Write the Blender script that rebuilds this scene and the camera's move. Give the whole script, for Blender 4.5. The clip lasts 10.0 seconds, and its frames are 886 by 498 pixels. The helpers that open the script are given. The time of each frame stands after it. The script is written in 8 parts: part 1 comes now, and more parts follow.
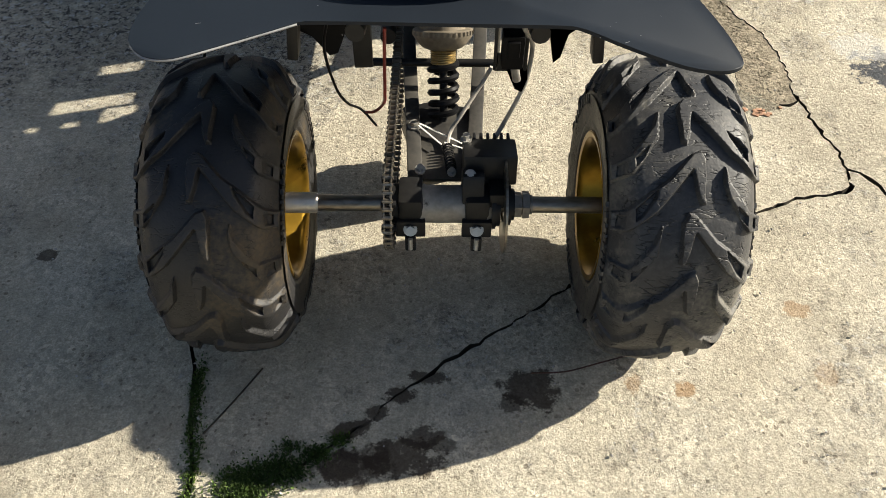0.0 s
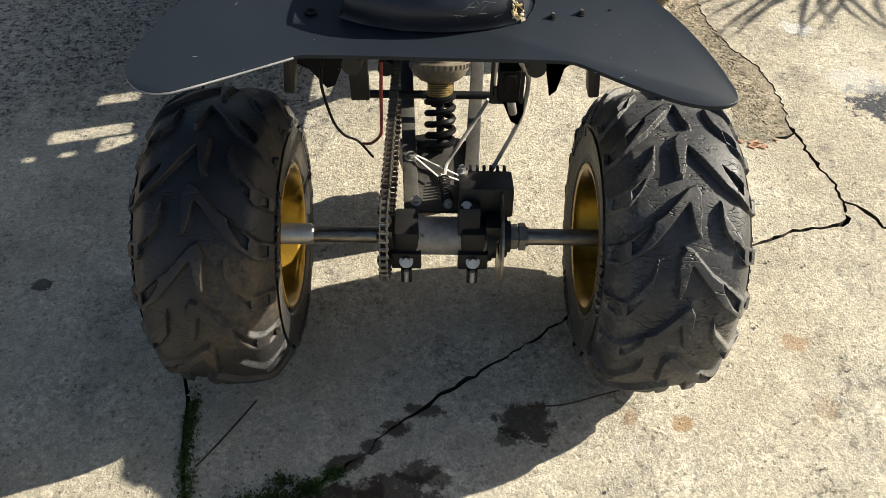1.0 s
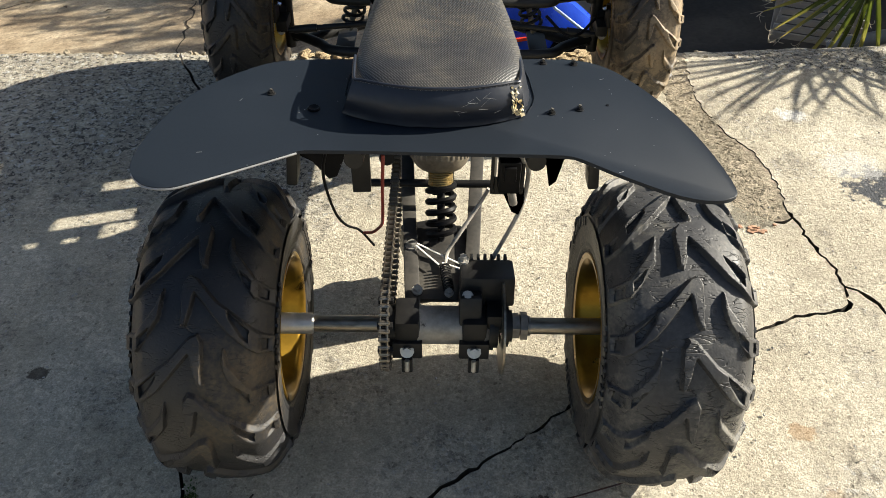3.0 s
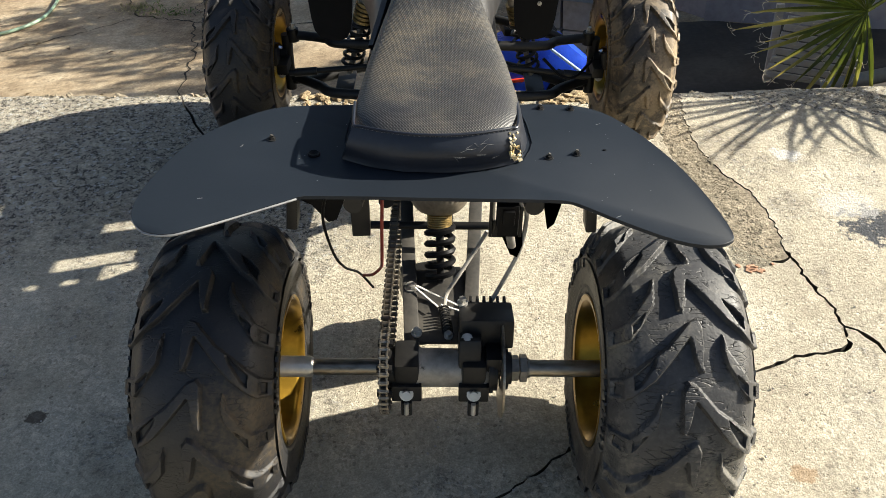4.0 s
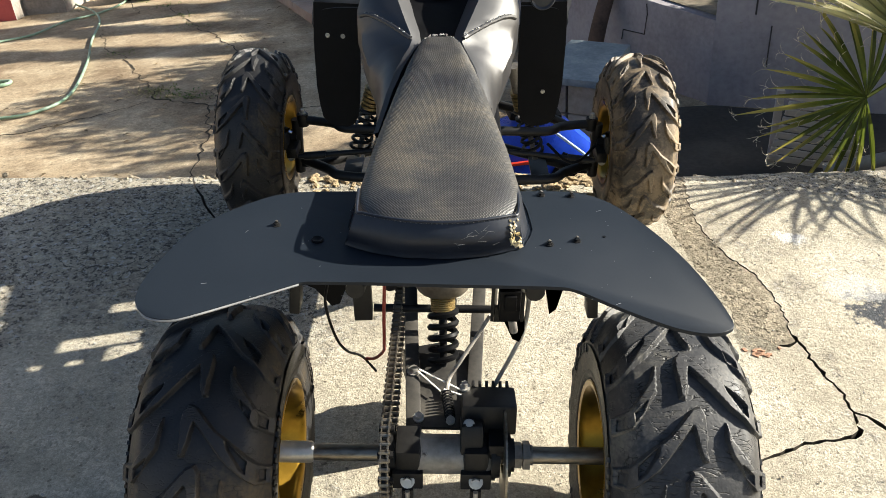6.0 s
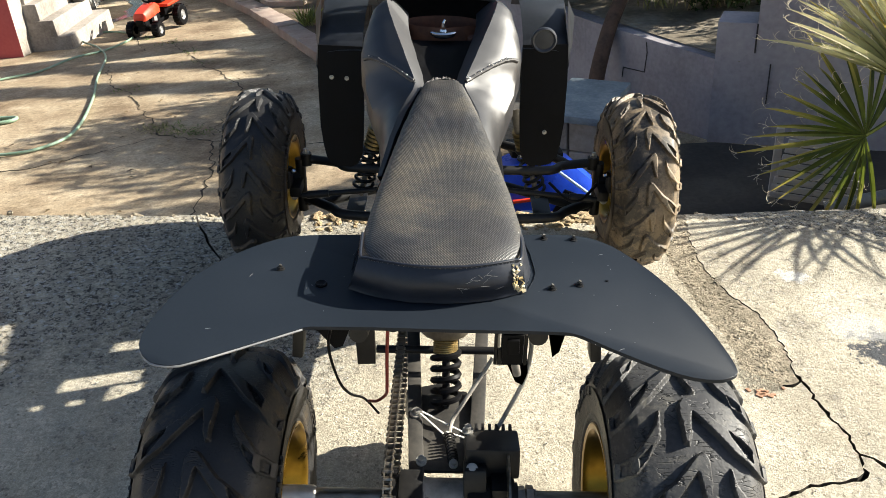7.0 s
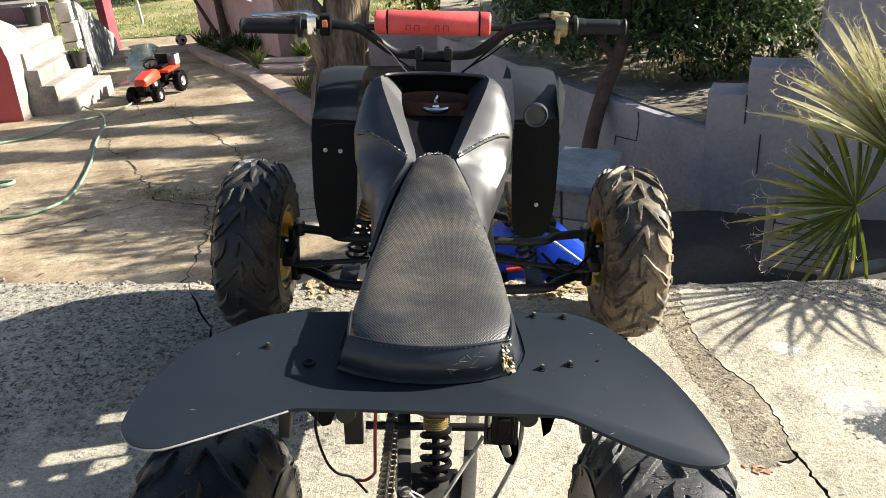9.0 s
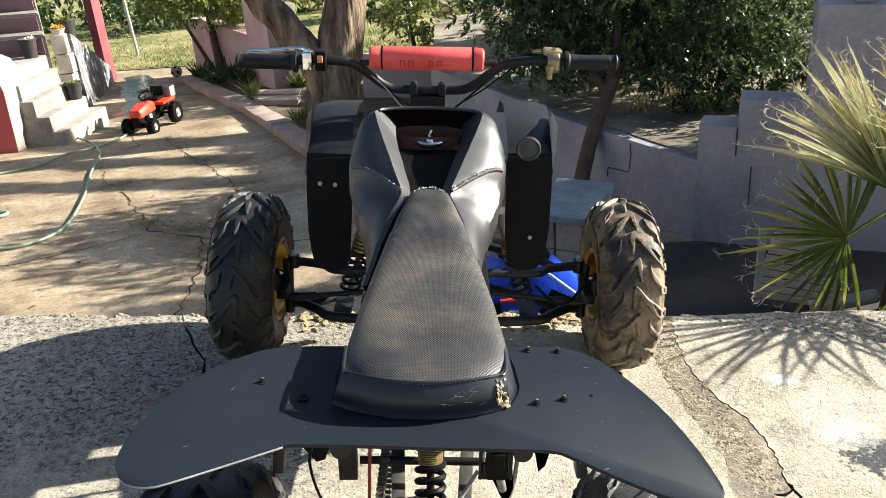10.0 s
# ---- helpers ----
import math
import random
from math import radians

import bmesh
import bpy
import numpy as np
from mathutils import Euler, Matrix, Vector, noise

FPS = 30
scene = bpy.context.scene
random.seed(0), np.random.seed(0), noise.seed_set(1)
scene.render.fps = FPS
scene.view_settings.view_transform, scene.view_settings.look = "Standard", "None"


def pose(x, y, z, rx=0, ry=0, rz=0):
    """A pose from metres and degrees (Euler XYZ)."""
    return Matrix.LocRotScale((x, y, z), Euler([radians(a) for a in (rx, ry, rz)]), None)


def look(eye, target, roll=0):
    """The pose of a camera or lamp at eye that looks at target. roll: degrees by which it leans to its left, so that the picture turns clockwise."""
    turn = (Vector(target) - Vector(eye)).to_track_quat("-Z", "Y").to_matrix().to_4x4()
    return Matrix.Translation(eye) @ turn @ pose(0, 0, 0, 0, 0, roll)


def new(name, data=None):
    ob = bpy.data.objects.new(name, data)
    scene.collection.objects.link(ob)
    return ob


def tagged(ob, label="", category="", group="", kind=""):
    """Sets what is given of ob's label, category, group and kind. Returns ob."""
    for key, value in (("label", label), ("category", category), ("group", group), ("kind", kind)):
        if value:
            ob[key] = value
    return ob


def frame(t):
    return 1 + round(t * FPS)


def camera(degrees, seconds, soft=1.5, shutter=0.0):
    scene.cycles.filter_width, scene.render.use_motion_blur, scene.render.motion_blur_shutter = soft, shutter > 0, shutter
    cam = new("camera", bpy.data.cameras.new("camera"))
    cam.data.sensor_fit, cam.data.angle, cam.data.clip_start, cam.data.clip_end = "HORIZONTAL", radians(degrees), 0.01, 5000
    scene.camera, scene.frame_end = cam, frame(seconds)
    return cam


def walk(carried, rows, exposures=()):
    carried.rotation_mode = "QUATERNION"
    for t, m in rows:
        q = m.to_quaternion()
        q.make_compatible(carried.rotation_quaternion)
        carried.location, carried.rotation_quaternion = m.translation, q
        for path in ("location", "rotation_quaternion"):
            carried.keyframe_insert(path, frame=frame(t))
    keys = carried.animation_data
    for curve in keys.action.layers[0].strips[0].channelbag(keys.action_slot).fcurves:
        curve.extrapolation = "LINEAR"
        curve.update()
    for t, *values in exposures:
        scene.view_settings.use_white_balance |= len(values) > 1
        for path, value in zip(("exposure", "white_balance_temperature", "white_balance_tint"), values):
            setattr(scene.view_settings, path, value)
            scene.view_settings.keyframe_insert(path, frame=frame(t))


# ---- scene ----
cam = camera(57.0, 10.0, soft=0.6)
# the slab and the quad lean a little to their right; the yard's walls stand plumb
SLOPE = pose(0, 0, 0, 0, 5.0, 0)
PATH = [
    (0, (-0.014, -0.937, 1.182), (0.005, 0.397, -0.307), 1.1),
    (0.5, (-0.013, -0.934, 1.184), (0.005, 0.428, -0.281), 1.2),
    (1, (-0.01, -0.929, 1.184), (0.012, 0.455, -0.26), 1.4),
    (1.5, (-0.011, -0.923, 1.185), (0.006, 0.486, -0.234), 1.4),
    (2, (-0.012, -0.917, 1.189), (0.011, 0.534, -0.187), 1.4),
    (2.5, (-0.012, -0.913, 1.192), (0.008, 0.572, -0.149), 1.3),
    (4, (-0.012, -0.909, 1.208), (0.009, 0.659, -0.033), 1.0),
    (4.5, (-0.007, -0.903, 1.212), (0.006, 0.694, 0.008), 0.8),
    (5, (-0.003, -0.897, 1.213), (0.003, 0.719, 0.035), 0.8),
    (5.5, (-0.002, -0.897, 1.22), (0.008, 0.749, 0.085), 1.1),
    (5.7, (-0.001, -0.903, 1.22), (0.002, 0.758, 0.106), 1.0),
    (6.8, (-0.005, -0.913, 1.234), (-0.012, 0.8, 0.2), 0.5),
    (7, (-0.004, -0.905, 1.237), (-0.013, 0.816, 0.218), 0.7),
    (7.5, (-0.004, -0.904, 1.241), (-0.006, 0.834, 0.252), 1.0),
    (8, (-0.001, -0.899, 1.245), (-0.005, 0.859, 0.292), 0.9),
    (8.5, (0.001, -0.894, 1.249), (-0.009, 0.88, 0.325), 0.9),
    (9, (0.004, -0.891, 1.256), (0.003, 0.902, 0.37), 1.1),
    (9.5, (0.003, -0.893, 1.262), (0.014, 0.915, 0.407), 1.3),
    (10, (0.003, -0.895, 1.266), (0.016, 0.929, 0.446), 1.2),
]
walk(cam, [(t, SLOPE @ look(eye, target, roll)) for t, eye, target, roll in PATH],
     exposures=[(0, 1.12, 6500, 10), (2.5, 1.27, 6450, 10), (5, 1.43, 6350, 10), (7.5, 1.53, 6250, 10), (10, 1.61, 6180, 10)])

# ---- light ----
SUN = Vector((1.75, 0.445, 0.855)).normalized()
world = bpy.data.worlds.new("world")
scene.world = world
world.use_nodes = True
wn = world.node_tree
sky = wn.nodes.new("ShaderNodeTexSky")
sky.sky_type, sky.sun_disc = "NISHITA", False
sky.sun_elevation, sky.sun_rotation = math.asin(SUN.z), math.atan2(SUN.x, SUN.y)
sky.air_density, sky.dust_density, sky.ozone_density = 1.0, 1.5, 1.0
wn.links.new(sky.outputs[0], wn.nodes["Background"].inputs[0])
wn.nodes["Background"].inputs[1].default_value = 0.057
sun = new("sun", bpy.data.lights.new("sun", "SUN"))
sun.data.energy, sun.data.angle, sun.data.color = 5.0, radians(0.6), (1.0, 0.935, 0.79)
sun.matrix_world = look(SUN * 30, (0, 0, 0))


# ---- materials ----
def surface(name, colours, scale=4.0, rough=0.6, metal=0.0, grain=120.0, bump=0.2, depth=0.002, spread=0.08, coat=0.0,
            fleck=None, voronoi=0.0, vary=0.0, stretch=(1, 1, 1), seethrough=0.0, spec=0.5):
    """Two-scale noise between two or three colours, with grain relief. fleck: (colour, share, scale) of small specks."""
    m = bpy.data.materials.new(name)
    m.use_nodes = True
    nt = m.node_tree
    n, l = nt.nodes, nt.links
    b = n["Principled BSDF"]
    tc = n.new("ShaderNodeTexCoord")
    mp = n.new("ShaderNodeMapping")
    mp.inputs["Scale"].default_value = stretch
    l.new(tc.outputs["Object"], mp.inputs[0])
    big = n.new("ShaderNodeTexNoise")
    big.inputs["Scale"].default_value, big.inputs["Detail"].default_value, big.inputs["Roughness"].default_value = scale, 6, 0.62
    l.new(mp.outputs[0], big.inputs["Vector"])
    fine = n.new("ShaderNodeTexNoise")
    fine.inputs["Scale"].default_value, fine.inputs["Detail"].default_value = grain, 3
    l.new(mp.outputs[0], fine.inputs["Vector"])
    ramp = n.new("ShaderNodeValToRGB")
    while len(ramp.color_ramp.elements) < len(colours):
        ramp.color_ramp.elements.new(0.5)
    for i, c in enumerate(colours):
        ramp.color_ramp.elements[i].position = 0.3 + 0.4 * i / (len(colours) - 1)
        ramp.color_ramp.elements[i].color = (*c, 1)
    mix = n.new("ShaderNodeMath")
    mix.operation = "MULTIPLY_ADD"
    mix.inputs[1].default_value = 0.35
    add = n.new("ShaderNodeMath")
    add.operation = "MULTIPLY_ADD"
    l.new(fine.outputs[0], mix.inputs[0])
    l.new(big.outputs[0], mix.inputs[2])
    l.new(mix.outputs[0], add.inputs[0])
    add.inputs[1].default_value, add.inputs[2].default_value = 1.0, -0.175
    l.new(add.outputs[0], ramp.inputs[0])
    colour = ramp.outputs[0]
    if vary:
        info = n.new("ShaderNodeObjectInfo")
        hsv = n.new("ShaderNodeHueSaturation")
        mr = n.new("ShaderNodeMapRange")
        mr.inputs["To Min"].default_value, mr.inputs["To Max"].default_value = 1 - vary, 1 + vary
        l.new(info.outputs["Random"], mr.inputs["Value"])
        l.new(mr.outputs[0], hsv.inputs["Value"])
        l.new(colour, hsv.inputs["Color"])
        colour = hsv.outputs[0]
    if fleck:
        fc, share, fs = fleck
        fn = n.new("ShaderNodeTexNoise")
        fn.inputs["Scale"].default_value, fn.inputs["Detail"].default_value, fn.inputs["Roughness"].default_value = fs, 5, 0.7
        l.new(mp.outputs[0], fn.inputs["Vector"])
        fr = n.new("ShaderNodeMapRange")
        fr.inputs["From Min"].default_value, fr.inputs["From Max"].default_value = 0.62 - share, 0.66 - share + 0.06
        l.new(fn.outputs[0], fr.inputs["Value"])
        fm = n.new("ShaderNodeMix")
        fm.data_type = "RGBA"
        l.new(fr.outputs[0], fm.inputs["Factor"])
        l.new(colour, fm.inputs["A"])
        fm.inputs["B"].default_value = (*fc, 1)
        colour = fm.outputs["Result"]
    l.new(colour, b.inputs["Base Color"])
    rr = n.new("ShaderNodeMapRange")
    rr.inputs["From Min"].default_value, rr.inputs["From Max"].default_value = 0.3, 0.7
    rr.inputs["To Min"].default_value, rr.inputs["To Max"].default_value = max(0.03, rough - spread), min(1, rough + spread)
    l.new(big.outputs[0], rr.inputs["Value"])
    l.new(rr.outputs[0], b.inputs["Roughness"])
    b.inputs["Metallic"].default_value = metal
    b.inputs["Coat Weight"].default_value = coat
    b.inputs["Specular IOR Level"].default_value = spec
    if seethrough:
        b.inputs["Transmission Weight"].default_value = seethrough
    if bump:
        height = add.outputs[0]
        if voronoi:
            v = n.new("ShaderNodeTexVoronoi")
            v.inputs["Scale"].default_value = voronoi
            l.new(mp.outputs[0], v.inputs["Vector"])
            s = n.new("ShaderNodeMath")
            s.operation = "SUBTRACT"
            l.new(add.outputs[0], s.inputs[0])
            l.new(v.outputs["Distance"], s.inputs[1])
            height = s.outputs[0]
        bp = n.new("ShaderNodeBump")
        bp.inputs["Strength"].default_value, bp.inputs["Distance"].default_value = bump, depth
        l.new(height, bp.inputs["Height"])
        l.new(bp.outputs[0], b.inputs["Normal"])
    return m




def aggregate(name, colours, pebble, stain, relief, lichen=0.0, contrast=0.16, marks=(), grain=95, streak=0.0):
    """Worn concrete: clouded ground colour, sandy grain, exposed pebbles each of its own shade, pits, stains and, towards the slab's
    edge, lichen. marks: (x, y, rx, ry, colour, strength) of single old stains with ragged edges."""
    m = bpy.data.materials.new(name)
    m.use_nodes = True
    n, l = m.node_tree.nodes, m.node_tree.links
    b = n["Principled BSDF"]
    tc = n.new("ShaderNodeTexCoord")
    here = tc.outputs["Object"]

    def noise_tex(scale, detail, rough, src=None, colour=False):
        t = n.new("ShaderNodeTexNoise")
        t.inputs["Scale"].default_value, t.inputs["Detail"].default_value, t.inputs["Roughness"].default_value = scale, detail, rough
        l.new(src or here, t.inputs["Vector"])
        return t.outputs["Color" if colour else "Fac"]

    def ranged(v, lo, hi, a=0.0, c=1.0):
        r = n.new("ShaderNodeMapRange")
        for k, x in (("From Min", lo), ("From Max", hi), ("To Min", a), ("To Max", c)):
            r.inputs[k].default_value = x
        l.new(v, r.inputs["Value"])
        return r.outputs[0]

    def maths(kind, x, y, z=None):
        q = n.new("ShaderNodeMath")
        q.operation = kind
        for i, v in enumerate((x, y, z)):
            if isinstance(v, (int, float)):
                q.inputs[i].default_value = v
            elif v is not None:
                l.new(v, q.inputs[i])
        return q.outputs[0]

    def vector(kind, x, y, z=(0, 0, 0)):
        q = n.new("ShaderNodeVectorMath")
        q.operation = kind
        for i, v in enumerate((x, y, z)):
            if isinstance(v, tuple):
                q.inputs[i].default_value = v
            else:
                l.new(v, q.inputs[i])
        return q

    def mixed(kind, f, x, y):
        q = n.new("ShaderNodeMix")
        q.data_type, q.blend_type = "RGBA", kind
        for key, v in (("Factor", f), ("A", x), ("B", y)):
            if isinstance(v, (int, float)):
                q.inputs[key].default_value = v
            elif isinstance(v, tuple):
                q.inputs[key].default_value = (*v, 1)
            else:
                l.new(v, q.inputs[key])
        return q.outputs["Result"]

    def shaded(col, value):
        g = n.new("ShaderNodeCombineColor")
        for k in range(3):
            l.new(value, g.inputs[k])
        return mixed("MULTIPLY", 1.0, col, g.outputs[0])

    warped = vector("MULTIPLY_ADD", noise_tex(45, 2, 0.5, colour=True), (0.014, 0.014, 0.014), here).outputs[0]
    ramp = n.new("ShaderNodeValToRGB")
    while len(ramp.color_ramp.elements) < len(colours):
        ramp.color_ramp.elements.new(0.5)
    for i, c in enumerate(colours):
        ramp.color_ramp.elements[i].position = 0.32 + 0.36 * i / (len(colours) - 1)
        ramp.color_ramp.elements[i].color = (*c, 1)
    l.new(noise_tex(1.7, 9, 0.68), ramp.inputs[0])
    col = ramp.outputs[0]
    vo = n.new("ShaderNodeTexVoronoi")
    vo.inputs["Scale"].default_value = pebble
    l.new(warped, vo.inputs["Vector"])
    sep = n.new("ShaderNodeSeparateColor")
    l.new(vo.outputs["Color"], sep.inputs[0])
    # pebbles lie bare only here and there
    bare = ranged(noise_tex(7, 5, 0.65, warped), 0.42, 0.6, 0.25, 1.0)
    lone = maths("MULTIPLY", ranged(sep.outputs[0], 0, 1, -contrast, contrast), bare)
    col = shaded(col, maths("ADD", lone, 1.0))
    sand = noise_tex(grain, 4, 0.62)
    grit = noise_tex(grain * 2.1, 3, 0.6)
    col = shaded(col, ranged(sand, 0.3, 0.7, 0.82, 1.17))
    col = shaded(col, ranged(grit, 0.3, 0.7, 0.78, 1.22))
    col = shaded(col, ranged(noise_tex(grain * 0.4, 9, 0.78), 0.3, 0.7, 0.8, 1.18))
    col = shaded(col, ranged(noise_tex(14, 6, 0.7, warped), 0.3, 0.7, 0.9, 1.08))
    hole = n.new("ShaderNodeTexVoronoi")
    hole.inputs["Scale"].default_value = pebble * 0.75
    l.new(warped, hole.inputs["Vector"])
    own = n.new("ShaderNodeSeparateColor")
    l.new(hole.outputs["Color"], own.inputs[0])
    size = ranged(own.outputs[1], 0.55, 1.0, 0.0, 0.42)
    pits = ranged(maths("SUBTRACT", hole.outputs["Distance"], size), -0.06, 0.0, 1.0, 0.0)
    pits = maths("MULTIPLY", pits, ranged(noise_tex(9, 5, 0.7), 0.4, 0.58, 0.2, 1.0))
    brushed = None
    if streak:
        turn = n.new("ShaderNodeMapping")
        turn.inputs["Rotation"].default_value, turn.inputs["Scale"].default_value = (0, 0, radians(24)), (34, 4, 1)
        l.new(warped, turn.inputs[0])
        brushed = noise_tex(1.0, 5, 0.65, turn.outputs[0])
        col = shaded(col, ranged(brushed, 0.3, 0.7, 1 - streak, 1 + streak))
    col = mixed("MIX", ranged(pits, 0, 1, 0, 0.62), col, (0.12, 0.095, 0.065))
    col = mixed("MIX", ranged(noise_tex(5.5, 9, 0.72), 0.6, 0.72, 0, 0.5), col, stain)
    col = mixed("MIX", ranged(noise_tex(6.5, 7, 0.7, warped), 0.67, 0.74, 0, 0.55), col, (0.27, 0.145, 0.055))
    col = mixed("MIX", ranged(noise_tex(4.2, 7, 0.7, warped), 0.58, 0.72, 0, 0.45), col, tuple(min(0.75, c * 1.25 + 0.04) for c in colours[-1]))
    if lichen:
        sx = n.new("ShaderNodeSeparateXYZ")
        l.new(here, sx.inputs[0])
        left = ranged(sx.outputs[0], -0.5, 0.1, 1.0, 0.0)
        far = ranged(sx.outputs[1], 0.4, 1.0, 0.0, 1.1)
        rim = maths("MULTIPLY", ranged(sx.outputs[1], 1.2, 1.42, 0.0, 0.7), ranged(sx.outputs[0], 0.6, 1.1))
        where = maths("MAXIMUM", maths("MULTIPLY", left, far), rim)
        drift = ranged(noise_tex(4.0, 6, 0.7), 0.34, 0.6, -0.5, 0.5)
        where = ranged(maths("ADD", where, drift), 0.2, 0.75)
        grime = maths("MULTIPLY", where, ranged(noise_tex(30, 7, 0.72, warped), 0.35, 0.65, 0.0, 0.6))
        col = mixed("MIX", grime, col, (0.13, 0.125, 0.118))
        blot = ranged(noise_tex(78, 6, 0.74, warped), 0.52, 0.56)
        col = mixed("MIX", maths("MULTIPLY", maths("MULTIPLY", where, blot), lichen), col, (0.016, 0.016, 0.017))
        crust = maths("MULTIPLY", where, ranged(noise_tex(60, 7, 0.75), 0.55, 0.6, 0, 0.8))
        col = mixed("MIX", crust, col, (0.5, 0.5, 0.48))
    ragged = noise_tex(26, 7, 0.72)
    for x, y, rx, ry, tint, strength in marks:
        off = vector("MULTIPLY_ADD", here, (1 / rx, 1 / ry, 0.0), (-x / rx, -y / ry, 0.0))
        far_off = vector("LENGTH", off.outputs[0], (0, 0, 0)).outputs["Value"]
        edge = maths("MULTIPLY_ADD", ragged, 3.6, maths("SUBTRACT", far_off, 1.8))
        col = mixed("MIX", ranged(edge, 1.0, 0.72, 0.0, strength), col, tint)
    l.new(col, b.inputs["Base Color"])
    b.inputs["Roughness"].default_value, b.inputs["Specular IOR Level"].default_value = 0.92, 0.2
    grains = n.new("ShaderNodeTexVoronoi")
    grains.inputs["Scale"].default_value = grain * 1.9
    l.new(warped, grains.inputs["Vector"])
    apart = n.new("ShaderNodeSeparateColor")
    l.new(grains.outputs["Color"], apart.inputs[0])
    rough_height = noise_tex(grain * 0.45, 9, 0.76)
    height = maths("MULTIPLY_ADD", apart.outputs[0], 0.22, rough_height)
    height = maths("MULTIPLY_ADD", ranged(vo.outputs["Distance"], 0, 0.6, 1.0, 0.0), maths("MULTIPLY", bare, 0.14), height)
    height = maths("MULTIPLY_ADD", pits, -0.35, height)
    if brushed:
        height = maths("MULTIPLY_ADD", brushed, 0.5, height)
    bp = n.new("ShaderNodeBump")
    bp.inputs["Strength"].default_value, bp.inputs["Distance"].default_value = 1.0, relief
    l.new(height, bp.inputs["Height"])
    l.new(bp.outputs[0], b.inputs["Normal"])
    return m


OIL, LIME, WET, RUST = (0.045, 0.032, 0.022), (0.6, 0.585, 0.55), (0.05, 0.056, 0.068), (0.3, 0.17, 0.07)
MARKS = [(0.15, -0.195, 0.05, 0.04, OIL, 0.85), (0.115, -0.225, 0.025, 0.02, OIL, 0.7), (-0.03, -0.285, 0.03, 0.025, OIL, 0.75), (0.0, -0.3, 0.035, 0.014, OIL, 0.65),
         (-0.06, -0.325, 0.07, 0.035, OIL, 0.8), (-0.14, -0.34, 0.06, 0.035, OIL, 0.75), (-0.756, 0.098, 0.022, 0.016, OIL, 0.8), (-0.86, 0.07, 0.014, 0.01, OIL, 0.7),
         (1.125, 0.725, 0.125, 0.085, WET, 0.95), (0.978, 1.062, 0.045, 0.036, LIME, 0.9), (1.06, 0.82, 0.09, 0.07, LIME, 0.45),
         (0.648, -0.02, 0.03, 0.02, RUST, 0.5), (0.416, -0.193, 0.02, 0.016, RUST, 0.65), (0.66, -0.162, 0.02, 0.035, RUST, 0.3), (0.325, -0.18, 0.014, 0.02, RUST, 0.4), (-0.02, -0.172, 0.035, 0.014, OIL, 0.8), (-0.07, -0.205, 0.035, 0.014, OIL, 0.85), (-0.105, -0.24, 0.025, 0.014, OIL, 0.8), (-0.15, -0.27, 0.035, 0.02, OIL, 0.85), (-0.16, -0.335, 0.05, 0.03, OIL, 0.7), (-0.12, -0.315, 0.04, 0.018, OIL, 0.6)]
concrete = aggregate("weathered_concrete", [(0.33, 0.292, 0.222), (0.45, 0.405, 0.315), (0.54, 0.495, 0.4)], 130, (0.25, 0.21, 0.155), 0.0055, 0.8, 0.24, MARKS, grain=130, streak=0.06)
rough_strip = aggregate("rough_mortar", [(0.21, 0.18, 0.13), (0.31, 0.265, 0.195), (0.42, 0.365, 0.275)], 85, (0.15, 0.122, 0.088), 0.009, contrast=0.4, grain=80)
dirt = surface("dark_dirt", [(0.03, 0.026, 0.02), (0.075, 0.062, 0.045)], 9, 0.95, grain=60, bump=0.6, spec=0.2)
yard_concrete = aggregate("brown_yard_concrete", [(0.19, 0.135, 0.085), (0.36, 0.28, 0.185), (0.54, 0.45, 0.32)], 60, (0.11, 0.08, 0.055), 0.0025, grain=60)


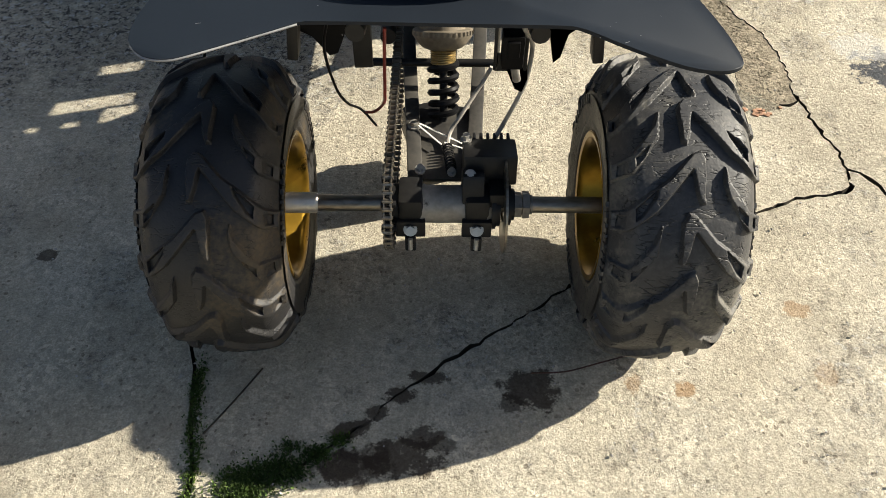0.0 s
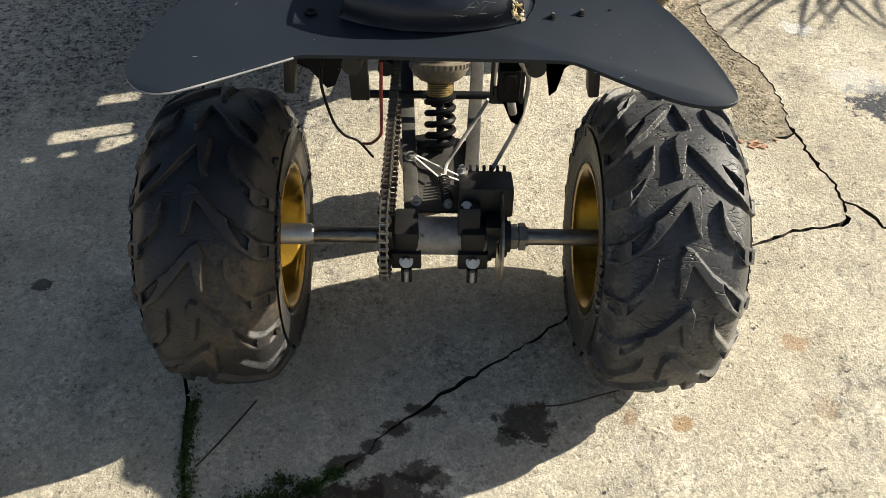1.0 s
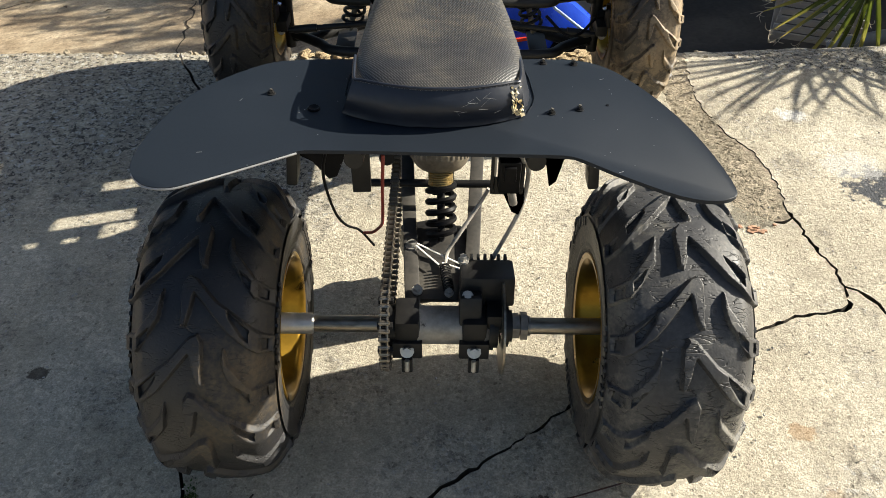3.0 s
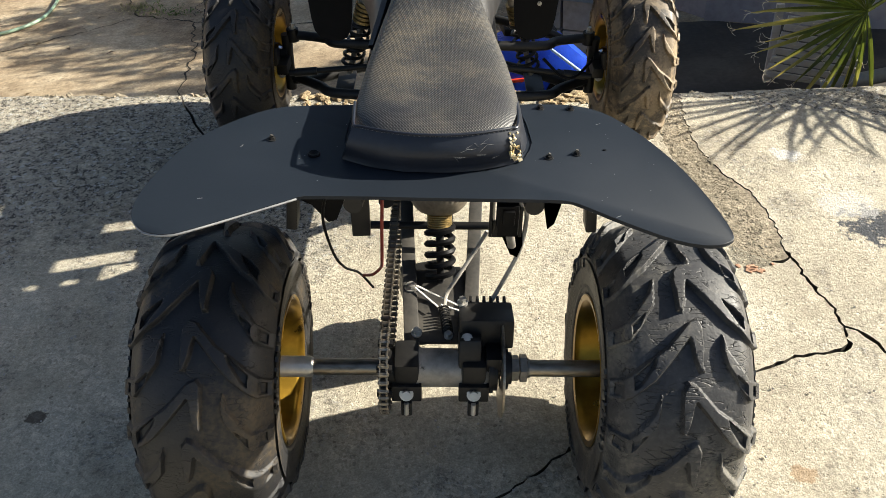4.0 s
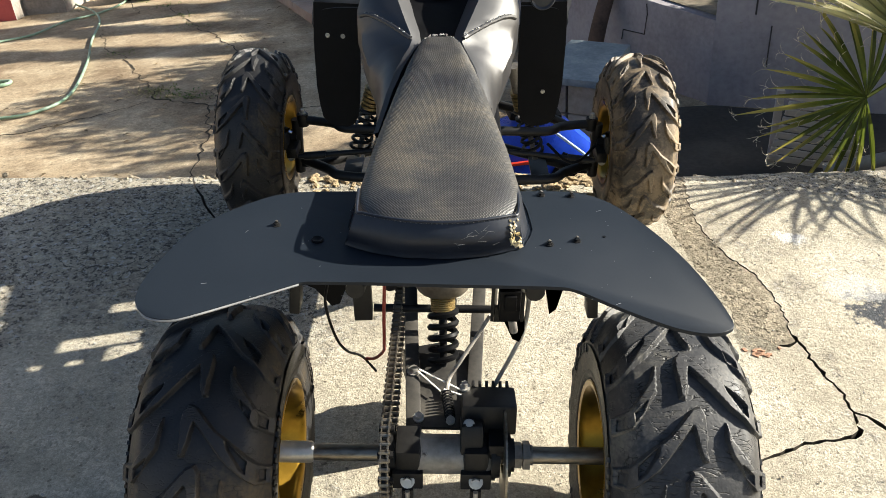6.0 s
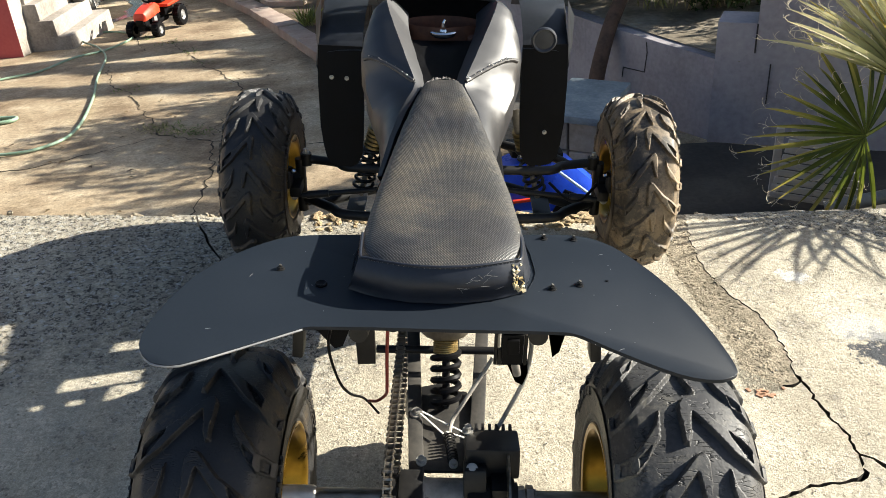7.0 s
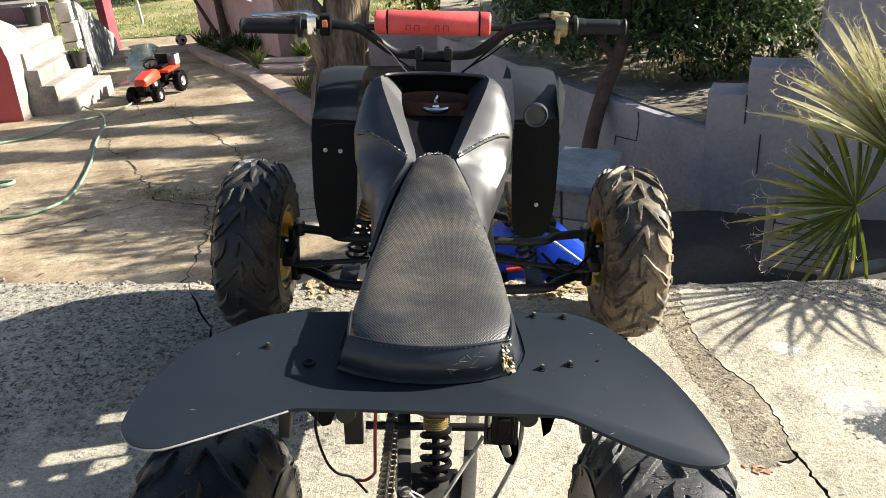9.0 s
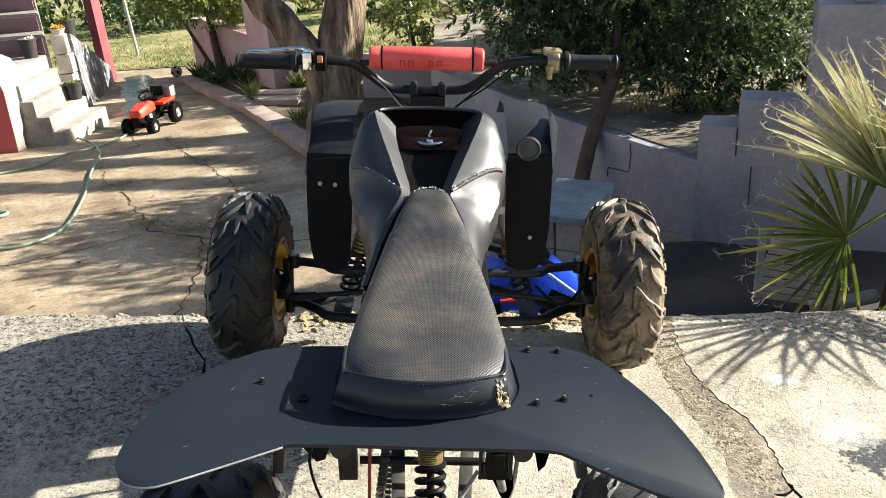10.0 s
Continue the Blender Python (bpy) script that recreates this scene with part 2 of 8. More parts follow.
def cracked_rubber(name, dark, mid, dust, share, cracks=0.7):
    """Old tyre rubber: dust in clouds, scuffs, and short fine cracks across the tread."""
    m = surface(name, [dark, mid, dust], 7, 0.58, grain=150, bump=0.35, depth=0.0012, stretch=(1, 1, 1), spread=0.14)
    n, l = m.node_tree.nodes, m.node_tree.links
    b = n["Principled BSDF"]
    tc = n.new("ShaderNodeTexCoord")
    mp = n.new("ShaderNodeMapping")
    mp.inputs["Scale"].default_value = (0.22, 1.0, 1.0)
    l.new(tc.outputs["Object"], mp.inputs[0])
    wob = n.new("ShaderNodeTexNoise")
    wob.inputs["Scale"].default_value, wob.inputs["Detail"].default_value = 60, 3
    l.new(mp.outputs[0], wob.inputs["Vector"])
    add = n.new("ShaderNodeVectorMath")
    add.operation = "MULTIPLY_ADD"
    add.inputs[1].default_value = (0.012, 0.012, 0.012)
    l.new(wob.outputs["Color"], add.inputs[0])
    l.new(mp.outputs[0], add.inputs[2])
    vo = n.new("ShaderNodeTexVoronoi")
    vo.feature = "DISTANCE_TO_EDGE"
    vo.inputs["Scale"].default_value = 140
    l.new(add.outputs[0], vo.inputs["Vector"])
    crack = n.new("ShaderNodeMapRange")
    crack.inputs["From Min"].default_value, crack.inputs["From Max"].default_value = 0.02, 0.075
    crack.inputs["To Min"].default_value, crack.inputs["To Max"].default_value = 1, 0
    l.new(vo.outputs["Distance"], crack.inputs["Value"])
    where = n.new("ShaderNodeTexNoise")
    where.inputs["Scale"].default_value, where.inputs["Detail"].default_value = 38, 4
    l.new(tc.outputs["Object"], where.inputs["Vector"])
    wr = n.new("ShaderNodeMapRange")
    wr.inputs["From Min"].default_value, wr.inputs["From Max"].default_value, wr.inputs["To Max"].default_value = 0.49, 0.62, cracks
    l.new(where.outputs["Fac"], wr.inputs["Value"])
    f = n.new("ShaderNodeMath")
    f.operation = "MULTIPLY"
    l.new(crack.outputs[0], f.inputs[0])
    l.new(wr.outputs[0], f.inputs[1])
    old = b.inputs["Base Color"].links[0].from_socket
    dn = n.new("ShaderNodeTexNoise")
    dn.inputs["Scale"].default_value, dn.inputs["Detail"].default_value, dn.inputs["Roughness"].default_value = 16, 9, 0.72
    l.new(tc.outputs["Object"], dn.inputs["Vector"])
    dr = n.new("ShaderNodeMapRange")
    dr.inputs["From Min"].default_value, dr.inputs["From Max"].default_value, dr.inputs["To Max"].default_value = 0.62 - share, 0.72 - share, 0.6
    l.new(dn.outputs["Fac"], dr.inputs["Value"])
    dm = n.new("ShaderNodeMix")
    dm.data_type = "RGBA"
    l.new(dr.outputs[0], dm.inputs["Factor"])
    l.new(old, dm.inputs["A"])
    dm.inputs["B"].default_value = (*dust, 1)
    cm = n.new("ShaderNodeMix")
    cm.data_type = "RGBA"
    l.new(f.outputs[0], cm.inputs["Factor"])
    l.new(dm.outputs["Result"], cm.inputs["A"])
    cm.inputs["B"].default_value = (0.008, 0.008, 0.008, 1)
    l.new(cm.outputs["Result"], b.inputs["Base Color"])
    first = b.inputs["Normal"].links[0].from_node
    bp = n.new("ShaderNodeBump")
    bp.invert = True
    bp.inputs["Strength"].default_value, bp.inputs["Distance"].default_value = 0.8, 0.0015
    l.new(f.outputs[0], bp.inputs["Height"])
    l.new(first.outputs[0], bp.inputs["Normal"])
    l.new(bp.outputs[0], b.inputs["Normal"])
    return m


rubber = cracked_rubber("dusty_tyre_rubber", (0.018, 0.018, 0.0195), (0.042, 0.0415, 0.042), (0.145, 0.135, 0.112), 0.07, 1.0)
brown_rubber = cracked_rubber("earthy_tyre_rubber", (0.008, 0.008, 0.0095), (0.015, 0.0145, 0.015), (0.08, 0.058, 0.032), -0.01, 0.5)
dusty_black = surface("dusty_black_steel", [(0.02, 0.019, 0.018), (0.07, 0.063, 0.052)], 14, 0.6, 0.0, grain=120, bump=0.3, depth=0.001)
mud_rubber = cracked_rubber("muddy_tyre_rubber", (0.025, 0.021, 0.017), (0.065, 0.05, 0.034), (0.29, 0.215, 0.13), 0.14, 0.2)
black_plate = surface("matt_black_sheet", [(0.0085, 0.012, 0.0175), (0.0125, 0.017, 0.0245)], 3, 0.5, grain=300, bump=0.08, depth=0.0006, spec=0.24,
                      fleck=((0.05, 0.055, 0.06), -0.085, 22))
bare_edge = surface("worn_sheet_edge", [(0.2, 0.2, 0.2), (0.32, 0.32, 0.32)], 20, 0.4, 0.3)
gloss_black = surface("painted_black_bodywork", [(0.008, 0.008, 0.01), (0.016, 0.016, 0.019)], 5, 0.5, grain=60, bump=0.16, depth=0.0014, spec=0.85, spread=0.08, fleck=((0.06, 0.058, 0.055), -0.09, 30))
fender_top = surface("weathered_black_plastic", [(0.022, 0.025, 0.031), (0.045, 0.05, 0.06)], 6, 0.42, grain=90, bump=0.15, depth=0.001, spec=0.6)
black_metal = surface("black_painted_steel", [(0.007, 0.007, 0.008), (0.02, 0.019, 0.0175)], 12, 0.45, 0.0, grain=150, bump=0.25, depth=0.001, spec=0.3)
steel = surface("worn_steel", [(0.14, 0.115, 0.085), (0.38, 0.34, 0.28)], 20, 0.38, 0.9, grain=160, bump=0.25, depth=0.0006, stretch=(0.3, 1, 1))
bright_steel = surface("pale_bare_steel", [(0.42, 0.4, 0.36), (0.62, 0.6, 0.55)], 16, 0.45, 0.7, grain=130, bump=0.2, depth=0.0006)
chrome = surface("chrome", [(0.75, 0.75, 0.75), (0.85, 0.85, 0.85)], 8, 0.12, 1.0, bump=0)
alloy = surface("dusty_cast_alloy", [(0.17, 0.155, 0.135), (0.36, 0.335, 0.3)], 22, 0.55, 0.5, grain=120, bump=0.4, depth=0.001, fleck=((0.05, 0.042, 0.034), 0.02, 30))
gold = surface("gold_painted_rim", [(0.16, 0.09, 0.009), (0.31, 0.185, 0.02)], 11, 0.32, 0.85, grain=50, bump=0.25, depth=0.001)
brass = surface("brass", [(0.22, 0.16, 0.06), (0.42, 0.32, 0.15)], 18, 0.42, 0.8, bump=0.2)
vinyl = surface("black_seat_vinyl", [(0.006, 0.008, 0.014), (0.014, 0.018, 0.028)], 9, 0.42, grain=130, bump=0.35, depth=0.0012, spec=0.45)
plastic = surface("black_plastic", [(0.003, 0.003, 0.0035), (0.006, 0.006, 0.007)], 12, 0.5, grain=120, bump=0.15, depth=0.001, spec=0.12)
grip_rubber = surface("grip_rubber", [(0.004, 0.0045, 0.0055), (0.009, 0.0095, 0.012)], 14, 0.6, grain=260, bump=0.4, depth=0.001, spec=0.3)
red_foam = surface("red_foam_pad", [(0.66, 0.06, 0.055), (0.78, 0.11, 0.1)], 9, 0.62, grain=160, bump=0.3, depth=0.001)


# ---- builders ----
def part(name, bm, material, parent=None, label="", smooth=40):
    """Links a bmesh as one mesh object; faces meeting at less than `smooth` degrees are shaded smooth."""
    bmesh.ops.recalc_face_normals(bm, faces=bm.faces)
    me = bpy.data.meshes.new(name)
    for e in bm.edges:
        e.smooth = len(e.link_faces) == 2 and e.calc_face_angle(0) < radians(smooth)
    for f in bm.faces:
        f.smooth = True
    bm.to_mesh(me)
    bm.free()
    for one in (material if isinstance(material, (list, tuple)) else [material]):
        me.materials.append(one)
    ob = new(name, me)
    if parent:
        ob.parent = parent
    if label:
        tagged(ob, label)
    return ob


def shared(name, source, parent, m):
    """Another object on the same mesh."""
    ob = new(name, source.data)
    ob.parent = parent
    ob.matrix_basis = m
    return ob


def thing(name, label, category, m=None, group="", kind=""):
    ob = new(name)
    ob.empty_display_size = 0.1
    ob.matrix_basis = m or Matrix()
    return tagged(ob, label, category, group, kind)


def whole(ob, label, category, group="", kind=""):
    return tagged(ob, label, category, group, kind)


def box(bm, c, s, rot=None, bevel=0.0):
    m = Matrix.Translation(c) @ (rot.to_4x4() if rot else Matrix()) @ Matrix.Diagonal((*s, 1))
    r = bmesh.ops.create_cube(bm, size=1, matrix=m)
    if bevel:
        es = list({e for v in r["verts"] for e in v.link_edges})
        bmesh.ops.bevel(bm, geom=es, offset=bevel, segments=2, profile=0.6, affect="EDGES", clamp_overlap=True)


def beam(bm, a, b, w, h, bevel=0.0):
    """A square bar from a to b."""
    a, b = Vector(a), Vector(b)
    d = b - a
    box(bm, (a + b) / 2, (w, h, d.length), d.to_track_quat("Z", "Y").to_matrix(), bevel)


def rod(bm, a, b, r, segs=12, r2=None):
    a, b = Vector(a), Vector(b)
    d = b - a
    m = Matrix.Translation((a + b) / 2) @ d.to_track_quat("Z", "Y").to_matrix().to_4x4()
    bmesh.ops.create_cone(bm, cap_ends=True, segments=segs, radius1=r, radius2=r if r2 is None else r2, depth=d.length, matrix=m)


def smooth_line(pts, n=6):
    """A rounded way through the points."""
    p = [Vector(q) for q in pts]
    p = [p[0] * 2 - p[1]] + p + [p[-1] * 2 - p[-2]]
    out = []
    for i in range(1, len(p) - 2):
        for k in range(n):
            t = k / n
            a, b, c, d = p[i - 1], p[i], p[i + 1], p[i + 2]
            out.append(0.5 * (2 * b + (c - a) * t + (2 * a - 5 * b + 4 * c - d) * t * t + (3 * b - a - 3 * c + d) * t ** 3))
    out.append(p[-2])
    return out


def tube(bm, pts, r, segs=8, n=6, caps=True):
    """A round tube along the rounded way; r a number or one radius a point."""
    line = smooth_line(pts, n) if n > 1 else [Vector(q) for q in pts]
    rings = []
    ref = Vector((0.13, 0.29, 0.95))
    for i, q in enumerate(line):
        d = (line[min(i + 1, len(line) - 1)] - line[max(i - 1, 0)]).normalized()
        if i == 0:
            u = d.cross(ref).normalized()
        else:
            u = (u - d * u.dot(d)).normalized()
        w = d.cross(u)
        if isinstance(r, (int, float)):
            rad = r
        else:
            s = i / (len(line) - 1) * (len(r) - 1)
            k = min(int(s), len(r) - 2)
            rad = r[k] * (1 - s + k) + r[k + 1] * (s - k)
        rings.append([bm.verts.new(q + (u * math.cos(2 * math.pi * j / segs) + w * math.sin(2 * math.pi * j / segs)) * rad) for j in range(segs)])
    skin(bm, rings, True, caps)


def skin(bm, rings, closed=True, caps=False, mat=0):
    faces = []
    for a, b in zip(rings, rings[1:]):
        k = len(a)
        for j in range(k if closed else k - 1):
            faces.append(bm.faces.new((a[j], a[(j + 1) % k], b[(j + 1) % k], b[j])))
    if caps:
        faces += [bm.faces.new(rings[0][::-1]), bm.faces.new(rings[-1])]
    for f in faces:
        f.material_index = mat
    return faces


def lathe(bm, profile, segs=32, axis="X", centre=(0, 0, 0), closed=False):
    """Turns (along, radius) round an axis."""
    c = Vector(centre)
    rings = []
    for h, r in profile:
        ring = []
        for j in range(segs):
            a = 2 * math.pi * j / segs
            p, q = r * math.cos(a), r * math.sin(a)
            ring.append(bm.verts.new(c + Vector({"X": (h, p, q), "Y": (p, h, q), "Z": (p, q, h)}[axis])))
        rings.append(ring)
    if closed:
        rings.append(rings[0])
    skin(bm, rings)


def plate(bm, outline, z, thick, bevel=0.0, lift=None):
    """A flat sheet with the given outline, its top at z."""
    top = [bm.verts.new((x, y, z)) for x, y in outline]
    bot = [bm.verts.new((x, y, z - thick)) for x, y in outline]
    f = bm.faces.new(top)
    bm.faces.new(bot[::-1])
    sides = skin(bm, [top, bot])
    if bevel:
        es = [e for e in f.edges]
        bmesh.ops.bevel(bm, geom=es, offset=bevel, segments=2, profile=0.6, affect="EDGES")


def round_outline(pts, n=4):
    p = [Vector((x, y, 0)) for x, y in pts]
    out = []
    k = len(p)
    for i in range(k):
        a, b, c, d = p[i - 1], p[i], p[(i + 1) % k], p[(i + 2) % k]
        for j in range(n):
            t = j / n
            q = 0.5 * (2 * b + (c - a) * t + (2 * a - 5 * b + 4 * c - d) * t * t + (3 * b - a - 3 * c + d) * t ** 3)
            out.append((q.x, q.y))
    return out


def hexbolt(bm, at, r, h, axis=(0, 0, 1)):
    at, ax = Vector(at), Vector(axis).normalized()
    rod(bm, at, at + ax * h * 0.3, r * 1.5, 14)
    rod(bm, at + ax * h * 0.3, at + ax * h, r, 6)


def bolt(at, r, h, axis, mat, parent):
    """One bolt head as a part."""
    bm = bmesh.new()
    hexbolt(bm, at, r, h, axis)
    return part("bolt", bm, mat, parent)


def spring(bm, a, b, r, wire, turns, segs=6, steps=14):
    a, b = Vector(a), Vector(b)
    d = (b - a)
    q = d.to_track_quat("Z", "Y").to_matrix()
    pts = []
    for i in range(int(turns * steps) + 1):
        t = i / (turns * steps)
        w = 2 * math.pi * i / steps
        pts.append(a + d * t + q @ Vector((r * math.cos(w), r * math.sin(w), 0)))
    tube(bm, pts, wire, segs, 1)


# ---- setting: slab and yard ----
def yard_z(y):
    """Height of the lower yard, which falls gently away and then runs level."""
    return -0.3 - 0.075 * min(max(y, 0.0), 12.0) - 0.012 * max(0.0, min(y, 60) - 12.0)


def jag(a, b, n, amp, seed):
    """A ragged line from a to b, both ends kept."""
    rng = random.Random(seed)
    a, b = Vector((*a, 0)), Vector((*b, 0))
    d = b - a
    side = Vector((-d.y, d.x, 0)).normalized()
    out = []
    for i in range(n + 1):
        t = i / n
        off = 0 if i in (0, n) else rng.uniform(-amp, amp)
        q = a + d * t + side * off
        out.append((q.x, q.y))
    return out


def chainline(pts, step, amp, seed):
    out = [pts[0]]
    for i, (a, b) in enumerate(zip(pts, pts[1:])):
        n = max(1, int(math.hypot(b[0] - a[0], b[1] - a[1]) / step))
        out += jag(a, b, n, amp, seed * 31 + i)[1:]
    return out


slab = thing("pavement", "cracked pale concrete slab with worn aggregate", "pavement", SLOPE, kind="structure")
SEAM = [(-0.80, 1.372), (-0.74, 1.25), (-0.66, 1.11), (-0.58, 0.7), (-0.50, 0.25), (-0.447, -0.09), (-0.424, -0.155), (-0.412, -0.25), (-0.39, -0.343), (-0.388, -0.43), (-0.40, -1.2), (-0.37, -9.0)]
MAIN = [(0.76, 1.425), (0.738, 1.25), (0.737, 1.09), (0.769, 0.965), (0.825, 0.87), (0.838, 0.77), (0.834, 0.6), (0.85, 0.5), (0.868, 0.43), (0.872, 0.362), (0.857, 0.301)]
FORK = [(0.857, 0.301), (0.81, 0.283), (0.722, 0.265), (0.649, 0.232), (0.45, 0.12), (0.252, 0.041), (0.124, -0.059), (0.017, -0.133), (-0.078, -0.208), (-0.131, -0.267), (-0.212, -0.327), (-0.30, -0.39), (-0.388, -0.43)]
FORK_R = [(0.872, 0.362), (0.91, 0.331), (0.927, 0.285), (1.2, 0.25), (1.7, 0.05), (9.0, -0.1)]
STRIP = [(0.648, 1.418), (0.645, 1.12), (0.667, 0.938), (0.693, 0.808), (0.712, 0.70), (0.694, 0.60), (0.70, 0.552), (0.76, 0.565), (0.834, 0.6)]
seam, main, fork = chainline(SEAM, 0.05, 0.008, 1), chainline(MAIN, 0.012, 0.006, 2), chainline(FORK, 0.014, 0.005, 3)
fork_r, strip = chainline(FORK_R, 0.018, 0.007, 4), chainline(STRIP, 0.014, 0.006, 5)
edge_l = chainline([(-9.0, 1.1), (-1.36, 1.354), (-0.80, 1.372)], 0.03, 0.008, 6)
edge_m = chainline([(-0.80, 1.372), (-0.379, 1.382), (0.307, 1.407), (0.648, 1.418)], 0.02, 0.014, 7)
edge_s = chainline([(0.648, 1.418), (0.76, 1.425)], 0.02, 0.01, 8)
edge_r = chainline([(0.76, 1.425), (1.035, 1.455), (1.485, 1.488), (9.0, 1.7)], 0.03, 0.01, 9)
cut_m, cut_s = next(i for i, q in enumerate(main) if abs(q[0] - 0.834) < 1e-6 and abs(q[1] - 0.6) < 1e-6), next(i for i, q in enumerate(main) if q == (0.872, 0.362) or (abs(q[0] - 0.872) < 1e-6 and abs(q[1] - 0.362) < 1e-6))
join = next(i for i, q in enumerate(seam) if abs(q[0] + 0.388) < 1e-6 and abs(q[1] + 0.43) < 1e-6)


def slab_piece(outline, material, gap, drop, label=""):
    """One broken piece of the slab, shrunk a little from its cracks."""
    pts = [Vector((x, y, 0)) for i, (x, y) in enumerate(outline) if (x, y) != outline[i - 1]]
    area = sum(a.x * b.y - b.x * a.y for a, b in zip(pts, pts[1:] + pts[:1]))
    if area < 0:
        pts.reverse()
    k = len(pts)
    top = []
    for i, p in enumerate(pts):
        d = (pts[(i + 1) % k] - pts[i - 1]).normalized()
        g = gap * (0.35 + 1.3 * abs(noise.noise(Vector((p.x * 9, p.y * 9, 3)))) + 0.8 * abs(noise.noise(Vector((p.x * 40, p.y * 40, 7)))))
        if p.y < 0.1:
            g *= 1.5 if p.x < -0.35 else 1.0 + 1.2 * max(0.0, noise.noise(Vector((p.x * 25, p.y * 25, 5))))
        elif p.y > 0.62 and p.x > 0.3:
            g *= 0.25
        elif p.x > 0.5:
            g *= 1.25 + 1.8 * max(0.0, noise.noise(Vector((p.x * 30, p.y * 30, 11))))
        top.append(p + Vector((-d.y, d.x, 0)) * g)
    bm = bmesh.new()
    up = [bm.verts.new((p.x, p.y, drop)) for p in top]
    lo = [bm.verts.new((p.x, p.y, -0.1)) for p in top]
    bm.faces.new(up)
    for f in skin(bm, [up, lo]):
        c = f.calc_center_median()
        f.material_index = 0 if c.y > 1.3 else 1
    bmesh.ops.triangulate(bm, faces=[f for f in bm.faces if len(f.verts) > 4])
    return part("slab_piece", bm, [material, dirt], slab, label, 20)


slab_piece(edge_l + seam[1:] + [(-9.0, -9.0)], concrete, 0.004, 0.0)
slab_piece(edge_m + strip[1:] + main[cut_m + 1:] + fork[1:] + seam[:join][::-1], concrete, 0.0035, 0.0)
slab_piece(edge_s + main[1:cut_m + 1] + strip[::-1], rough_strip, 0.0015, -0.0015, "crumbling brown mortar strip")
slab_piece(edge_r + [(9.0, -0.1)] + fork_r[:-1][::-1] + main[:cut_s][::-1], concrete, 0.0028, 0.0005)
slab_piece(fork + seam[join + 1:] + [(9.0, -9.0), (9.0, -0.1)] + fork_r[:-1][::-1] + main[cut_s + 1:], concrete, 0.003, -0.001)
bm = bmesh.new()
plate(bm, [(-9, -9), (9, -9), (9, 1.67), (1.485, 1.465), (-1.36, 1.335), (-9, 1.08)], -0.06, 1.4)
part("slab_bed", bm, dirt, slab)

# crumbled stones along the slab's broken front edge
bm = bmesh.new()
rng = random.Random(17)
for k in range(420):
    x = rng.uniform(-1.5, 1.6)
    y = 1.378 + 0.03 * (x + 0.4) + rng.gauss(0, 0.014) - (0.012 if rng.random() < 0.3 else 0)
    q = rng.uniform(0.004, 0.012)
    bmesh.ops.create_icosphere(bm, subdivisions=1, radius=q, matrix=Matrix.Translation((x, y, rng.uniform(-0.013, -0.004))) @ Euler((rng.random() * 3, rng.random() * 3, 0)).to_matrix().to_4x4() @ Matrix.Diagonal((1.3, 0.9, 0.6, 1)))
tagged(part("crumbs", bm, rough_strip, slab, "", 20), "crumbled stones along the broken edge", kind="stuff")

# loose pebbles standing out of the mortar strip
bm = bmesh.new()
for k in range(520):
    y = rng.uniform(0.56, 1.4)
    x = 0.64 + 0.065 * max(0.0, min(1.0, (1.1 - y) / 0.4)) + rng.random() * (0.1 + 0.03 * rng.random())
    q = rng.uniform(0.002, 0.0055)
    bmesh.ops.create_icosphere(bm, subdivisions=1, radius=q, matrix=Matrix.Translation((x, y, -0.0018)) @ Euler((0.3 * rng.random(), 0.3 * rng.random(), rng.random() * 3)).to_matrix().to_4x4() @ Matrix.Diagonal((1.3, 1.0, 0.5, 1)))
tagged(part("pebbles", bm, rough_strip, slab, "", 20), "pebbles in the crumbling mortar", kind="stuff")

# crumbled rubble along the middle of the edge, where the surface has broken away
rubble_mat = aggregate("ochre_rubble", [(0.24, 0.175, 0.1), (0.43, 0.33, 0.2), (0.6, 0.5, 0.34)], 120, (0.14, 0.1, 0.06), 0.008, contrast=0.4, grain=110)
rng = random.Random(29)
for k in range(260):
    x = rng.uniform(-0.42, 0.63)
    y = 1.385 + 0.03 * (x + 0.4) - abs(rng.gauss(0, 0.05))
    if y < 1.27 + 0.02 * math.sin(x * 9):
        continue
    q = rng.uniform(0.005, 0.015) * (1.25 if y > 1.34 else 0.8)
    bm = bmesh.new()
    bmesh.ops.create_icosphere(bm, subdivisions=1, radius=q)
    for v in bm.verts:
        v.co *= 1 + 0.55 * noise.noise(v.co / q * 0.9 + Vector((k, 0, 0)))
    ob = part("stone", bm, rubble_mat, slab, "", 25)
    ob.matrix_basis = Matrix.Translation((x, y, q * 0.12)) @ Euler((rng.uniform(-0.3, 0.3), rng.uniform(-0.3, 0.3), rng.random() * 6)).to_matrix().to_4x4() @ Matrix.Diagonal((1.5, 1.0, 0.62, 1))

# lower yard: one sheet to the horizon
bm = bmesh.new()
xs = [-1500, -300, -60, -20, -10, -5, -2, 0, 2, 5, 10, 20, 60, 300, 1500]
ys = [-1500, -300, -40, -10, 0, 2, 4, 6, 8, 10, 12, 14, 20, 30, 60, 200, 1500]
grid = [[bm.verts.new((x, y, yard_z(y))) for x in xs] for y in ys]
skin(bm, grid, False)
whole(part("ground", bm, yard_concrete), "brown stained concrete yard, sloping gently away", "ground", kind="structure")


# ---- the quad ----
quad = thing("quad_bike", "black home-built quad bike with gold rims on a concrete slab", "quad bike", SLOPE)


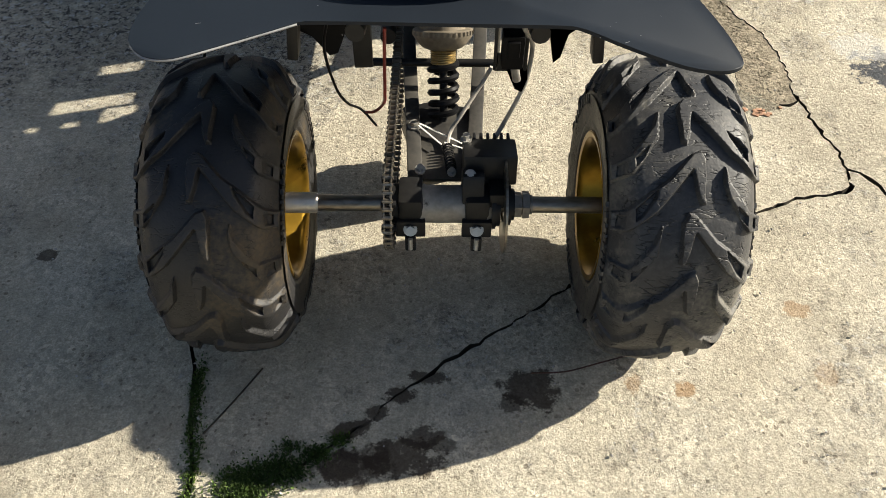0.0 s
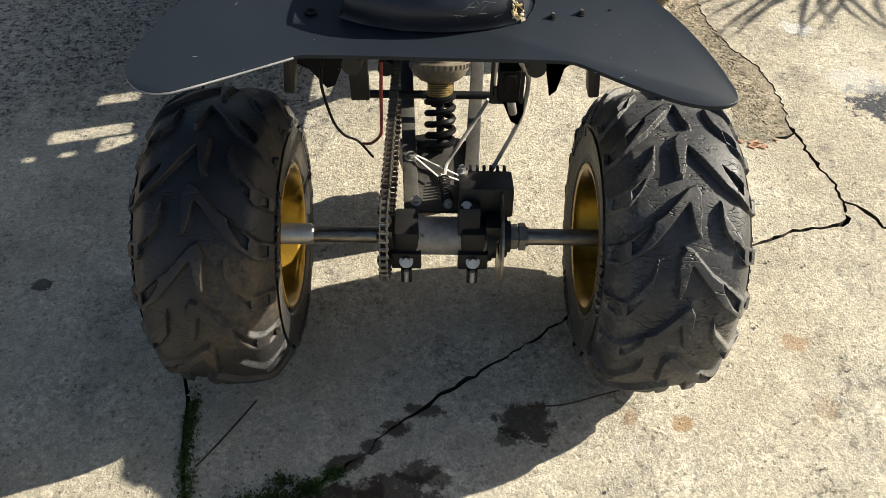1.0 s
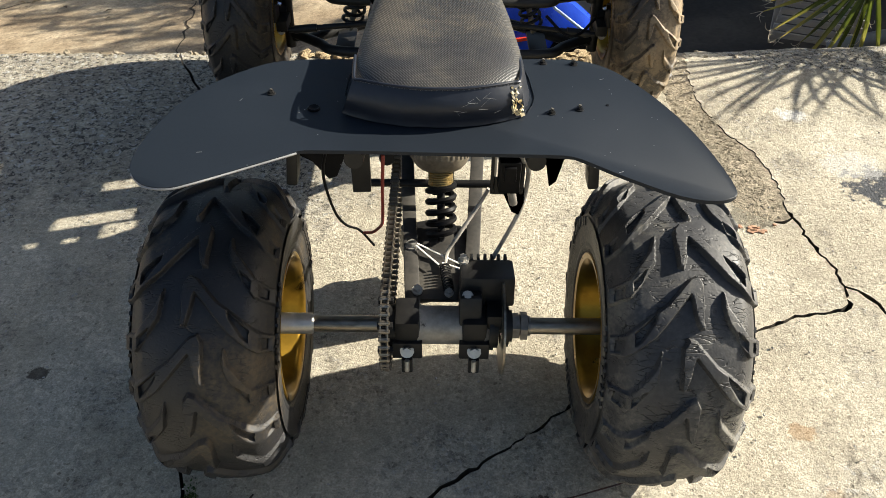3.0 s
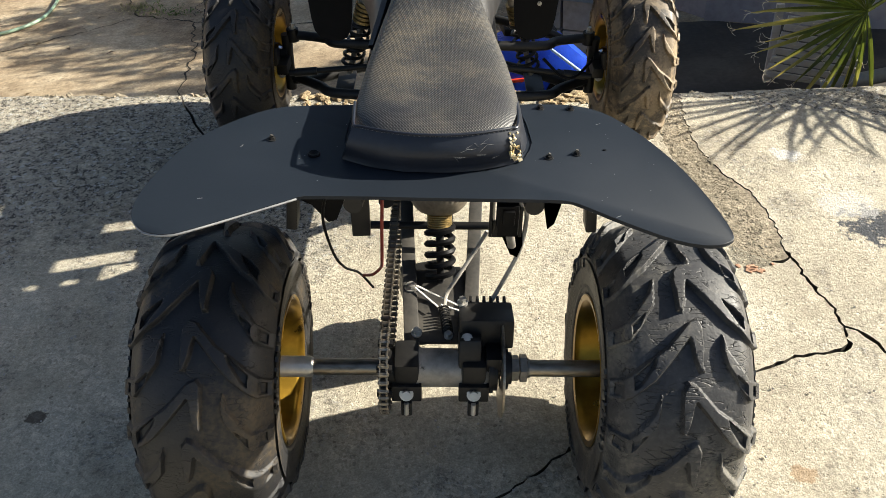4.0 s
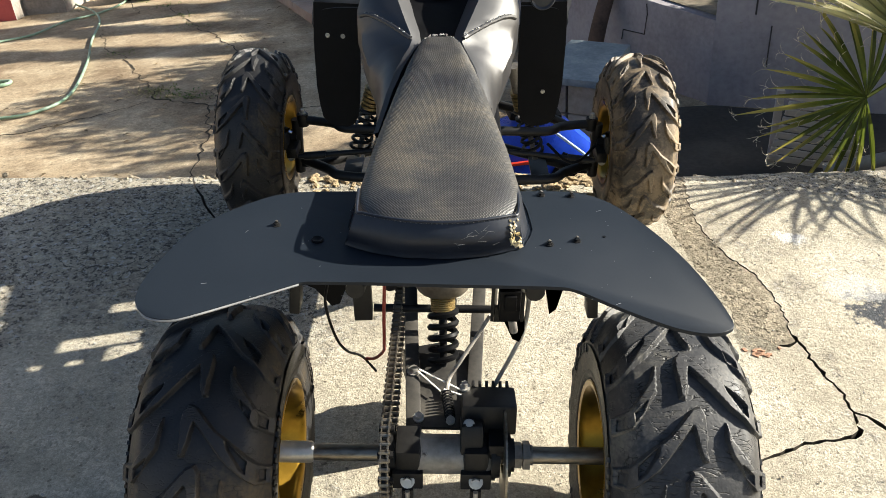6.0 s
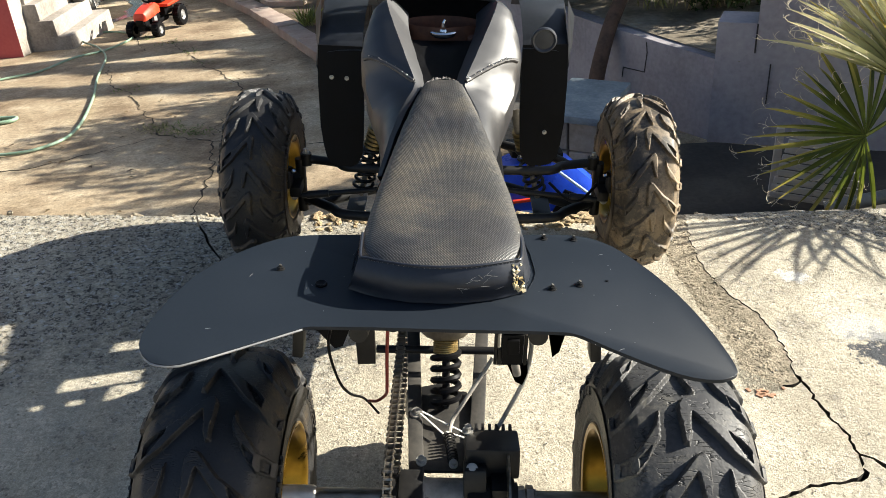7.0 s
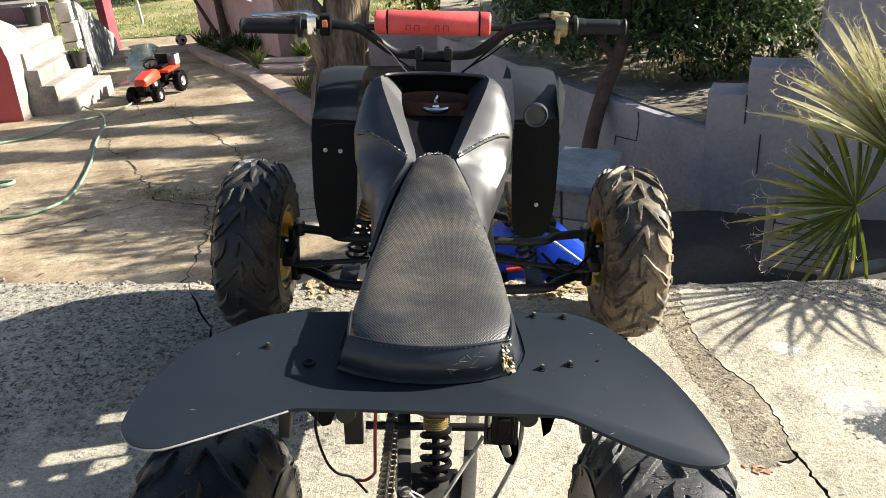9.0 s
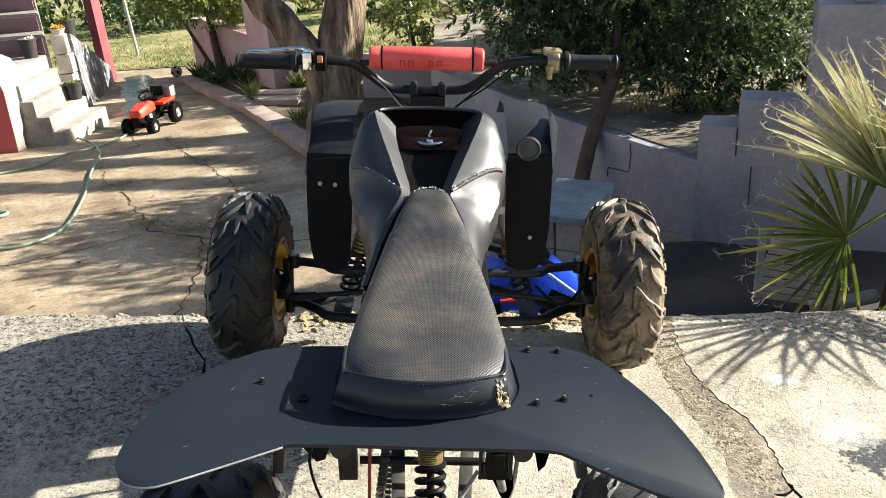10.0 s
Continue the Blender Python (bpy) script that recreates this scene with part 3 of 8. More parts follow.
def tyre_radius(x, half, r):
    """The tyre's outer skin: radius at a distance x from its middle."""
    u = min(1.0, abs(x) / half)
    return r - 0.021 * u ** 2.2 - 0.032 * max(0.0, (u - 0.66) / 0.34) ** 2.1


def make_tyre(half, r, bead, name_of, parent, mat, periods):
    """Rounded carcass with sidewalls, and a worn tread of chevron lugs; its axle runs along x."""
    bm = bmesh.new()
    h = half
    carcass = r - 0.0095
    prof = [(-h * 0.80, bead - 0.004), (-h * 0.93, bead), (-h * 0.99, bead + 0.022), (-h * 1.03, (bead + r) / 2 - 0.014), (-h * 1.037, (bead + r) / 2 - 0.002), (-h * 1.03, r - 0.082), (-h * 1.016, r - 0.071), (-h, tyre_radius(h, h, carcass))]
    for side in (-1, 1):
        half_prof = [(x * side, q) for x, q in prof]
        lathe(bm, half_prof if side < 0 else half_prof[::-1], 96)
        rr = bead + 0.012
        lathe(bm, [(side * h * 0.96, rr - 0.002), (side * h * 0.985, rr), (side * h * 0.998, rr + 0.004), (side * h * 0.985, rr + 0.01)], 96)
    # raised marks on the sidewalls
    rng = random.Random(int(half * 1e4))
    for side in (-1, 1):
        for start in (0.3, 2.4, 4.5):
            for k in range(9):
                a = start + k * 0.085
                q = Vector((side * h * 1.033, -math.sin(a) * (bead + r) * 0.475, math.cos(a) * (bead + r) * 0.475))
                box(bm, q, (0.004, 0.004 + 0.005 * rng.random(), 0.014), Euler((a, 0, 0)).to_matrix())
    tyre = part("tyre", bm, mat, parent, name_of)

    # tread: lambda-shaped lugs with a slot, shorter lugs between them and shoulder blocks with a window
    kx = half / 0.094
    ks = (2 * math.pi * r / periods) / 0.172
    big = [(-7, 0), (3, 5), (30, 39), (62, 65), (81, 84), (94, 88), (94, 119), (78, 115), (46, 85), (16, 44), (4, 28), (-2, 49), (-8, 74), (-13, 73), (-14, 12)]
    slot = [(45, 53), (70, 80), (70, 98), (63, 91), (47, 64)]
    window = [(82, 92), (89, 93), (89, 111), (82, 110)]
    small = [(39, 106), (46, 130), (74, 172), (94, 176), (94, 205), (73, 200), (43, 150), (38, 122)]
    slot_b = [(54, 162), (70, 178), (70, 191), (60, 181)]
    window_b = [(80, 180), (88, 181), (88, 198), (80, 197)]

    def inside(px, ps, poly):
        """Signed distance to a polygon in millimetres, positive within."""
        dist = np.full(px.shape, 1e9)
        odd = np.zeros(px.shape, bool)
        for (x0, s0), (x1, s1) in zip(poly, poly[1:] + poly[:1]):
            dx, ds = x1 - x0, s1 - s0
            t = np.clip(((px - x0) * dx + (ps - s0) * ds) / (dx * dx + ds * ds), 0, 1)
            dist = np.minimum(dist, np.hypot(px - x0 - t * dx, ps - s0 - t * ds))
            if s0 != s1:
                odd ^= ((s0 > ps) != (s1 > ps)) & (px < (x1 - x0) * (ps - s0) / (s1 - s0) + x0)
        return np.where(odd, dist, -dist)

    nu, nv = (160, 136) if half > 0.09 else (104, 90)
    cols = np.linspace(-94, 94, nu + 1)
    rows_mm = np.arange(nv) * 172.0 / nv
    gx, gs = np.meshgrid(cols, rows_mm)
    lift = np.zeros(gx.shape)
    wob = 1.2 * np.sin(gx * 0.11 + gs * 0.07) + 0.8 * np.sin(gx * 0.05 - gs * 0.146)
    for side in (-1, 1):
        for lap in (-1, 0, 1):
            px, ps = gx * side + wob * 0.6, gs + wob * 0.7 - (86 if side > 0 else 0) + 172 * lap
            for body, holes, high in ((big, (slot, window), 1.0), (small, (slot_b, window_b), 0.92)):
                up = np.clip(inside(px, ps, body) / 2.7 + 0.5, 0, 1)
                for hole in holes:
                    up = np.minimum(up, 1 - 0.85 * np.clip(inside(px, ps, hole) / 2.2 + 0.5, 0, 1))
                lift = np.maximum(lift, up * high)
    verts, faces = [], []
    wear = np.random.default_rng(int(half * 1e4)).normal(0, 0.00008, (periods * nv, nu + 1))
    for i in range(periods * nv):
        a = 2 * math.pi * i / (periods * nv)
        for j in range(nu + 1):
            x = cols[j] / 94 * half
            rr = tyre_radius(x, half, carcass) + 0.0095 * lift[i % nv, j] + wear[i, j]
            verts.append((x + 0.004 * lift[i % nv, j] * (abs(x) > half * 0.97) * (1 if x > 0 else -1), -rr * math.sin(a), rr * math.cos(a)))
    row = nu + 1
    for i in range(periods * nv):
        k = (i + 1) % (periods * nv)
        for j in range(nu):
            faces.append((i * row + j, k * row + j, k * row + j + 1, i * row + j + 1))
    me = bpy.data.meshes.new("tread")
    me.from_pydata(verts, [], faces)
    bm = bmesh.new()
    bm.from_mesh(me)
    bpy.data.meshes.remove(me)
    part("tread", bm, mat, parent, smooth=45)
    return tyre


def make_rim(half, bead, face, parent, out):
    """Gold pressed rim: two lips, a deep barrel and a dished disc; out is the outer side (+1 or -1)."""
    bm = bmesh.new()
    b = bead
    prof = [(-half * 0.93, b - 0.002), (-half * 0.97, b + 0.006), (-half * 0.985, b + 0.004), (-half * 0.97, b - 0.004), (-half * 0.86, b - 0.013),
            (-half * 0.5, b - 0.017), (-half * 0.2, b - 0.03), (half * 0.3, b - 0.03), (half * 0.5, b - 0.017), (half * 0.86, b - 0.013),
            (half * 0.97, b - 0.004), (half * 0.985, b + 0.004), (half * 0.97, b + 0.006), (half * 0.93, b - 0.002)]
    lathe(bm, prof, 56)
    rim = part("rim", bm, gold, parent, "gold-painted pressed rim, dusty inside")
    bm = bmesh.new()
    lathe(bm, [(out * face, b - 0.03), (out * (face - 0.004), b * 0.72), (out * (face + 0.012), b * 0.5), (out * (face + 0.012), 0.02), (out * (face + 0.005), 0.02),
               (out * (face + 0.005), b * 0.5), (out * (face - 0.01), b * 0.72), (out * (face - 0.006), b - 0.03)], 48, closed=True)
    part("disc", bm, gold, parent)
    for k in range(4):
        a = k * math.pi / 2 + 0.4
        bolt((out * (face + 0.004) - out * 0.01, 0.045 * math.cos(a), 0.045 * math.sin(a)), 0.007, 0.012, (-out, 0, 0), black_metal, parent)
    bm = bmesh.new()
    lathe(bm, [(out * (face - 0.03), 0.0), (out * (face - 0.03), 0.026), (out * (face + 0.01), 0.03), (out * (face + 0.01), 0.0)], 20)
    part("hub", bm, black_metal, parent)


def make_wheel(x, y, half, r, bead, mat, periods, label, roll=0.0, camber=0.0, lift=0.0):
    w = new("wheel")
    w.parent = quad
    w.matrix_basis = pose(x, y, r - 0.002 + lift, 0, camber, 0) @ pose(0, 0, 0, roll, 0, 0)
    tagged(w, label)
    out = 1 if x > 0 else -1
    make_tyre(half, r, bead, "", w, mat, periods)
    make_rim(half, bead, half * 0.25, w, out)
    return w


REAR_X, REAR_R, FRONT_X, FRONT_Y, FRONT_R = 0.332, 0.246, 0.517, 1.174, 0.241
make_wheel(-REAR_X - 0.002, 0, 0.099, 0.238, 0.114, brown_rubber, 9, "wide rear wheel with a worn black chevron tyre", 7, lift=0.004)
make_wheel(REAR_X, 0, 0.101, REAR_R, 0.116, rubber, 9, "wide rear wheel with a cracked grey-black chevron tyre", 27)
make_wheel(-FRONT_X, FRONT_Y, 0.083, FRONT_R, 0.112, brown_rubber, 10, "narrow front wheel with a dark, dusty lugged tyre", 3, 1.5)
make_wheel(FRONT_X, FRONT_Y, 0.083, FRONT_R, 0.112, mud_rubber, 10, "narrow front wheel with a mud-brown lugged tyre", 11, -1.5)

# rear axle
Z = REAR_R
bm = bmesh.new()
rod(bm, (-0.33, 0, Z), (0.33, 0, Z), 0.0135, 24)
axle = part("axle", bm, steel, quad, "worn steel rear axle")
bm = bmesh.new()
lathe(bm, [(-0.33, 0.0137), (-0.33, 0.017), (-0.208, 0.017), (-0.203, 0.0135)], 24, centre=(0, 0, Z))
part("sleeve", bm, bright_steel, axle, "pale steel sleeve")
for a, b, r in ((0.113, 0.124, 0.021), (0.126, 0.137, 0.023), (0.139, 0.142, 0.016)):
    bm = bmesh.new()
    rod(bm, (a, 0, Z), (b, 0, Z), r, 6 if r > 0.018 else 20)
    part("nut", bm, alloy, axle, "large axle nut")
bm = bmesh.new()
lathe(bm, [(-0.066, 0.0), (-0.066, 0.03), (-0.06, 0.034), (-0.035, 0.034), (-0.03, 0.031), (0.034, 0.031), (0.04, 0.034), (0.07, 0.034), (0.076, 0.03), (0.076, 0.0)], 32, centre=(0, 0, Z))
carrier = part("axle_carrier", bm, alloy, quad, "dusty alloy axle carrier")
for x in (-0.054, 0.052):
    bm = bmesh.new()
    box(bm, (x, -0.004, Z + 0.004), (0.04, 0.062, 0.066), None, 0.008)
    part("bearing_block", bm, black_metal, carrier)
for x in (-0.054, 0.052):
    bm = bmesh.new()
    box(bm, (x, -0.036, Z - 0.018), (0.048, 0.012, 0.034), None, 0.003)
    box(bm, (x, -0.044, Z - 0.045), (0.018, 0.012, 0.03), None, 0.003)
    part("clamp", bm, black_metal, carrier)
    bolt((x, -0.042, Z - 0.016), 0.0075, 0.011, (0, -0.8, 0.5), bright_steel, carrier)
    bm = bmesh.new()
    rod(bm, (x, -0.05, Z - 0.03), (x, -0.052, Z - 0.052), 0.004, 10)
    part("stud", bm, bright_steel, carrier)

# sprocket and chain
SX, SR = -0.088, 0.07
bm = bmesh.new()
teeth = 34
ring = []
for i in range(teeth * 2):
    rr = SR - 0.003 if i % 2 else SR + 0.004
    a = math.pi * i / teeth
    ring.append((rr * math.cos(a), rr * math.sin(a)))
for s in (-0.0025, 0.0025):
    f = bm.faces.new([bm.verts.new((SX + s, p, Z + q)) for p, q in ring])
bm.verts.ensure_lookup_table()
k = len(ring)
skin(bm, [list(bm.verts[:k]), list(bm.verts[k:2 * k])])
for i in range(6):
    a = i * math.pi / 3 + 0.3
    rod(bm, (SX - 0.012, 0.045 * math.cos(a), Z + 0.045 * math.sin(a)), (SX + 0.012, 0.045 * math.cos(a), Z + 0.045 * math.sin(a)), 0.006, 6)
rod(bm, (SX - 0.01, 0, Z), (SX + 0.02, 0, Z), 0.032, 24)
part("sprocket", bm, black_metal, quad, "oily toothed rear sprocket", 25)

chain = new("chain")
chain.parent = quad
tagged(chain, "oily steel drive chain")
bm = bmesh.new()
P = 0.0127
for s in (-1, 1):
    for e in (-1, 1):
        rod(bm, (s * 0.0045, e * P / 2, 0), (s * 0.0065, e * P / 2, 0), 0.0058, 10)
    box(bm, (s * 0.0055, 0, 0), (0.0018, P, 0.0085))
for e in (-1, 1):
    rod(bm, (-0.0085, e * P / 2, 0), (0.0085, e * P / 2, 0), 0.0028, 8)
    rod(bm, (-0.0042, e * P / 2, 0), (0.0042, e * P / 2, 0), 0.0043, 8)
first = part("link", bm, steel, chain)
chain_way = []
front_y, front_z, front_r = 0.62, 0.30, 0.026
top0, top1 = Vector((SX, 0.0, Z + SR)), Vector((SX + 0.006, front_y, front_z + front_r))
steps = int((top1 - top0).length / P)
for i in range(steps):
    q = top0.lerp(top1, (i + 0.5) / steps)
    chain_way.append((q, math.degrees(math.atan2(top1.z - top0.z, top1.y - top0.y))))
low0, low1 = Vector((SX, 0.0, Z - SR)), Vector((SX + 0.006, front_y, front_z - front_r))
for i in range(steps):
    t = (i + 0.5) / steps
    q = low0.lerp(low1, t)
    q.z -= 0.014 * math.sin(math.pi * t)
    chain_way.append((q, math.degrees(math.atan2(low1.z - low0.z, low1.y - low0.y)) - 4 * math.cos(math.pi * t)))
n = int(math.pi * SR / P)
for i in range(n):
    a = math.pi / 2 + math.pi * (i + 0.5) / n
    chain_way.append((Vector((SX, SR * math.cos(a), Z + SR * math.sin(a))), math.degrees(a) + 90))
first.matrix_basis = Matrix.Translation(chain_way[0][0]) @ pose(0, 0, 0, chain_way[0][1], 0, 0)
for q, a in chain_way[1:]:
    shared("link", first, chain, Matrix.Translation(q) @ pose(0, 0, 0, a, 0, 0))
bm = bmesh.new()
rod(bm, (SX - 0.002, front_y, front_z), (SX + 0.012, front_y, front_z), 0.024, 16)
part("front_sprocket", bm, black_metal, quad)

# brake disc and caliper
bm = bmesh.new()
lathe(bm, [(0.094, 0.03), (0.094, 0.08), (0.0975, 0.08), (0.0975, 0.03)], 48, centre=(0, 0, Z), closed=True)
part("brake_disc", bm, steel, quad, "thin rusty brake disc")
bm = bmesh.new()
for x, r in ((0.079, 0.04), (0.086, 0.036), (0.103, 0.034), (0.109, 0.026)):
    rod(bm, (x - 0.0035, 0, Z), (x + 0.0035, 0, Z), r, 14)
part("disc_hub", bm, black_metal, quad)
caliper = new("brake_caliper")
caliper.parent = quad
tagged(caliper, "dusty black brake caliper")
bm = bmesh.new()
box(bm, (0.072, 0.045, Z + 0.052), (0.086, 0.062, 0.052), Euler((radians(-12), 0, 0)).to_matrix(), 0.005)
box(bm, (0.045, 0.005, Z + 0.038), (0.036, 0.05, 0.05), Euler((radians(-20), 0, 0)).to_matrix(), 0.006)
box(bm, (0.085, -0.006, Z + 0.03), (0.03, 0.04, 0.03), None, 0.004)
part("body", bm, black_metal, caliper)
for i in range(6):
    bm = bmesh.new()
    box(bm, (0.048 + i * 0.011, 0.082, Z + 0.062), (0.005, 0.022, 0.02), None, 0.001)
    part("fin", bm, black_metal, caliper)
bolt((0.034, 0.07, Z + 0.075), 0.006, 0.012, (0, 0, 1), bright_steel, caliper)
bolt((0.04, 0.0, Z + 0.064), 0.006, 0.008, (0, -0.5, 0.8), bright_steel, caliper)

# swing arm
arm_part = new("swing_arm")
arm_part.parent = quad
tagged(arm_part, "black welded swing arm")
for s, x0, x1 in ((-1, -0.047, -0.076), (1, 0.046, 0.078)):
    bm = bmesh.new()
    beam(bm, (x0, 0.035, Z - 0.002), (x1, 0.56, Z + 0.02), 0.025, 0.034, 0.003)
    part("rail", bm, dusty_black, arm_part)
bm = bmesh.new()
plate(bm, [(-0.05, 0.05), (0.045, 0.05), (0.05, 0.235), (-0.052, 0.235)], Z + 0.008, 0.006, 0.0)
part("web", bm, dusty_black, arm_part, "dusty steel web plate")
# unseen block added below the swing arm to cast a patch of shadow
bm = bmesh.new()
box(bm, (-0.02, 0.32, 0.1), (0.09, 0.16, 0.07), Euler((0.15, 0, 0.3)).to_matrix(), 0.008)
box(bm, (0.02, 0.27, 0.15), (0.04, 0.06, 0.12), None, 0.006)
rod(bm, (-0.07, 0.38, 0.09), (0.04, 0.38, 0.1), 0.02, 14)
part("linkage", bm, black_metal, arm_part, "hidden block added below the swing arm to cast a shadow")
bolt((-0.052, 0.17, Z + 0.02), 0.008, 0.01, (0, 0, 1), bright_steel, arm_part)
bolt((-0.04, 0.058, Z + 0.02), 0.006, 0.014, (0, -0.4, 0.9), bright_steel, arm_part)
bolt((0.012, 0.052, Z + 0.02), 0.005, 0.014, (0, -0.4, 0.9), bright_steel, arm_part)

# rear shock absorber
shock = new("rear_shock")
shock.parent = quad
tagged(shock, "rear shock absorber with a black spring and brass collar")
s0, s1 = Vector((-0.001, 0.208, 0.262)), Vector((-0.003, 0.248, 0.344))
ax = (s1 - s0).normalized()
bm = bmesh.new()
spring(bm, s0, s1, 0.023, 0.0058, 4.6)
part("spring", bm, plastic, shock)
bm = bmesh.new()
rod(bm, s0 - ax * 0.015, s1, 0.007, 12)
part("rod", bm, black_metal, shock)
bm = bmesh.new()
ring = [(-0.002, 0.0)] + [(-0.002 + 0.0013 * k, 0.0222 if k % 3 else 0.0202) for k in range(20)] + [(0.0235, 0.0)]
lathe(bm, ring, 28, "Z")
q = ax.to_track_quat("Z", "Y").to_matrix().to_4x4()
bmesh.ops.transform(bm, matrix=Matrix.Translation(s1) @ q, verts=bm.verts)
part("collar", bm, brass, shock, "threaded brass collar")
bm = bmesh.new()
q = ax.to_track_quat("Z", "Y").to_matrix().to_4x4()
lathe(bm, [(0.0, 0.0), (0.0, 0.024), (0.004, 0.034), (0.012, 0.043), (0.021, 0.049), (0.025, 0.0515), (0.034, 0.0515), (0.036, 0.049), (0.036, 0.04), (0.055, 0.038), (0.055, 0.0)], 36, "Z")
for i in range(36):
    a = i * math.pi / 18
    box(bm, (0.0515 * math.cos(a), 0.0515 * math.sin(a), 0.0295), (0.003, 0.003, 0.007))
bmesh.ops.transform(bm, matrix=Matrix.Translation(s1 + ax * 0.0225) @ q, verts=bm.verts)
part("cap", bm, surface("grimy_alloy", [(0.1, 0.083, 0.06), (0.24, 0.205, 0.155)], 26, 0.6, 0.3, grain=120, bump=0.4, depth=0.001), shock, "dusty brown-grey domed cap")

# rear frame under the fender
frame_part = new("frame")
frame_part.parent = quad
tagged(frame_part, "black welded tube frame")
for n_, a, b, r in (("rail", (-0.12, -0.03, 0.585), (-0.075, 0.62, 0.50), 0.013), ("rail", (0.12, -0.03, 0.585), (0.075, 0.62, 0.50), 0.013),
                    ("crossbar", (-0.13, 0.29, 0.314), (0.13, 0.29, 0.314), 0.0075), ("rail", (-0.1, 0.3, 0.36), (-0.12, 1.2, 0.22), 0.014), ("rail", (0.1, 0.3, 0.42), (0.12, 1.2, 0.30), 0.014),
                    ("rail", (-0.09, 0.8, 0.2), (-0.11, 1.3, 0.19), 0.015), ("rail", (0.09, 0.8, 0.2), (0.11, 1.3, 0.19), 0.015),
                    ("strut", (-0.075, 0.6, 0.5), (-0.07, 0.8, 0.2), 0.013), ("strut", (0.075, 0.6, 0.5), (0.07, 0.8, 0.2), 0.013),
                    ("strut", (-0.11, 1.15, 0.62), (-0.11, 1.22, 0.19), 0.013), ("strut", (0.11, 1.15, 0.62), (0.11, 1.22, 0.19), 0.013)):
    bm = bmesh.new()
    rod(bm, a, b, r, 14)
    part(n_, bm, black_metal, frame_part)
bm = bmesh.new()
beam(bm, (-0.115, 0.0, 0.60), (-0.117, 0.03, 0.50), 0.026, 0.026, 0.002)
part("stub", bm, black_metal, frame_part, "open square tube stub")
bm = bmesh.new()
beam(bm, (0.074, 0.085, 0.62), (0.075, 0.09, 0.455), 0.005, 0.034, 0.001)
beam(bm, (0.117, 0.085, 0.62), (0.117, 0.09, 0.455), 0.005, 0.034, 0.001)
beam(bm, (0.073, 0.09, 0.458), (0.118, 0.09, 0.458), 0.005, 0.03, 0.001)
part("bracket", bm, black_metal, frame_part)
for x, y in ((-0.207, 0.02), (0.203, 0.02)):
    bm = bmesh.new()
    box(bm, (x, y, 0.57), (0.016, 0.03, 0.11), Euler((0, 0.1 if x < 0 else -0.1, 0)).to_matrix(), 0.004)
    part("tab", bm, black_metal, frame_part)
# sheet guards hanging under the fender
for pts in ([(-0.27, 0.1, 0.63), (-0.262, 0.1, 0.56), (-0.232, 0.1, 0.51), (-0.2, 0.11, 0.485), (-0.178, 0.12, 0.445), (-0.165, 0.12, 0.45), (-0.15, 0.12, 0.49), (-0.135, 0.12, 0.52), (-0.13, 0.12, 0.63)],
            [(0.135, 0.1, 0.63), (0.138, 0.1, 0.52), (0.152, 0.1, 0.5), (0.162, 0.1, 0.45), (0.172, 0.1, 0.46), (0.18, 0.1, 0.5), (0.215, 0.1, 0.53), (0.26, 0.1, 0.56), (0.27, 0.1, 0.63)],
            [(0.086, 0.085, 0.48), (0.088, 0.085, 0.455), (0.106, 0.085, 0.412), (0.117, 0.085, 0.406), (0.124, 0.085, 0.43), (0.12, 0.085, 0.48)]):
    bm = bmesh.new()
    bm.faces.new([bm.verts.new(p) for p in pts])
    bmesh.ops.solidify(bm, geom=bm.faces[:], thickness=0.004)
    part("guard", bm, plastic, frame_part, "black sheet guard")
bm = bmesh.new()
box(bm, (0.096, 0.07, 0.496), (0.032, 0.03, 0.056), None, 0.004)
box(bm, (0.096, 0.053, 0.505), (0.018, 0.008, 0.026), None, 0.002)
plug = part("regulator", bm, plastic, frame_part, "black electric box")
bm = bmesh.new()
rod(bm, (0.1, 0.066, 0.47), (0.106, 0.07, 0.44), 0.0065, 10)
part("plug", bm, alloy, plug)
# engine block under the seat
bm = bmesh.new()
box(bm, (0.0, 1.05, 0.34), (0.2, 0.26, 0.2), None, 0.03)
rod(bm, (0, 1.16, 0.38), (0, 1.26, 0.48), 0.055, 16)
for i in range(6):
    rod(bm, (0, 1.175 + 0.018 * i, 0.394 + 0.016 * i), (0, 1.181 + 0.018 * i, 0.399 + 0.016 * i), 0.075, 16)
rod(bm, (-0.1, 1.03, 0.32), (-0.125, 1.03, 0.32), 0.07, 24)
rod(bm, (0.1, 1.05, 0.32), (0.13, 1.05, 0.32), 0.08, 24)
# two thin slabs added to block sunlight passing under the tank
box(bm, (0, 0.79, 0.262), (0.05, 0.3, 0.12), None, 0.01)
box(bm, (0, 1.01, 0.53), (0.05, 0.16, 0.2), None, 0.01)
part("engine", bm, black_metal, quad, "black engine block with a finned cylinder and added light-blocking slabs")

bm = bmesh.new()
box(bm, (0.0, 0.45, 0.525), (0.2, 0.36, 0.16), None, 0.02)
box(bm, (0.0, 0.5, 0.355), (0.045, 0.35, 0.2), None, 0.012)
part("airbox", bm, plastic, quad, "black plastic airbox under the seat")
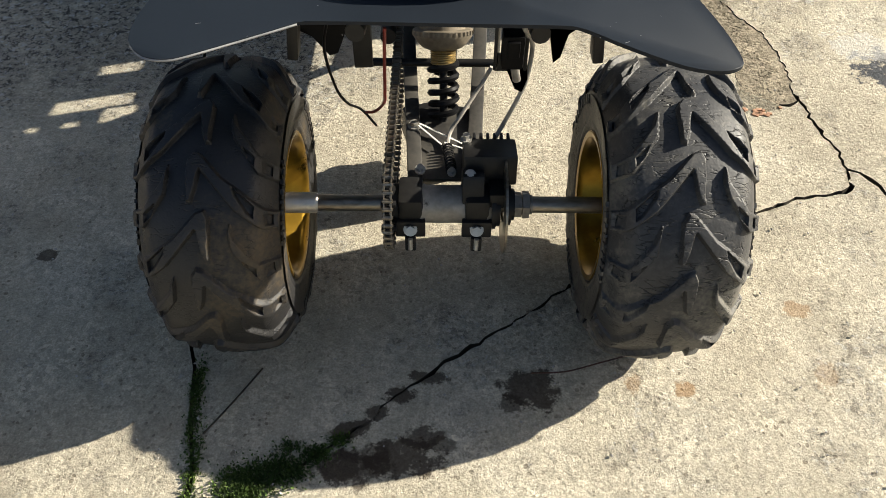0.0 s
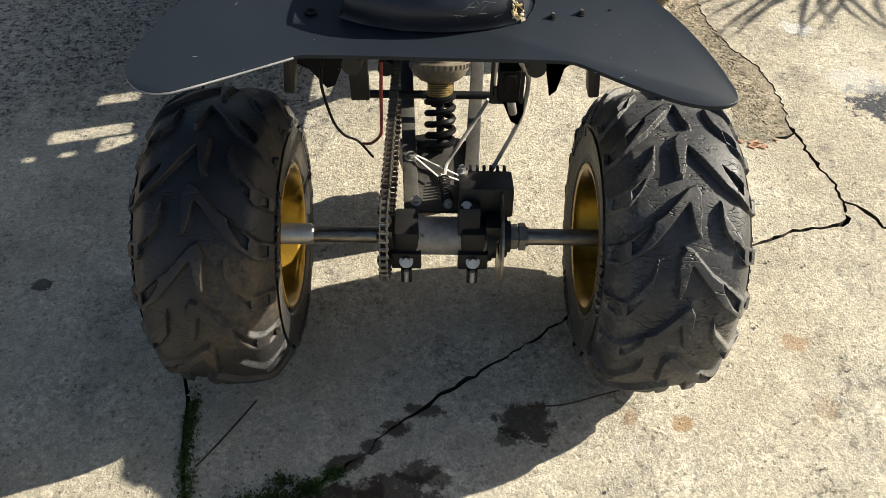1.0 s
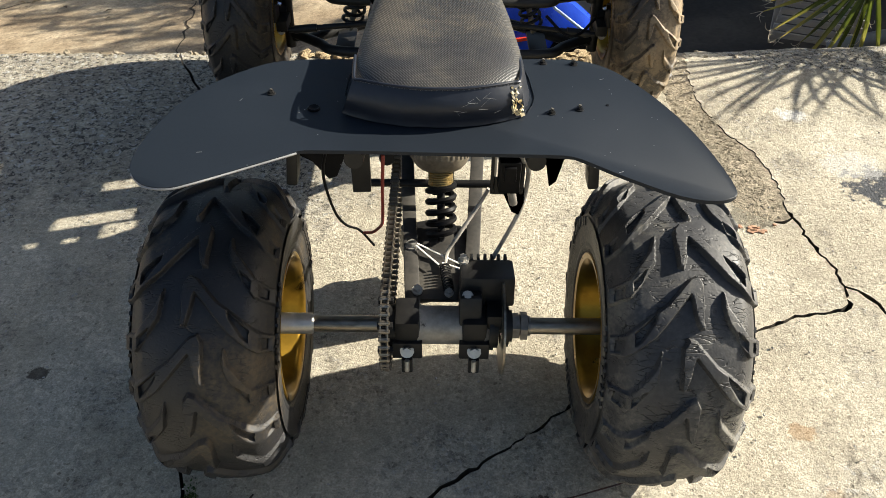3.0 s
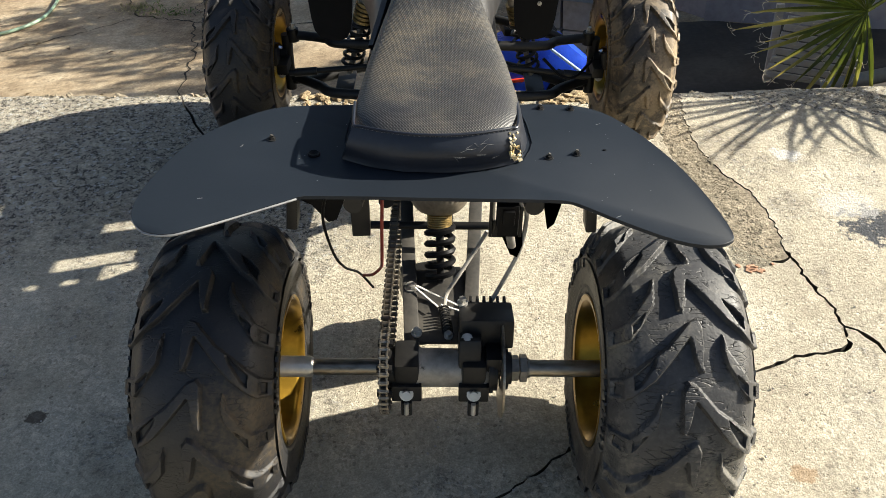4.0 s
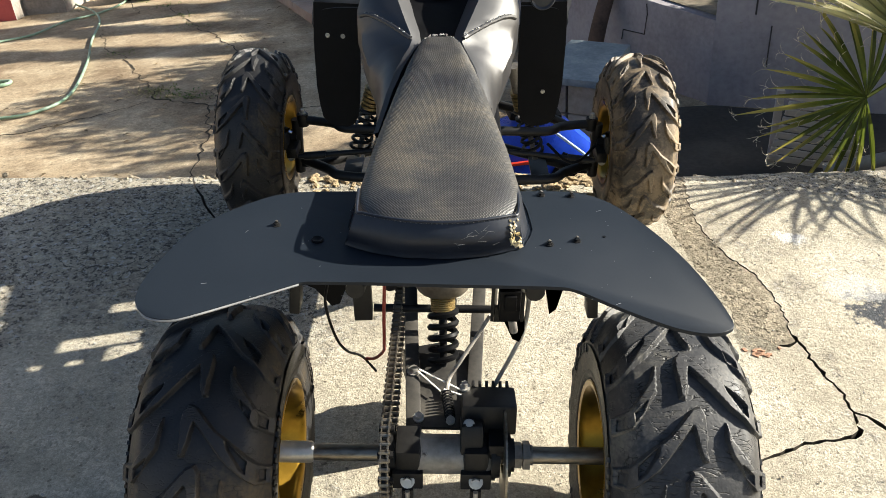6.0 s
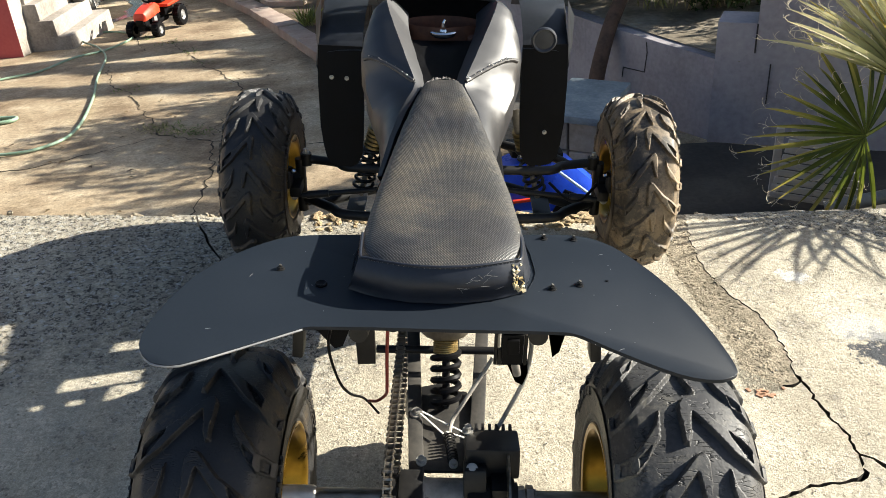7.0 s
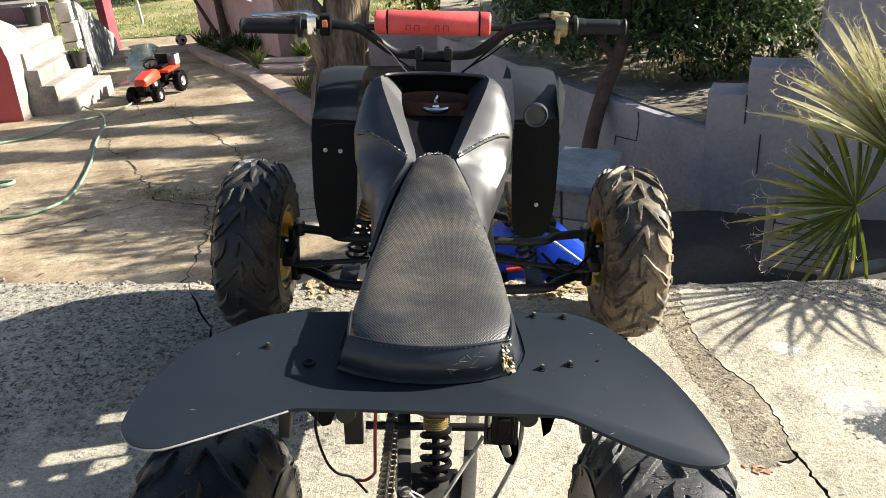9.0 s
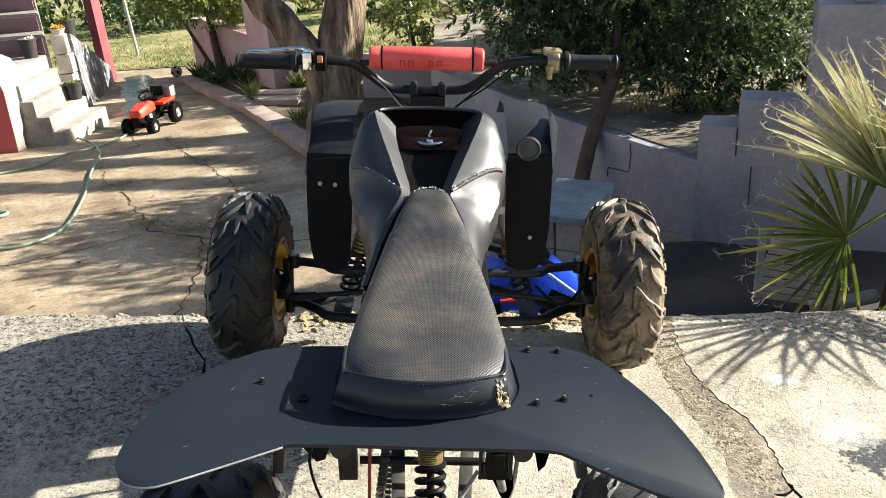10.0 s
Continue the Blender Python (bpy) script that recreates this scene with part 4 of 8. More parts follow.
# unseen plates added below the tank; their gaps let sun streaks onto the slab
light_plates = new("carburettor")
light_plates.parent = quad
tagged(light_plates, "black plates added under the tank, their gaps shaping sun streaks")
for name_, y0, y1, z0, z1, thick in (("body", 0.8, 0.88, 0.42, 0.6, 0.05), ("manifold", 0.62, 0.692, 0.4, 0.6, 0.05), ("plate", 0.69, 0.752, 0.466, 0.489, 0.012), ("plate", 0.713, 0.752, 0.487, 0.563, 0.012),
                                     ("plate", 0.69, 0.715, 0.511, 0.54, 0.012), ("plate", 0.69, 0.755, 0.56, 0.6, 0.012), ("tank_floor", 0.75, 0.95, 0.545, 0.62, 0.05),
                                     ("float_bowl", 0.62, 0.8, 0.31, 0.408, 0.05), ("drain", 0.75, 0.805, 0.4, 0.424, 0.03), ("bracket", 0.8, 0.93, 0.31, 0.428, 0.04), ("strut", 0.925, 0.97, 0.4, 0.62, 0.04), ("cable_stay", 0.746, 0.754, 0.42, 0.47, 0.01)):
    bm = bmesh.new()
    box(bm, (0, (y0 + y1) / 2, (z0 + z1) / 2), (thick, y1 - y0, z1 - z0), None, min(0.006, thick * 0.2))
    part(name_, bm, plastic, light_plates)

# nose cover ahead of the tank
bm = bmesh.new()
rows = []
for y, w, z0, z1 in ((1.08, 0.1, 0.42, 0.655), (1.16, 0.125, 0.42, 0.685), (1.3, 0.13, 0.43, 0.68), (1.42, 0.115, 0.46, 0.64), (1.48, 0.08, 0.5, 0.57)):
    rows.append([bm.verts.new((x - 0.01, y, z)) for x, z in ((-w, z0), (-w, z1 - 0.04), (-w * 0.75, z1), (w * 0.75, z1), (w, z1 - 0.04), (w, z0))])
skin(bm, rows, True, True)
part("nose_cover", bm, gloss_black, quad, "black nose cover ahead of the tank", 30)

# rear fender: one flat sheet with a lobe over each wheel
bm = bmesh.new()
left = [(-0.174, -0.0785), (-0.183, -0.0815), (-0.192, -0.087), (-0.236, -0.113), (-0.297, -0.148), (-0.322, -0.158), (-0.35, -0.153), (-0.37, -0.13), (-0.377, -0.1), (-0.371, -0.041), (-0.345, 0.042), (-0.303, 0.098), (-0.255, 0.138), (-0.218, 0.15)]
right = [(0.19, 0.162), (0.23, 0.14), (0.257, 0.106), (0.286, 0.054), (0.311, -0.008), (0.33, -0.08), (0.339, -0.144), (0.332, -0.162), (0.308, -0.17), (0.27, -0.161), (0.216, -0.127), (0.166, -0.09), (0.15, -0.083)]
FEND = [(-0.09, -0.078), (-0.14, -0.078)] + left + [(-0.15, 0.155), (0.0, 0.16), (0.12, 0.163)] + right + [(0.11, -0.081), (0.0, -0.08)]
plate(bm, round_outline(FEND, 3), 0.632, 0.005, 0.0012)
fender = part("rear_fender", bm, black_plate, quad, "flat matt black sheet fender with two lobes", 30)
bm = bmesh.new()
edge = [Vector((x, y, 0.6295)) for x, y in left[1:8]]
tube(bm, edge, 0.0016, 6, 3)
part("bare_edge", bm, bare_edge, fender, "worn bright edge")
for x, y in ((-0.235, 0.056), (0.139, 0.016), (0.177, 0.026), (0.14, 0.152), (0.184, 0.15)):
    bm = bmesh.new()
    hexbolt(bm, (x, y, 0.632), 0.0042, 0.004)
    rod(bm, (x, y, 0.634), (x + 0.001, y, 0.6385), 0.002, 8)
    part("bolt", bm, black_metal, fender)
    bm = bmesh.new()
    rod(bm, (x, y, 0.6365), (x + 0.0008, y, 0.639), 0.0021, 8)
    part("bolt_end", bm, steel, fender, "bare steel bolt end")
bm = bmesh.new()
lathe(bm, [(0.6318, 0.0085), (0.634, 0.0085), (0.635, 0.007), (0.6335, 0.004), (0.633, 0.0)], 20, "Z", (-0.173, 0.018, 0))
part("grommet", bm, plastic, fender, "black rubber grommet")
bm = bmesh.new()
rod(bm, (0.216, 0.037, 0.6318), (0.216, 0.037, 0.6328), 0.0022, 10)
part("rivet", bm, plastic, fender)
# fine scratches and pale specks in the paint
rng = random.Random(23)
bm = bmesh.new()
for i in range(34):
    x, y = rng.uniform(0.1, 0.32) if i % 3 else rng.uniform(-0.35, -0.12), rng.uniform(-0.12, 0.11)
    if not -0.3 < x < 0.29 - 0.0 * y:
        continue
    a, k = rng.gauss(0.4, 0.5), rng.choice((0.001, 0.0012, 0.0015, 0.007))
    box(bm, (x, y, 0.6321), (k, 0.0006, 0.0003), Euler((0, 0, a)).to_matrix())
tagged(part("scratch", bm, bare_edge, fender, "fine pale scratches and chips"), kind="stuff")

# seat: padded, widest at the back, narrowing to a tip at the tank
SEAT = [(-0.046, 0.098, 0.655, 0.704), (-0.03, 0.103, 0.652, 0.709), (-0.005, 0.107, 0.648, 0.713), (0.06, 0.107, 0.64, 0.715), (0.16, 0.1, 0.63, 0.715), (0.28, 0.088, 0.625, 0.713),
        (0.4, 0.074, 0.63, 0.714), (0.48, 0.062, 0.645, 0.717), (0.54, 0.051, 0.665, 0.721), (0.585, 0.041, 0.685, 0.724), (0.602, 0.032, 0.70, 0.723)]
seat = new("seat")
seat.parent = quad
tagged(seat, "grey-black woven vinyl seat, its rear corner torn")
N = 22


def sag(q):
    """The cushion lies lower towards its back."""
    f = 0.021 * max(0.0, min(1.0, (0.5 - q.y) / 0.4))
    return Vector((q.x * (1 + f / 0.56), q.y + f * (q.y + 0.9) / 0.56, q.z - f))


def seat_ring(y, w, low, top, inset=0.0):
    """One cross-section from the left hem over the top to the right hem."""
    pts = []
    cx = -0.008 - 0.012 * max(0, y)
    for i in range(N + 1):
        t = i / N * 2 - 1
        u = abs(t)
        if u > 0.72:
            k = (u - 0.72) / 0.28
            x = w * (0.97 + 0.13 * k + 0.02 * math.sin(k * math.pi))
            z = top - 0.013 - (top - 0.013 - low) * k
        else:
            x = w * (u / 0.72) ** 0.92 * 0.97
            z = top - 0.013 * (u / 0.72) ** 4 - 0.002 * math.cos(3 * t)
        pts.append(Vector((cx + math.copysign(x, t), y, z)))
    return pts


bm = bmesh.new()
fine = []
for (y0, w0, l0, t0), (y1, w1, l1, t1) in zip(SEAT, SEAT[1:]):
    for k in range(3):
        t = k / 3
        fine.append((y0 + (y1 - y0) * t, w0 + (w1 - w0) * t, l0 + (l1 - l0) * t, t0 + (t1 - t0) * t))
fine.append(SEAT[-1])
rings = []
for y, w, lo, tp in fine:
    ring = seat_ring(y, w, lo, tp)
    for q in ring:
        over = min(1.15, abs(q.x + 0.011) / w)
        q.y += 0.026 * over ** 2.4 * max(0.0, min(1.0, (0.09 - y) / 0.13))
        crease = math.exp(-((q.y - 0.46 - 0.1 * q.x) / 0.008) ** 2) * (1 if q.x < -0.02 else 0.2)
        q.z += 0.0012 * noise.noise(q * 18) - 0.0025 * crease
    rings.append([bm.verts.new(sag(q)) for q in ring])
skin(bm, rings, False)
bm.faces.ensure_lookup_table()
for i, f in enumerate(bm.faces):
    j = i % N
    if j < 3 or j >= N - 3:
        f.material_index = 1
tip = bm.faces.new(rings[-1])
tip.material_index = 1


def woven():
    """Fine diagonal weave on grey-black vinyl."""
    m = surface("woven_seat_vinyl", [(0.017, 0.0175, 0.02), (0.036, 0.034, 0.031), (0.075, 0.064, 0.048)], 6, 0.5, grain=60, bump=0.0)
    nt = m.node_tree
    n, l = nt.nodes, nt.links
    tc = n.new("ShaderNodeTexCoord")
    waves = []
    for ang in (38, -38):
        mp = n.new("ShaderNodeMapping")
        mp.inputs["Rotation"].default_value = (0, 0, radians(ang))
        w = n.new("ShaderNodeTexWave")
        w.inputs["Scale"].default_value = 105
        l.new(tc.outputs["Object"], mp.inputs[0])
        l.new(mp.outputs[0], w.inputs["Vector"])
        waves.append(w)
    mx = n.new("ShaderNodeMath")
    mx.operation = "MULTIPLY"
    l.new(waves[0].outputs["Fac"], mx.inputs[0])
    l.new(waves[1].outputs["Fac"], mx.inputs[1])
    bp = n.new("ShaderNodeBump")
    bp.inputs["Strength"].default_value, bp.inputs["Distance"].default_value = 0.45, 0.001
    l.new(mx.outputs[0], bp.inputs["Height"])
    l.new(bp.outputs[0], n["Principled BSDF"].inputs["Normal"])
    # the raised threads are rubbed paler
    worn = n.new("ShaderNodeMapRange")
    worn.inputs["From Min"].default_value, worn.inputs["From Max"].default_value = 0.3, 0.8
    worn.inputs["To Min"].default_value, worn.inputs["To Max"].default_value = 0.95, 1.95
    l.new(mx.outputs[0], worn.inputs["Value"])
    hsv = n.new("ShaderNodeHueSaturation")
    b = n["Principled BSDF"]
    l.new(b.inputs["Base Color"].links[0].from_socket, hsv.inputs["Color"])
    l.new(worn.outputs[0], hsv.inputs["Value"])
    l.new(hsv.outputs[0], b.inputs["Base Color"])
    return m


weave = woven()
part("cover", bm, [weave, vinyl], seat, "woven grey top cover", 60)
# rear band: falls forward under the overhanging cushion
def band_point(t, f):
    """t from the left end to the right end, f from the seam down to the hem."""
    top = Vector((-0.0115 + 0.1035 * t, -0.048 + 0.03 * abs(t) ** 2.2, 0.7045 - 0.004 * abs(t) ** 4))
    top = sag(top)
    hem = Vector((-0.016 + 0.119 * t, -0.027 + 0.032 * abs(t) ** 2.2, 0.6345))
    q = top.lerp(hem, f)
    swell = math.sin(math.pi * min(1, f * 1.15)) * 0.007
    q.y -= swell + 0.0012 * noise.noise(Vector((t * 5, f * 3, 1))) * (0.3 + f)
    q.z += 0.0015 * noise.noise(Vector((t * 4, f * 4, 6))) * f
    return q


bm = bmesh.new()
skin(bm, [[bm.verts.new(band_point(i / 24 * 2 - 1, k / 9)) for k in range(10)] for i in range(25)], False)
part("rear_band", bm, vinyl, seat, "smooth black vinyl band, scuffed", 60)
bm = bmesh.new()
for s in (-1, 1):
    rows = [[bm.verts.new(band_point(s, f)) for f in (0.12, 0.55, 1.0)]]
    for y, w, lo, tp in fine:
        cx = -0.008 - 0.012 * max(0, y)
        yy = y + 0.03 * max(0.0, min(1.0, (0.09 - y) / 0.13))
        up = sag(Vector((cx + s * w * 1.10, yy, lo)))
        rows.append([bm.verts.new(up), bm.verts.new((cx + s * w * 1.16, up.y, up.z - 0.006)), bm.verts.new((cx + s * w * (1.14 + 0.05 * max(0.0, min(1.0, (0.12 - y) / 0.12))), up.y, lo - 0.09 if y > 0.2 else 0.634))])
    skin(bm, rows, False)
part("side_band", bm, vinyl, seat)
bm = bmesh.new()
line = [sag(Vector((-0.117, 0.045, 0.698))), sag(Vector((-0.1155, 0.01, 0.7)))] + [band_point(t, 0.0) for t in (-0.98, -0.9, -0.75, -0.5, -0.25, 0, 0.25, 0.5, 0.75, 0.9, 0.98)] + [sag(Vector((0.0935, 0.01, 0.7))), sag(Vector((0.094, 0.045, 0.698)))]
tube(bm, line, 0.0022, 8, 4)
part("seam", bm, vinyl, seat, "piped seam")
stitch_mat = surface("pale_thread", [(0.3, 0.29, 0.27), (0.45, 0.43, 0.4)], 60, 0.8)
bm = bmesh.new()
for i, q in enumerate(smooth_line(line[2:-2], 8)):
    if i % 2 == 0:
        box(bm, q + Vector((0, -0.0024, -0.001)), (0.0014, 0.0006, 0.0006))
part("stitching", bm, surface("grey_thread", [(0.1, 0.1, 0.1), (0.2, 0.195, 0.185)], 60, 0.8), seat, "fine grey stitching")
bm = bmesh.new()
box(bm, (-0.012, 0.2, 0.652), (0.175, 0.38, 0.036), None, 0.004)
part("seat_base", bm, plastic, seat, "black seat base")
foam = surface("torn_yellow_foam", [(0.5, 0.36, 0.12), (0.75, 0.68, 0.52)], 40, 0.9, grain=200, bump=0.8)
bm = bmesh.new()
rng = random.Random(4)
for i in range(28):
    t = rng.random() ** 1.3
    box(bm, band_point(0.93 + rng.uniform(-0.07, 0.05), 0.95 - 0.85 * t) + Vector((0, rng.uniform(-0.002, 0.001), 0)), (rng.uniform(0.002, 0.007), rng.uniform(0.001, 0.003), rng.uniform(0.002, 0.006)),
        Euler((rng.random() * 3, rng.random() * 3, rng.random() * 3)).to_matrix())
part("torn_foam", bm, foam, seat, "torn corner with yellowed foam and white tape")

bm = bmesh.new()
for i in range(60):
    t = rng.uniform(-1, 1)
    box(bm, (-0.015 + 0.034 * t, 0.602 - 0.02 * abs(t) ** 2.5 + rng.gauss(0, 0.002), 0.7235 - 0.006 * t * t + rng.uniform(0, 0.002)), (rng.uniform(0.001, 0.004), 0.001, 0.001), Euler((rng.random(), rng.random(), rng.random() * 3)).to_matrix())
part("frayed_edge", bm, stitch_mat, seat, "frayed pale threads at the seat's tip")
bm = bmesh.new()
for i in range(13):
    t, f = rng.uniform(0.15, 0.85), rng.uniform(0.12, 0.7)
    rod(bm, band_point(t, f) + Vector((0, -0.0004, 0)), band_point(t + rng.uniform(0.04, 0.14), min(0.95, max(0.05, f + rng.uniform(-0.2, 0.2)))) + Vector((0, -0.0002, 0)), 0.00022, 4)
tagged(part("scratch", bm, surface("scuffed_vinyl", [(0.1, 0.1, 0.1), (0.2, 0.2, 0.2)], 30, 0.8), seat, "thin pale scratches"), kind="stuff")

# tank cover: two swept cheeks round a sunken top
def cheek(s):
    """One side of the tank cover, from the seat's tip to the bars; s is the side."""
    bm = bmesh.new()
    # y, inner edge (x, z), crest (x, z), widest (x, z), lower (x, z)
    cs = [(0.30, (0.09, 0.66), (0.1, 0.658), (0.11, 0.62), (0.10, 0.56)),
          (0.42, (0.074, 0.682), (0.088, 0.678), (0.112, 0.625), (0.105, 0.57)),
          (0.50, (0.058, 0.698), (0.077, 0.695), (0.115, 0.64), (0.11, 0.575)),
          (0.57, (0.04, 0.708), (0.056, 0.712), (0.126, 0.655), (0.118, 0.58)),
          (0.61, (0.030, 0.705), (0.050, 0.722), (0.142, 0.668), (0.13, 0.585)),
          (0.67, (0.036, 0.708), (0.066, 0.738), (0.158, 0.676), (0.145, 0.59)),
          (0.73, (0.046, 0.714), (0.082, 0.754), (0.165, 0.695), (0.152, 0.595)),
          (0.79, (0.056, 0.72), (0.098, 0.770), (0.169, 0.711), (0.157, 0.6)),
          (0.85, (0.066, 0.724), (0.112, 0.784), (0.168, 0.725), (0.157, 0.6)),
          (0.91, (0.074, 0.73), (0.122, 0.792), (0.160, 0.735), (0.15, 0.61)),
          (0.95, (0.078, 0.74), (0.116, 0.786), (0.146, 0.742), (0.138, 0.62)),
          (0.985, (0.078, 0.745), (0.102, 0.768), (0.122, 0.735), (0.115, 0.62))]
    dense = []
    for c0, c1 in zip(cs, cs[1:]):
        for k in range(4):
            t = k / 4
            dense.append((c0[0] + (c1[0] - c0[0]) * t, *[tuple(p + (q - p) * t for p, q in zip(c0[i], c1[i])) for i in range(1, 5)]))
    dense.append(cs[-1])
    rings, ridge = [], []
    for y, inn, rid, wid, low in dense:
        pts = [(inn[0] - 0.004, inn[1] - 0.05), inn]
        pts += [(inn[0] + (rid[0] - inn[0]) * t, inn[1] + (rid[1] - inn[1]) * t) for t in (0.35, 0.7)]
        for k in range(8):
            t = k / 7
            bow = 0.012 * math.sin(t * math.pi) * (1 if y > 0.5 else max(0.3, (y - 0.3) / 0.2))
            pts.append((rid[0] + (wid[0] - rid[0]) * t + bow * 0.8, rid[1] + (wid[1] - rid[1]) * t + bow * 0.7))
        pts += [((wid[0] + low[0]) / 2 + 0.006, (wid[1] + low[1]) / 2), low]
        # the panel below the welt lies a little deeper
        for (x0, z0), (x1, z1) in zip(pts[3:11], pts[4:12]):
            g0, g1 = 0.60 + 1.35 * (x0 - 0.05) - y, 0.60 + 1.35 * (x1 - 0.05) - y
            if g0 < 0 <= g1:
                t = g0 / (g0 - g1)
                ridge.append(Vector((s * (x0 + (x1 - x0) * t) - 0.022, y, z0 + (z1 - z0) * t - 0.0005)))
        ring = []
        for i, (x, z) in enumerate(pts):
            lap = max(0.0, min(1.0, ((0.60 + 1.35 * (x - 0.05)) - y) / 0.02))
            d = 0.009 * lap if i > 3 else 0
            w = 0.0012 * noise.noise(Vector((x * 25, y * 25, z * 25 + s)))
            ring.append(bm.verts.new((s * (x - d + w) - 0.022, y, z - d + w)))
        rings.append(ring)
    skin(bm, rings, False)
    part("cheek", bm, gloss_black, tank, "satin black side of the tank cover", 32)
    return ridge


tank = new("tank_cover")
tank.parent = quad
tagged(tank, "satin black painted tank cover with worn ridges")
ridges = {1: cheek(1), -1: cheek(-1)}
# welt across each cheek, its paint chipped to bare flecks
rng = random.Random(14)
for s in (-1, 1):
    bm = bmesh.new()
    line = smooth_line(ridges[s], 4)
    tube(bm, [q + Vector((0, 0, 0.0012 * noise.noise(q * 90))) for q in line], 0.0042, 8, 1)
    welt = part("welt", bm, gloss_black, tank)
    bm = bmesh.new()
    for k in range(46 if s > 0 else 12):
        p = Vector(rng.choice(line)) + Vector((rng.gauss(0, 0.0015), rng.gauss(0, 0.0015), 0.004))
        box(bm, p, (rng.uniform(0.001, 0.003), rng.uniform(0.001, 0.002), 0.001), Euler((rng.random(), rng.random(), rng.random() * 3)).to_matrix())
    part("chip", bm, bright_steel, welt, "chips of bare pale filler")
# sunken top between the cheeks
bm = bmesh.new()
rows = []
for y, w, z in ((0.60, 0.034, 0.702), (0.68, 0.044, 0.698), (0.76, 0.058, 0.7), (0.83, 0.07, 0.703), (0.9, 0.08, 0.706), (0.915, 0.082, 0.694), (0.92, 0.082, 0.62)):
    rows.append([bm.verts.new((-0.022 + w * t, y, z + 0.004 * abs(t) ** 3)) for t in (-1, -0.6, -0.2, 0.2, 0.6, 1)])
skin(bm, rows, False)
part("top_panel", bm, plastic, tank)
# dark opening with the steering stem
rust = surface("rusty_brown_paint", [(0.035, 0.012, 0.008), (0.1, 0.036, 0.016)], 20, 0.6)
bm = bmesh.new()
lathe(bm, [(0.0, 0.10), (-0.12, 0.095), (-0.12, 0.0)], 24, "Z")
for v in bm.verts:
    v.co = Vector((v.co.x * 0.86 - 0.022, v.co.y * 0.5 + 0.955, v.co.z + 0.735))
part("well", bm, rust, tank, "rusty brown hollow under the bars")
bm = bmesh.new()
ring = []
for i in range(13):
    a = math.pi * i / 12
    ring.append((-0.022 + 0.115 * math.cos(a), 0.94 + 0.055 * math.sin(a), 0.786 - 0.006 * math.sin(a)))
tube(bm, ring, 0.004, 8, 3)
part("rim_lip", bm, gloss_black, tank)
# cowl that closes the opening towards the front
bm = bmesh.new()
skin(bm, [[bm.verts.new((x * k - 0.022 * (1 - k), y + dy, z - dz)) for k, dy, dz in ((1.0, 0.002, 0.0), (1.02, 0.012, 0.01), (1.03, 0.016, 0.05), (1.0, 0.012, 0.17))] for x, y, z in ring], False)
bmesh.ops.solidify(bm, geom=bm.faces[:], thickness=0.003)
part("cowl", bm, plastic, tank, "black cowl round the opening")
for x, z, h in ((0.05, 0.69, 0.05), (-0.07, 0.68, 0.04)):
    bm = bmesh.new()
    box(bm, (x, 0.95, z), (0.03, 0.1, h), None, 0.006)
    part("inner_tube", bm, rust, tank, "rusty frame tube inside the opening")
# fuel cap
cap = new("fuel_cap")
cap.parent = quad
tagged(cap, "chrome fuel cap with a breather")
bm = bmesh.new()
lathe(bm, [(0.0, 0.0), (0.0, 0.018), (0.004, 0.028), (0.008, 0.031), (0.013, 0.031), (0.015, 0.028), (0.014, 0.01), (0.018, 0.008), (0.019, 0.0)], 32, "Z", (-0.019, 0.91, 0.713))
part("lid", bm, chrome, cap)
bm = bmesh.new()
rod(bm, (-0.019, 0.91, 0.731), (-0.019, 0.91, 0.744), 0.0045, 12)
rod(bm, (-0.019, 0.91, 0.743), (-0.015, 0.913, 0.75), 0.0035, 10)
part("breather", bm, chrome, cap)
# the tank rises steeply from the seat to the bars
for ob in (*tank.children_recursive, *cap.children_recursive):
    for v in ob.data.vertices:
        if v.co.y > 0.61:
            y = 0.61 + (v.co.y - 0.61) * 0.62
            k = (y + 0.89) / (v.co.y + 0.89)
            v.co = Vector((v.co.x * k, y, 1.26 + (v.co.z - 1.26) * k))


